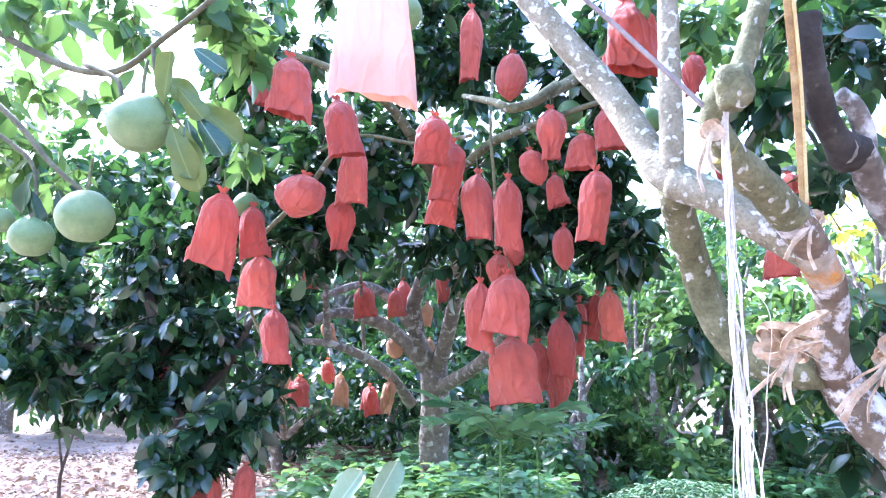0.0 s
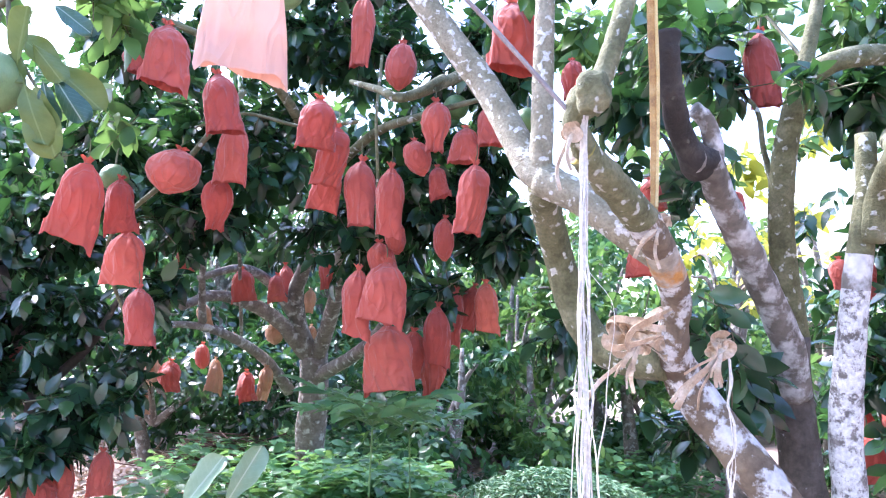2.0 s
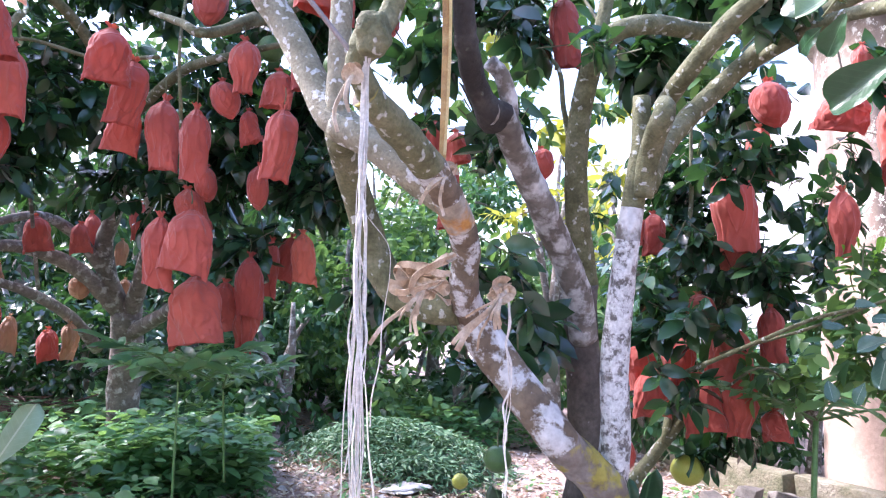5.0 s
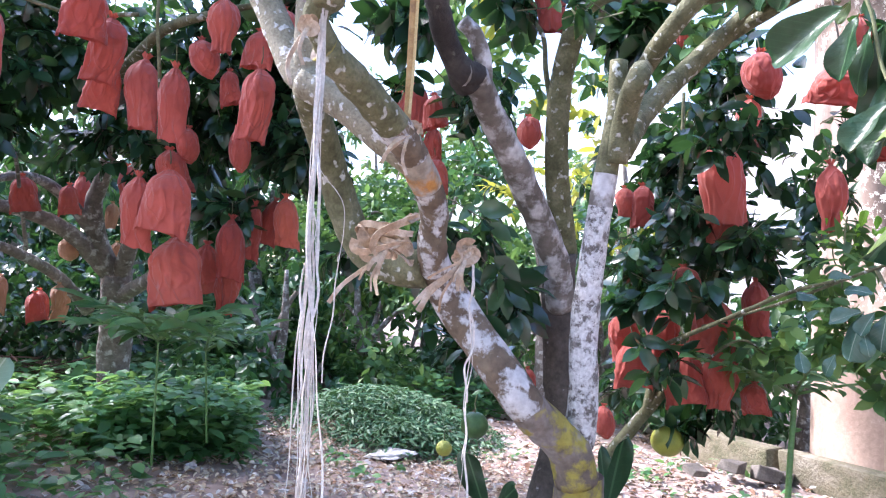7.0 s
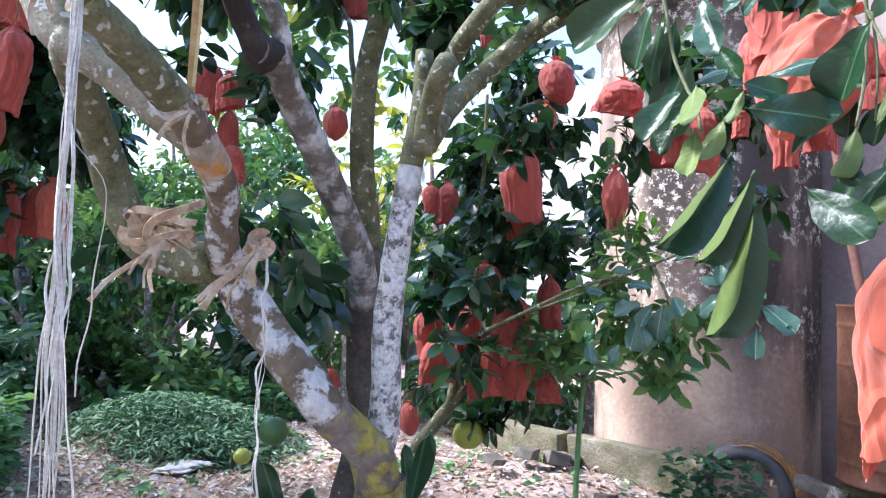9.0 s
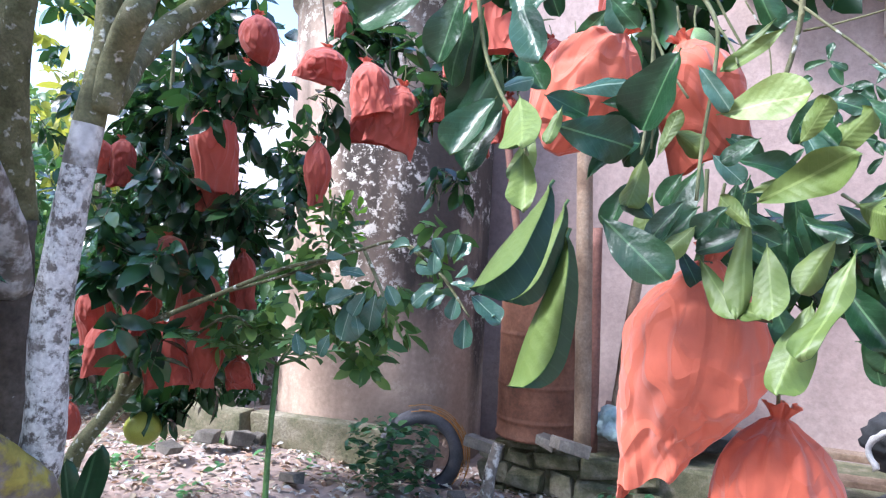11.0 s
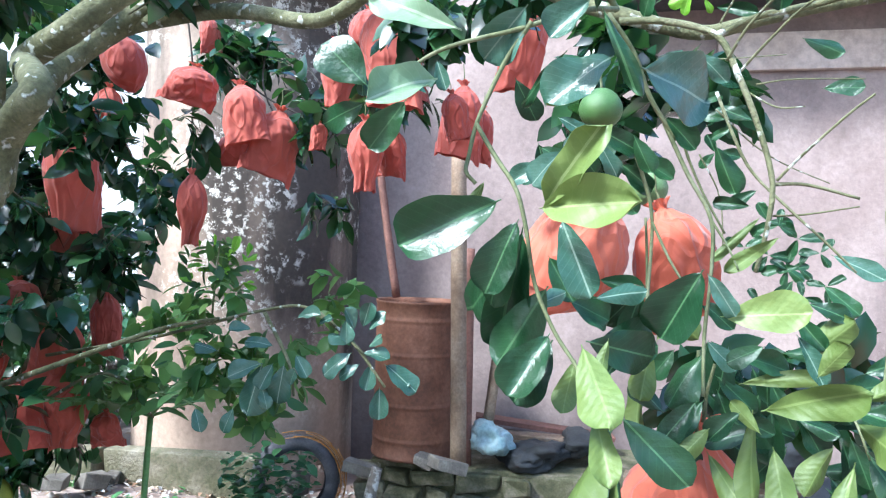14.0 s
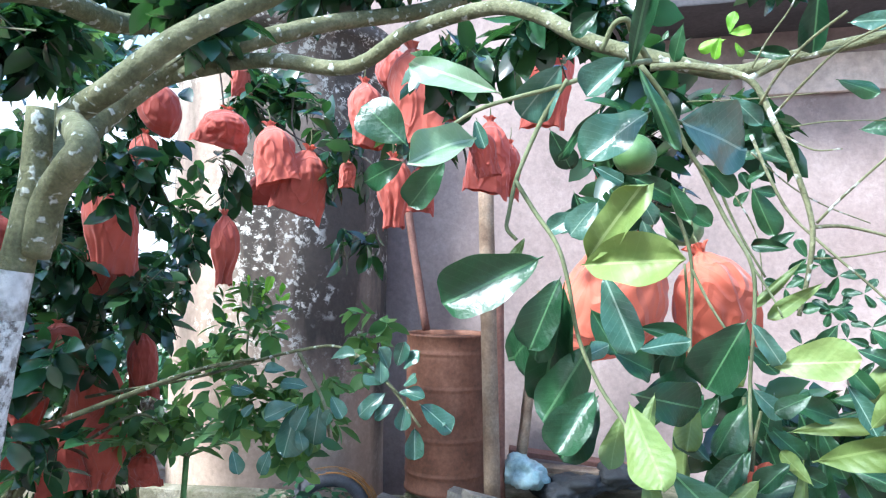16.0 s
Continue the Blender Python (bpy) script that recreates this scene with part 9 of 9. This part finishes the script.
# ---- weeds, heaps and the trees beyond ----
def weeds(name, seed, count, xs, ys, height, leaf, mat, label, keep=None, kind="stuff"):
    """Low herbs: shoots of small leaves standing on the soil."""
    r, p = scattered(seed, count, xs, ys, keep)
    per = 7
    n = len(p) * per
    P = np.repeat(p, per, 0)
    P[:, 2] += height * r.random(n)
    P[:, :2] += r.normal(size=(n, 2)) * 0.035
    a = r.random(n) * 6.28
    way = np.stack([np.cos(a), np.sin(a), r.uniform(-0.3, 0.5, n)], 1)
    face = np.stack([r.normal(size=n) * 0.4, r.normal(size=n) * 0.4, np.ones(n)], 1)
    L = leaf * (0.5 + r.random(n))
    return tagged(link(name, leaves_mesh(name, P, way, face, L, L * (0.4 + 0.25 * r.random(n)), 0.25, 0.2), mat), label, "weeds", kind=kind)


def path(x, y):
    """Where bare soil shows between the weeds."""
    return not (0.75 + 0.12 * (y - 4) < x < 1.45 + 0.16 * (y - 4) and y > 3.4) and not (x > -0.45 and y < 4.05)


weeds("ground_weeds", 61, 1300, (-1.0, 1.2), (3.6, 8.0), 0.30, 0.09, HERB, "broad-leaved green weeds under the trees", path)
weeds("bright_weeds", 67, 420, (-0.1, 0.85), (4.05, 5.0), 0.36, 0.09, HERB, "bright green weeds beside the path", path)
weeds("ground_weeds", 62, 700, (1.3, 4.0), (6.2, 9.0), 0.35, 0.10, HERB, "green weeds at the end of the orchard path", path)
weeds("ground_weeds", 63, 60, (-0.9, 0.2), (2.9, 3.9), 0.22, 0.09, HERB, "low green weeds on the orchard floor")
weeds("sparse_weeds", 64, 70, (1.2, 5.0), (2.6, 4.8), 0.08, 0.06, HERB, "sparse weed seedlings on the litter")
weeds("dark_weeds", 65, 80, (3.95, 4.6), (2.05, 2.75), 0.42, 0.075, LEAF_MID, "dark leafy weed clump before the old tyre", lambda x, y: (x - 4.25) ** 2 + (y - 2.4) ** 2 < 0.09)
weeds("dark_weeds", 66, 90, (3.9, 4.5), (0.4, 1.1), 0.25, 0.06, LEAF_MID, "green weeds below the plinth")


def cut_heap(centre, half, height, count, seed):
    """A heap of cut fern-like fronds, grey-green on top."""
    r = np.random.default_rng(seed)
    q = r.normal(size=(count, 2)) * 0.42
    q = q[np.hypot(q[:, 0], q[:, 1]) < 1.1]
    n = len(q)
    x, y = centre[0] + q[:, 0] * half[0], centre[1] + q[:, 1] * half[1]
    z = np.array([gz(a, b) for a, b in zip(x, y)]) + height * np.maximum(0, 1 - q[:, 0] ** 2 - q[:, 1] ** 2) * (0.7 + 0.4 * r.random(n))
    a = r.random(n) * 6.28
    way = np.stack([np.cos(a), np.sin(a), r.uniform(-0.7, 0.4, n)], 1)
    face = np.stack([r.normal(size=n) * 0.5, r.normal(size=n) * 0.5, np.ones(n)], 1)
    L = 0.062 * (0.5 + r.random(n))
    return tagged(link("cut_fronds", leaves_mesh("cut_fronds", np.stack([x, y, z], 1), way, face, L, L * 0.22, 0.3, 0.2), FERN), "heap of wilting cut fern fronds on the soil", "frond heap", kind="stuff")


cut_heap((2.008, 5.345, 0.112), (1.0, 0.9), 0.34, 13000, 71)
cut_heap((1.97, 4.788, 0.392), (0.6, 0.5), 0.2, 3600, 72)


def far_tree(x, y, height, spread, mat, seed, shoots=130, leaf=0.16, low=0.25, label="tree with bright leaves beyond the orchard"):
    r = random.Random(seed)
    z = gz(x, y)
    tree = thing("orchard_tree", (x, y, z), label, "tree", "trees beyond the orchard")
    top = (x + r.uniform(-0.3, 0.3), y, z + height * 0.8)
    limb(tree, [(x, y, z - 0.1), (x + r.uniform(-0.15, 0.15), y, z + height * 0.4), top], 0.05 + 0.02 * height, 0.02, BARK_GREY, "trunk", sides=8)
    clumps = []
    for k in range(5):
        a = 2 * math.pi * k / 5 + seed
        c = (x + 0.5 * spread * math.cos(a), y + 0.5 * spread * math.sin(a), z + height * (low + (0.9 - low) * r.random()))
        limb(tree, [(x, y, z + height * 0.35), (0.5 * (x + c[0]), 0.5 * (y + c[1]), c[2] - 0.1), c], 0.035, 0.01, BARK_GREY, "limb", sides=6)
        clumps.append((c, (spread * r.uniform(0.42, 0.62), spread * r.uniform(0.42, 0.62), height * r.uniform(0.18, 0.3)), shoots // 5))
    crown(tree, clumps, leaf, 7, mat, seed, twigs=False, hollow=0.2)
    return tree


def beyond(x, y, height, spread, mat, seed, shoots, leaf, low):
    return far_tree(x, y, height, spread, mat, seed, shoots, leaf, low)


# first tree made taller and moved so that its crown shades the soil at left
beyond(-6.3, 8.4, 5.8, 2.2, LEAF_BRIGHT, 81, 380, 0.16, 0.3)
beyond(-5.505, 8.893, 2.6, 1.6, LEAF_BRIGHT, 82, 260, 0.15, 0.05)
beyond(-4.39, 9.88, 3.2, 1.8, LEAF_MID, 83, 300, 0.16, 0.05)
beyond(-2.765, 9.384, 3.6, 1.7, LEAF_MID, 84, 300, 0.16, 0.02)
beyond(-1.361, 8.889, 4.2, 1.7, LEAF_MID, 85, 320, 0.15, 0.02)
beyond(-0.033, 9.875, 4.8, 2.0, LEAF_MID, 86, 340, 0.17, 0.02)
beyond(1.375, 9.38, 4.4, 1.8, LEAF_BRIGHT, 87, 320, 0.15, 0.02)
beyond(2.265, 8.095, 2.6, 1.4, LEAF_BRIGHT, 88, 320, 0.12, 0.0)
beyond(3.516, 8.687, 3.2, 1.7, LEAF_MID, 89, 320, 0.14, 0.0)
beyond(2.325, 7.187, 1.7, 1.3, LEAF_BRIGHT, 90, 260, 0.11, 0.0)
beyond(3.464, 7.454, 2.5, 1.7, LEAF_BRIGHT, 91, 300, 0.13, 0.0)
beyond(4.849, 7.852, 3.0, 1.9, LEAF_MID, 92, 320, 0.14, 0.0)
beyond(4.766, 6.319, 2.0, 1.5, LEAF_BRIGHT, 93, 260, 0.12, 0.0)
beyond(6.586, 6.789, 2.5, 1.6, LEAF_MID, 94, 280, 0.14, 0.0)
beyond(3.852, 6.085, 3.4, 0.9, LEAF_YELLOW, 95, 25, 0.13, 0.55)
beyond(5.265, 6.683, 3.8, 1.0, LEAF_YELLOW, 96, 30, 0.14, 0.5)
beyond(8.239, 13.029, 5.0, 3.4, LEAF_FAR, 97, 340, 0.28, 0.1)
beyond(-1.105, 15.801, 7.5, 4.5, LEAF_FAR, 98, 420, 0.3, 0.05)
beyond(-8.86, 16.797, 4.6, 4.0, LEAF_FAR, 99, 340, 0.3, 0.05)
beyond(5.115, 16.783, 6.5, 4.2, LEAF_FAR, 100, 380, 0.3, 0.05)
beyond(8.899, 13.455, 4.4, 3.6, LEAF_FAR, 101, 340, 0.28, 0.05)
beyond(-12.476, 13.838, 6, 4, LEAF_FAR, 102, 300, 0.3, 0.05)
beyond(5.316, 4.799, 1.3, 1.3, LEAF_MID, 103, 260, 0.11, 0.0)
beyond(6.11, 4.99, 1.5, 1.2, LEAF_DARK, 104, 260, 0.11, 0.0)
beyond(4.628, 4.777, 1.2, 1.0, LEAF_MID, 105, 200, 0.11, 0.0)
beyond(1.172, 6.516, 1.5, 1.1, LEAF_MID, 106, 220, 0.1, 0.0)
beyond(-0.971, 6.911, 1.4, 1.2, LEAF_DARK, 107, 220, 0.1, 0.0)
beyond(-1.35, 6.1, 0.9, 1.0, LEAF_DARK, 114, 180, 0.1, 0.0)
beyond(-0.55, 6.55, 1.0, 0.9, LEAF_DARK, 115, 180, 0.1, 0.0)
beyond(-1.849, 7.31, 1.6, 1.3, LEAF_DARK, 108, 220, 0.11, 0.0)
for x, y, height, seed in ((-3.4, 11.4, 2.6, 116), (-1.9, 11.0, 2.8, 117), (-0.5, 11.5, 2.6, 118), (0.7, 11.1, 3.0, 119), (2.0, 10.8, 2.8, 120), (3.4, 11.2, 2.8, 121)):
    beyond(x, y, height, 1.7, LEAF_MID, seed, 420, 0.19, 0.0)
beyond(0.45, 7.9, 1.9, 1.3, LEAF_MID, 122, 300, 0.13, 0.0)
beyond(1.35, 7.7, 1.5, 1.1, LEAF_MID, 123, 260, 0.12, 0.0)


BRUSHWOOD = surface("brushwood", [(0.07, 0.035, 0.028), (0.15, 0.075, 0.055), (0.26, 0.16, 0.12)], 8.0)


def brush_pile(centre, half, height, count, seed):
    """Cut reddish brown prunings heaped on the soil."""
    r = np.random.default_rng(seed)
    q = r.normal(size=(count, 2)) * 0.42
    x, y = centre[0] + q[:, 0] * half, centre[1] + q[:, 1] * half
    z = np.array([gz(a, b) for a, b in zip(x, y)]) + height * np.exp(-1.6 * (q ** 2).sum(1)) * r.random(count) + 0.02
    a = r.random(count) * 6.28
    way = np.stack([np.cos(a), np.sin(a), r.normal(size=count) * 0.16], 1) * (0.15 + 0.25 * r.random(count))[:, None]
    mid = np.stack([x, y, z], 1)
    return tagged(link("brush_pile", sticks_mesh("brush_pile", mid - way, mid + way, 0.003 + 0.005 * r.random(count)), BRUSHWOOD), "heap of dry reddish brown prunings on the soil", "brush pile", kind="stuff")


brush_pile((-0.72, 5.75), 0.38, 0.30, 260, 131)
# unseen trees behind and beside the camera, added to block sky light
far_tree(-3.2, -2.2, 4.2, 2.0, LEAF_DARK, 109, 220, 0.16, 0.35, "unseen pomelo tree added to dim the light")
far_tree(-0.6, -4.2, 4.6, 2.2, LEAF_DARK, 110, 220, 0.16, 0.35, "unseen pomelo tree added to dim the light")
far_tree(-4.8, 1.0, 4.0, 1.9, LEAF_DARK, 112, 220, 0.16, 0.35, "unseen pomelo tree added to dim the light")
far_tree(-2.6, -4.4, 4.4, 1.8, LEAF_DARK, 113, 220, 0.16, 0.35, "unseen pomelo tree added to dim the light")
pomelo((1.937, 3.971, 0.171), 0.10, POMELO_RIPE, "small yellow fruit fallen on the litter")
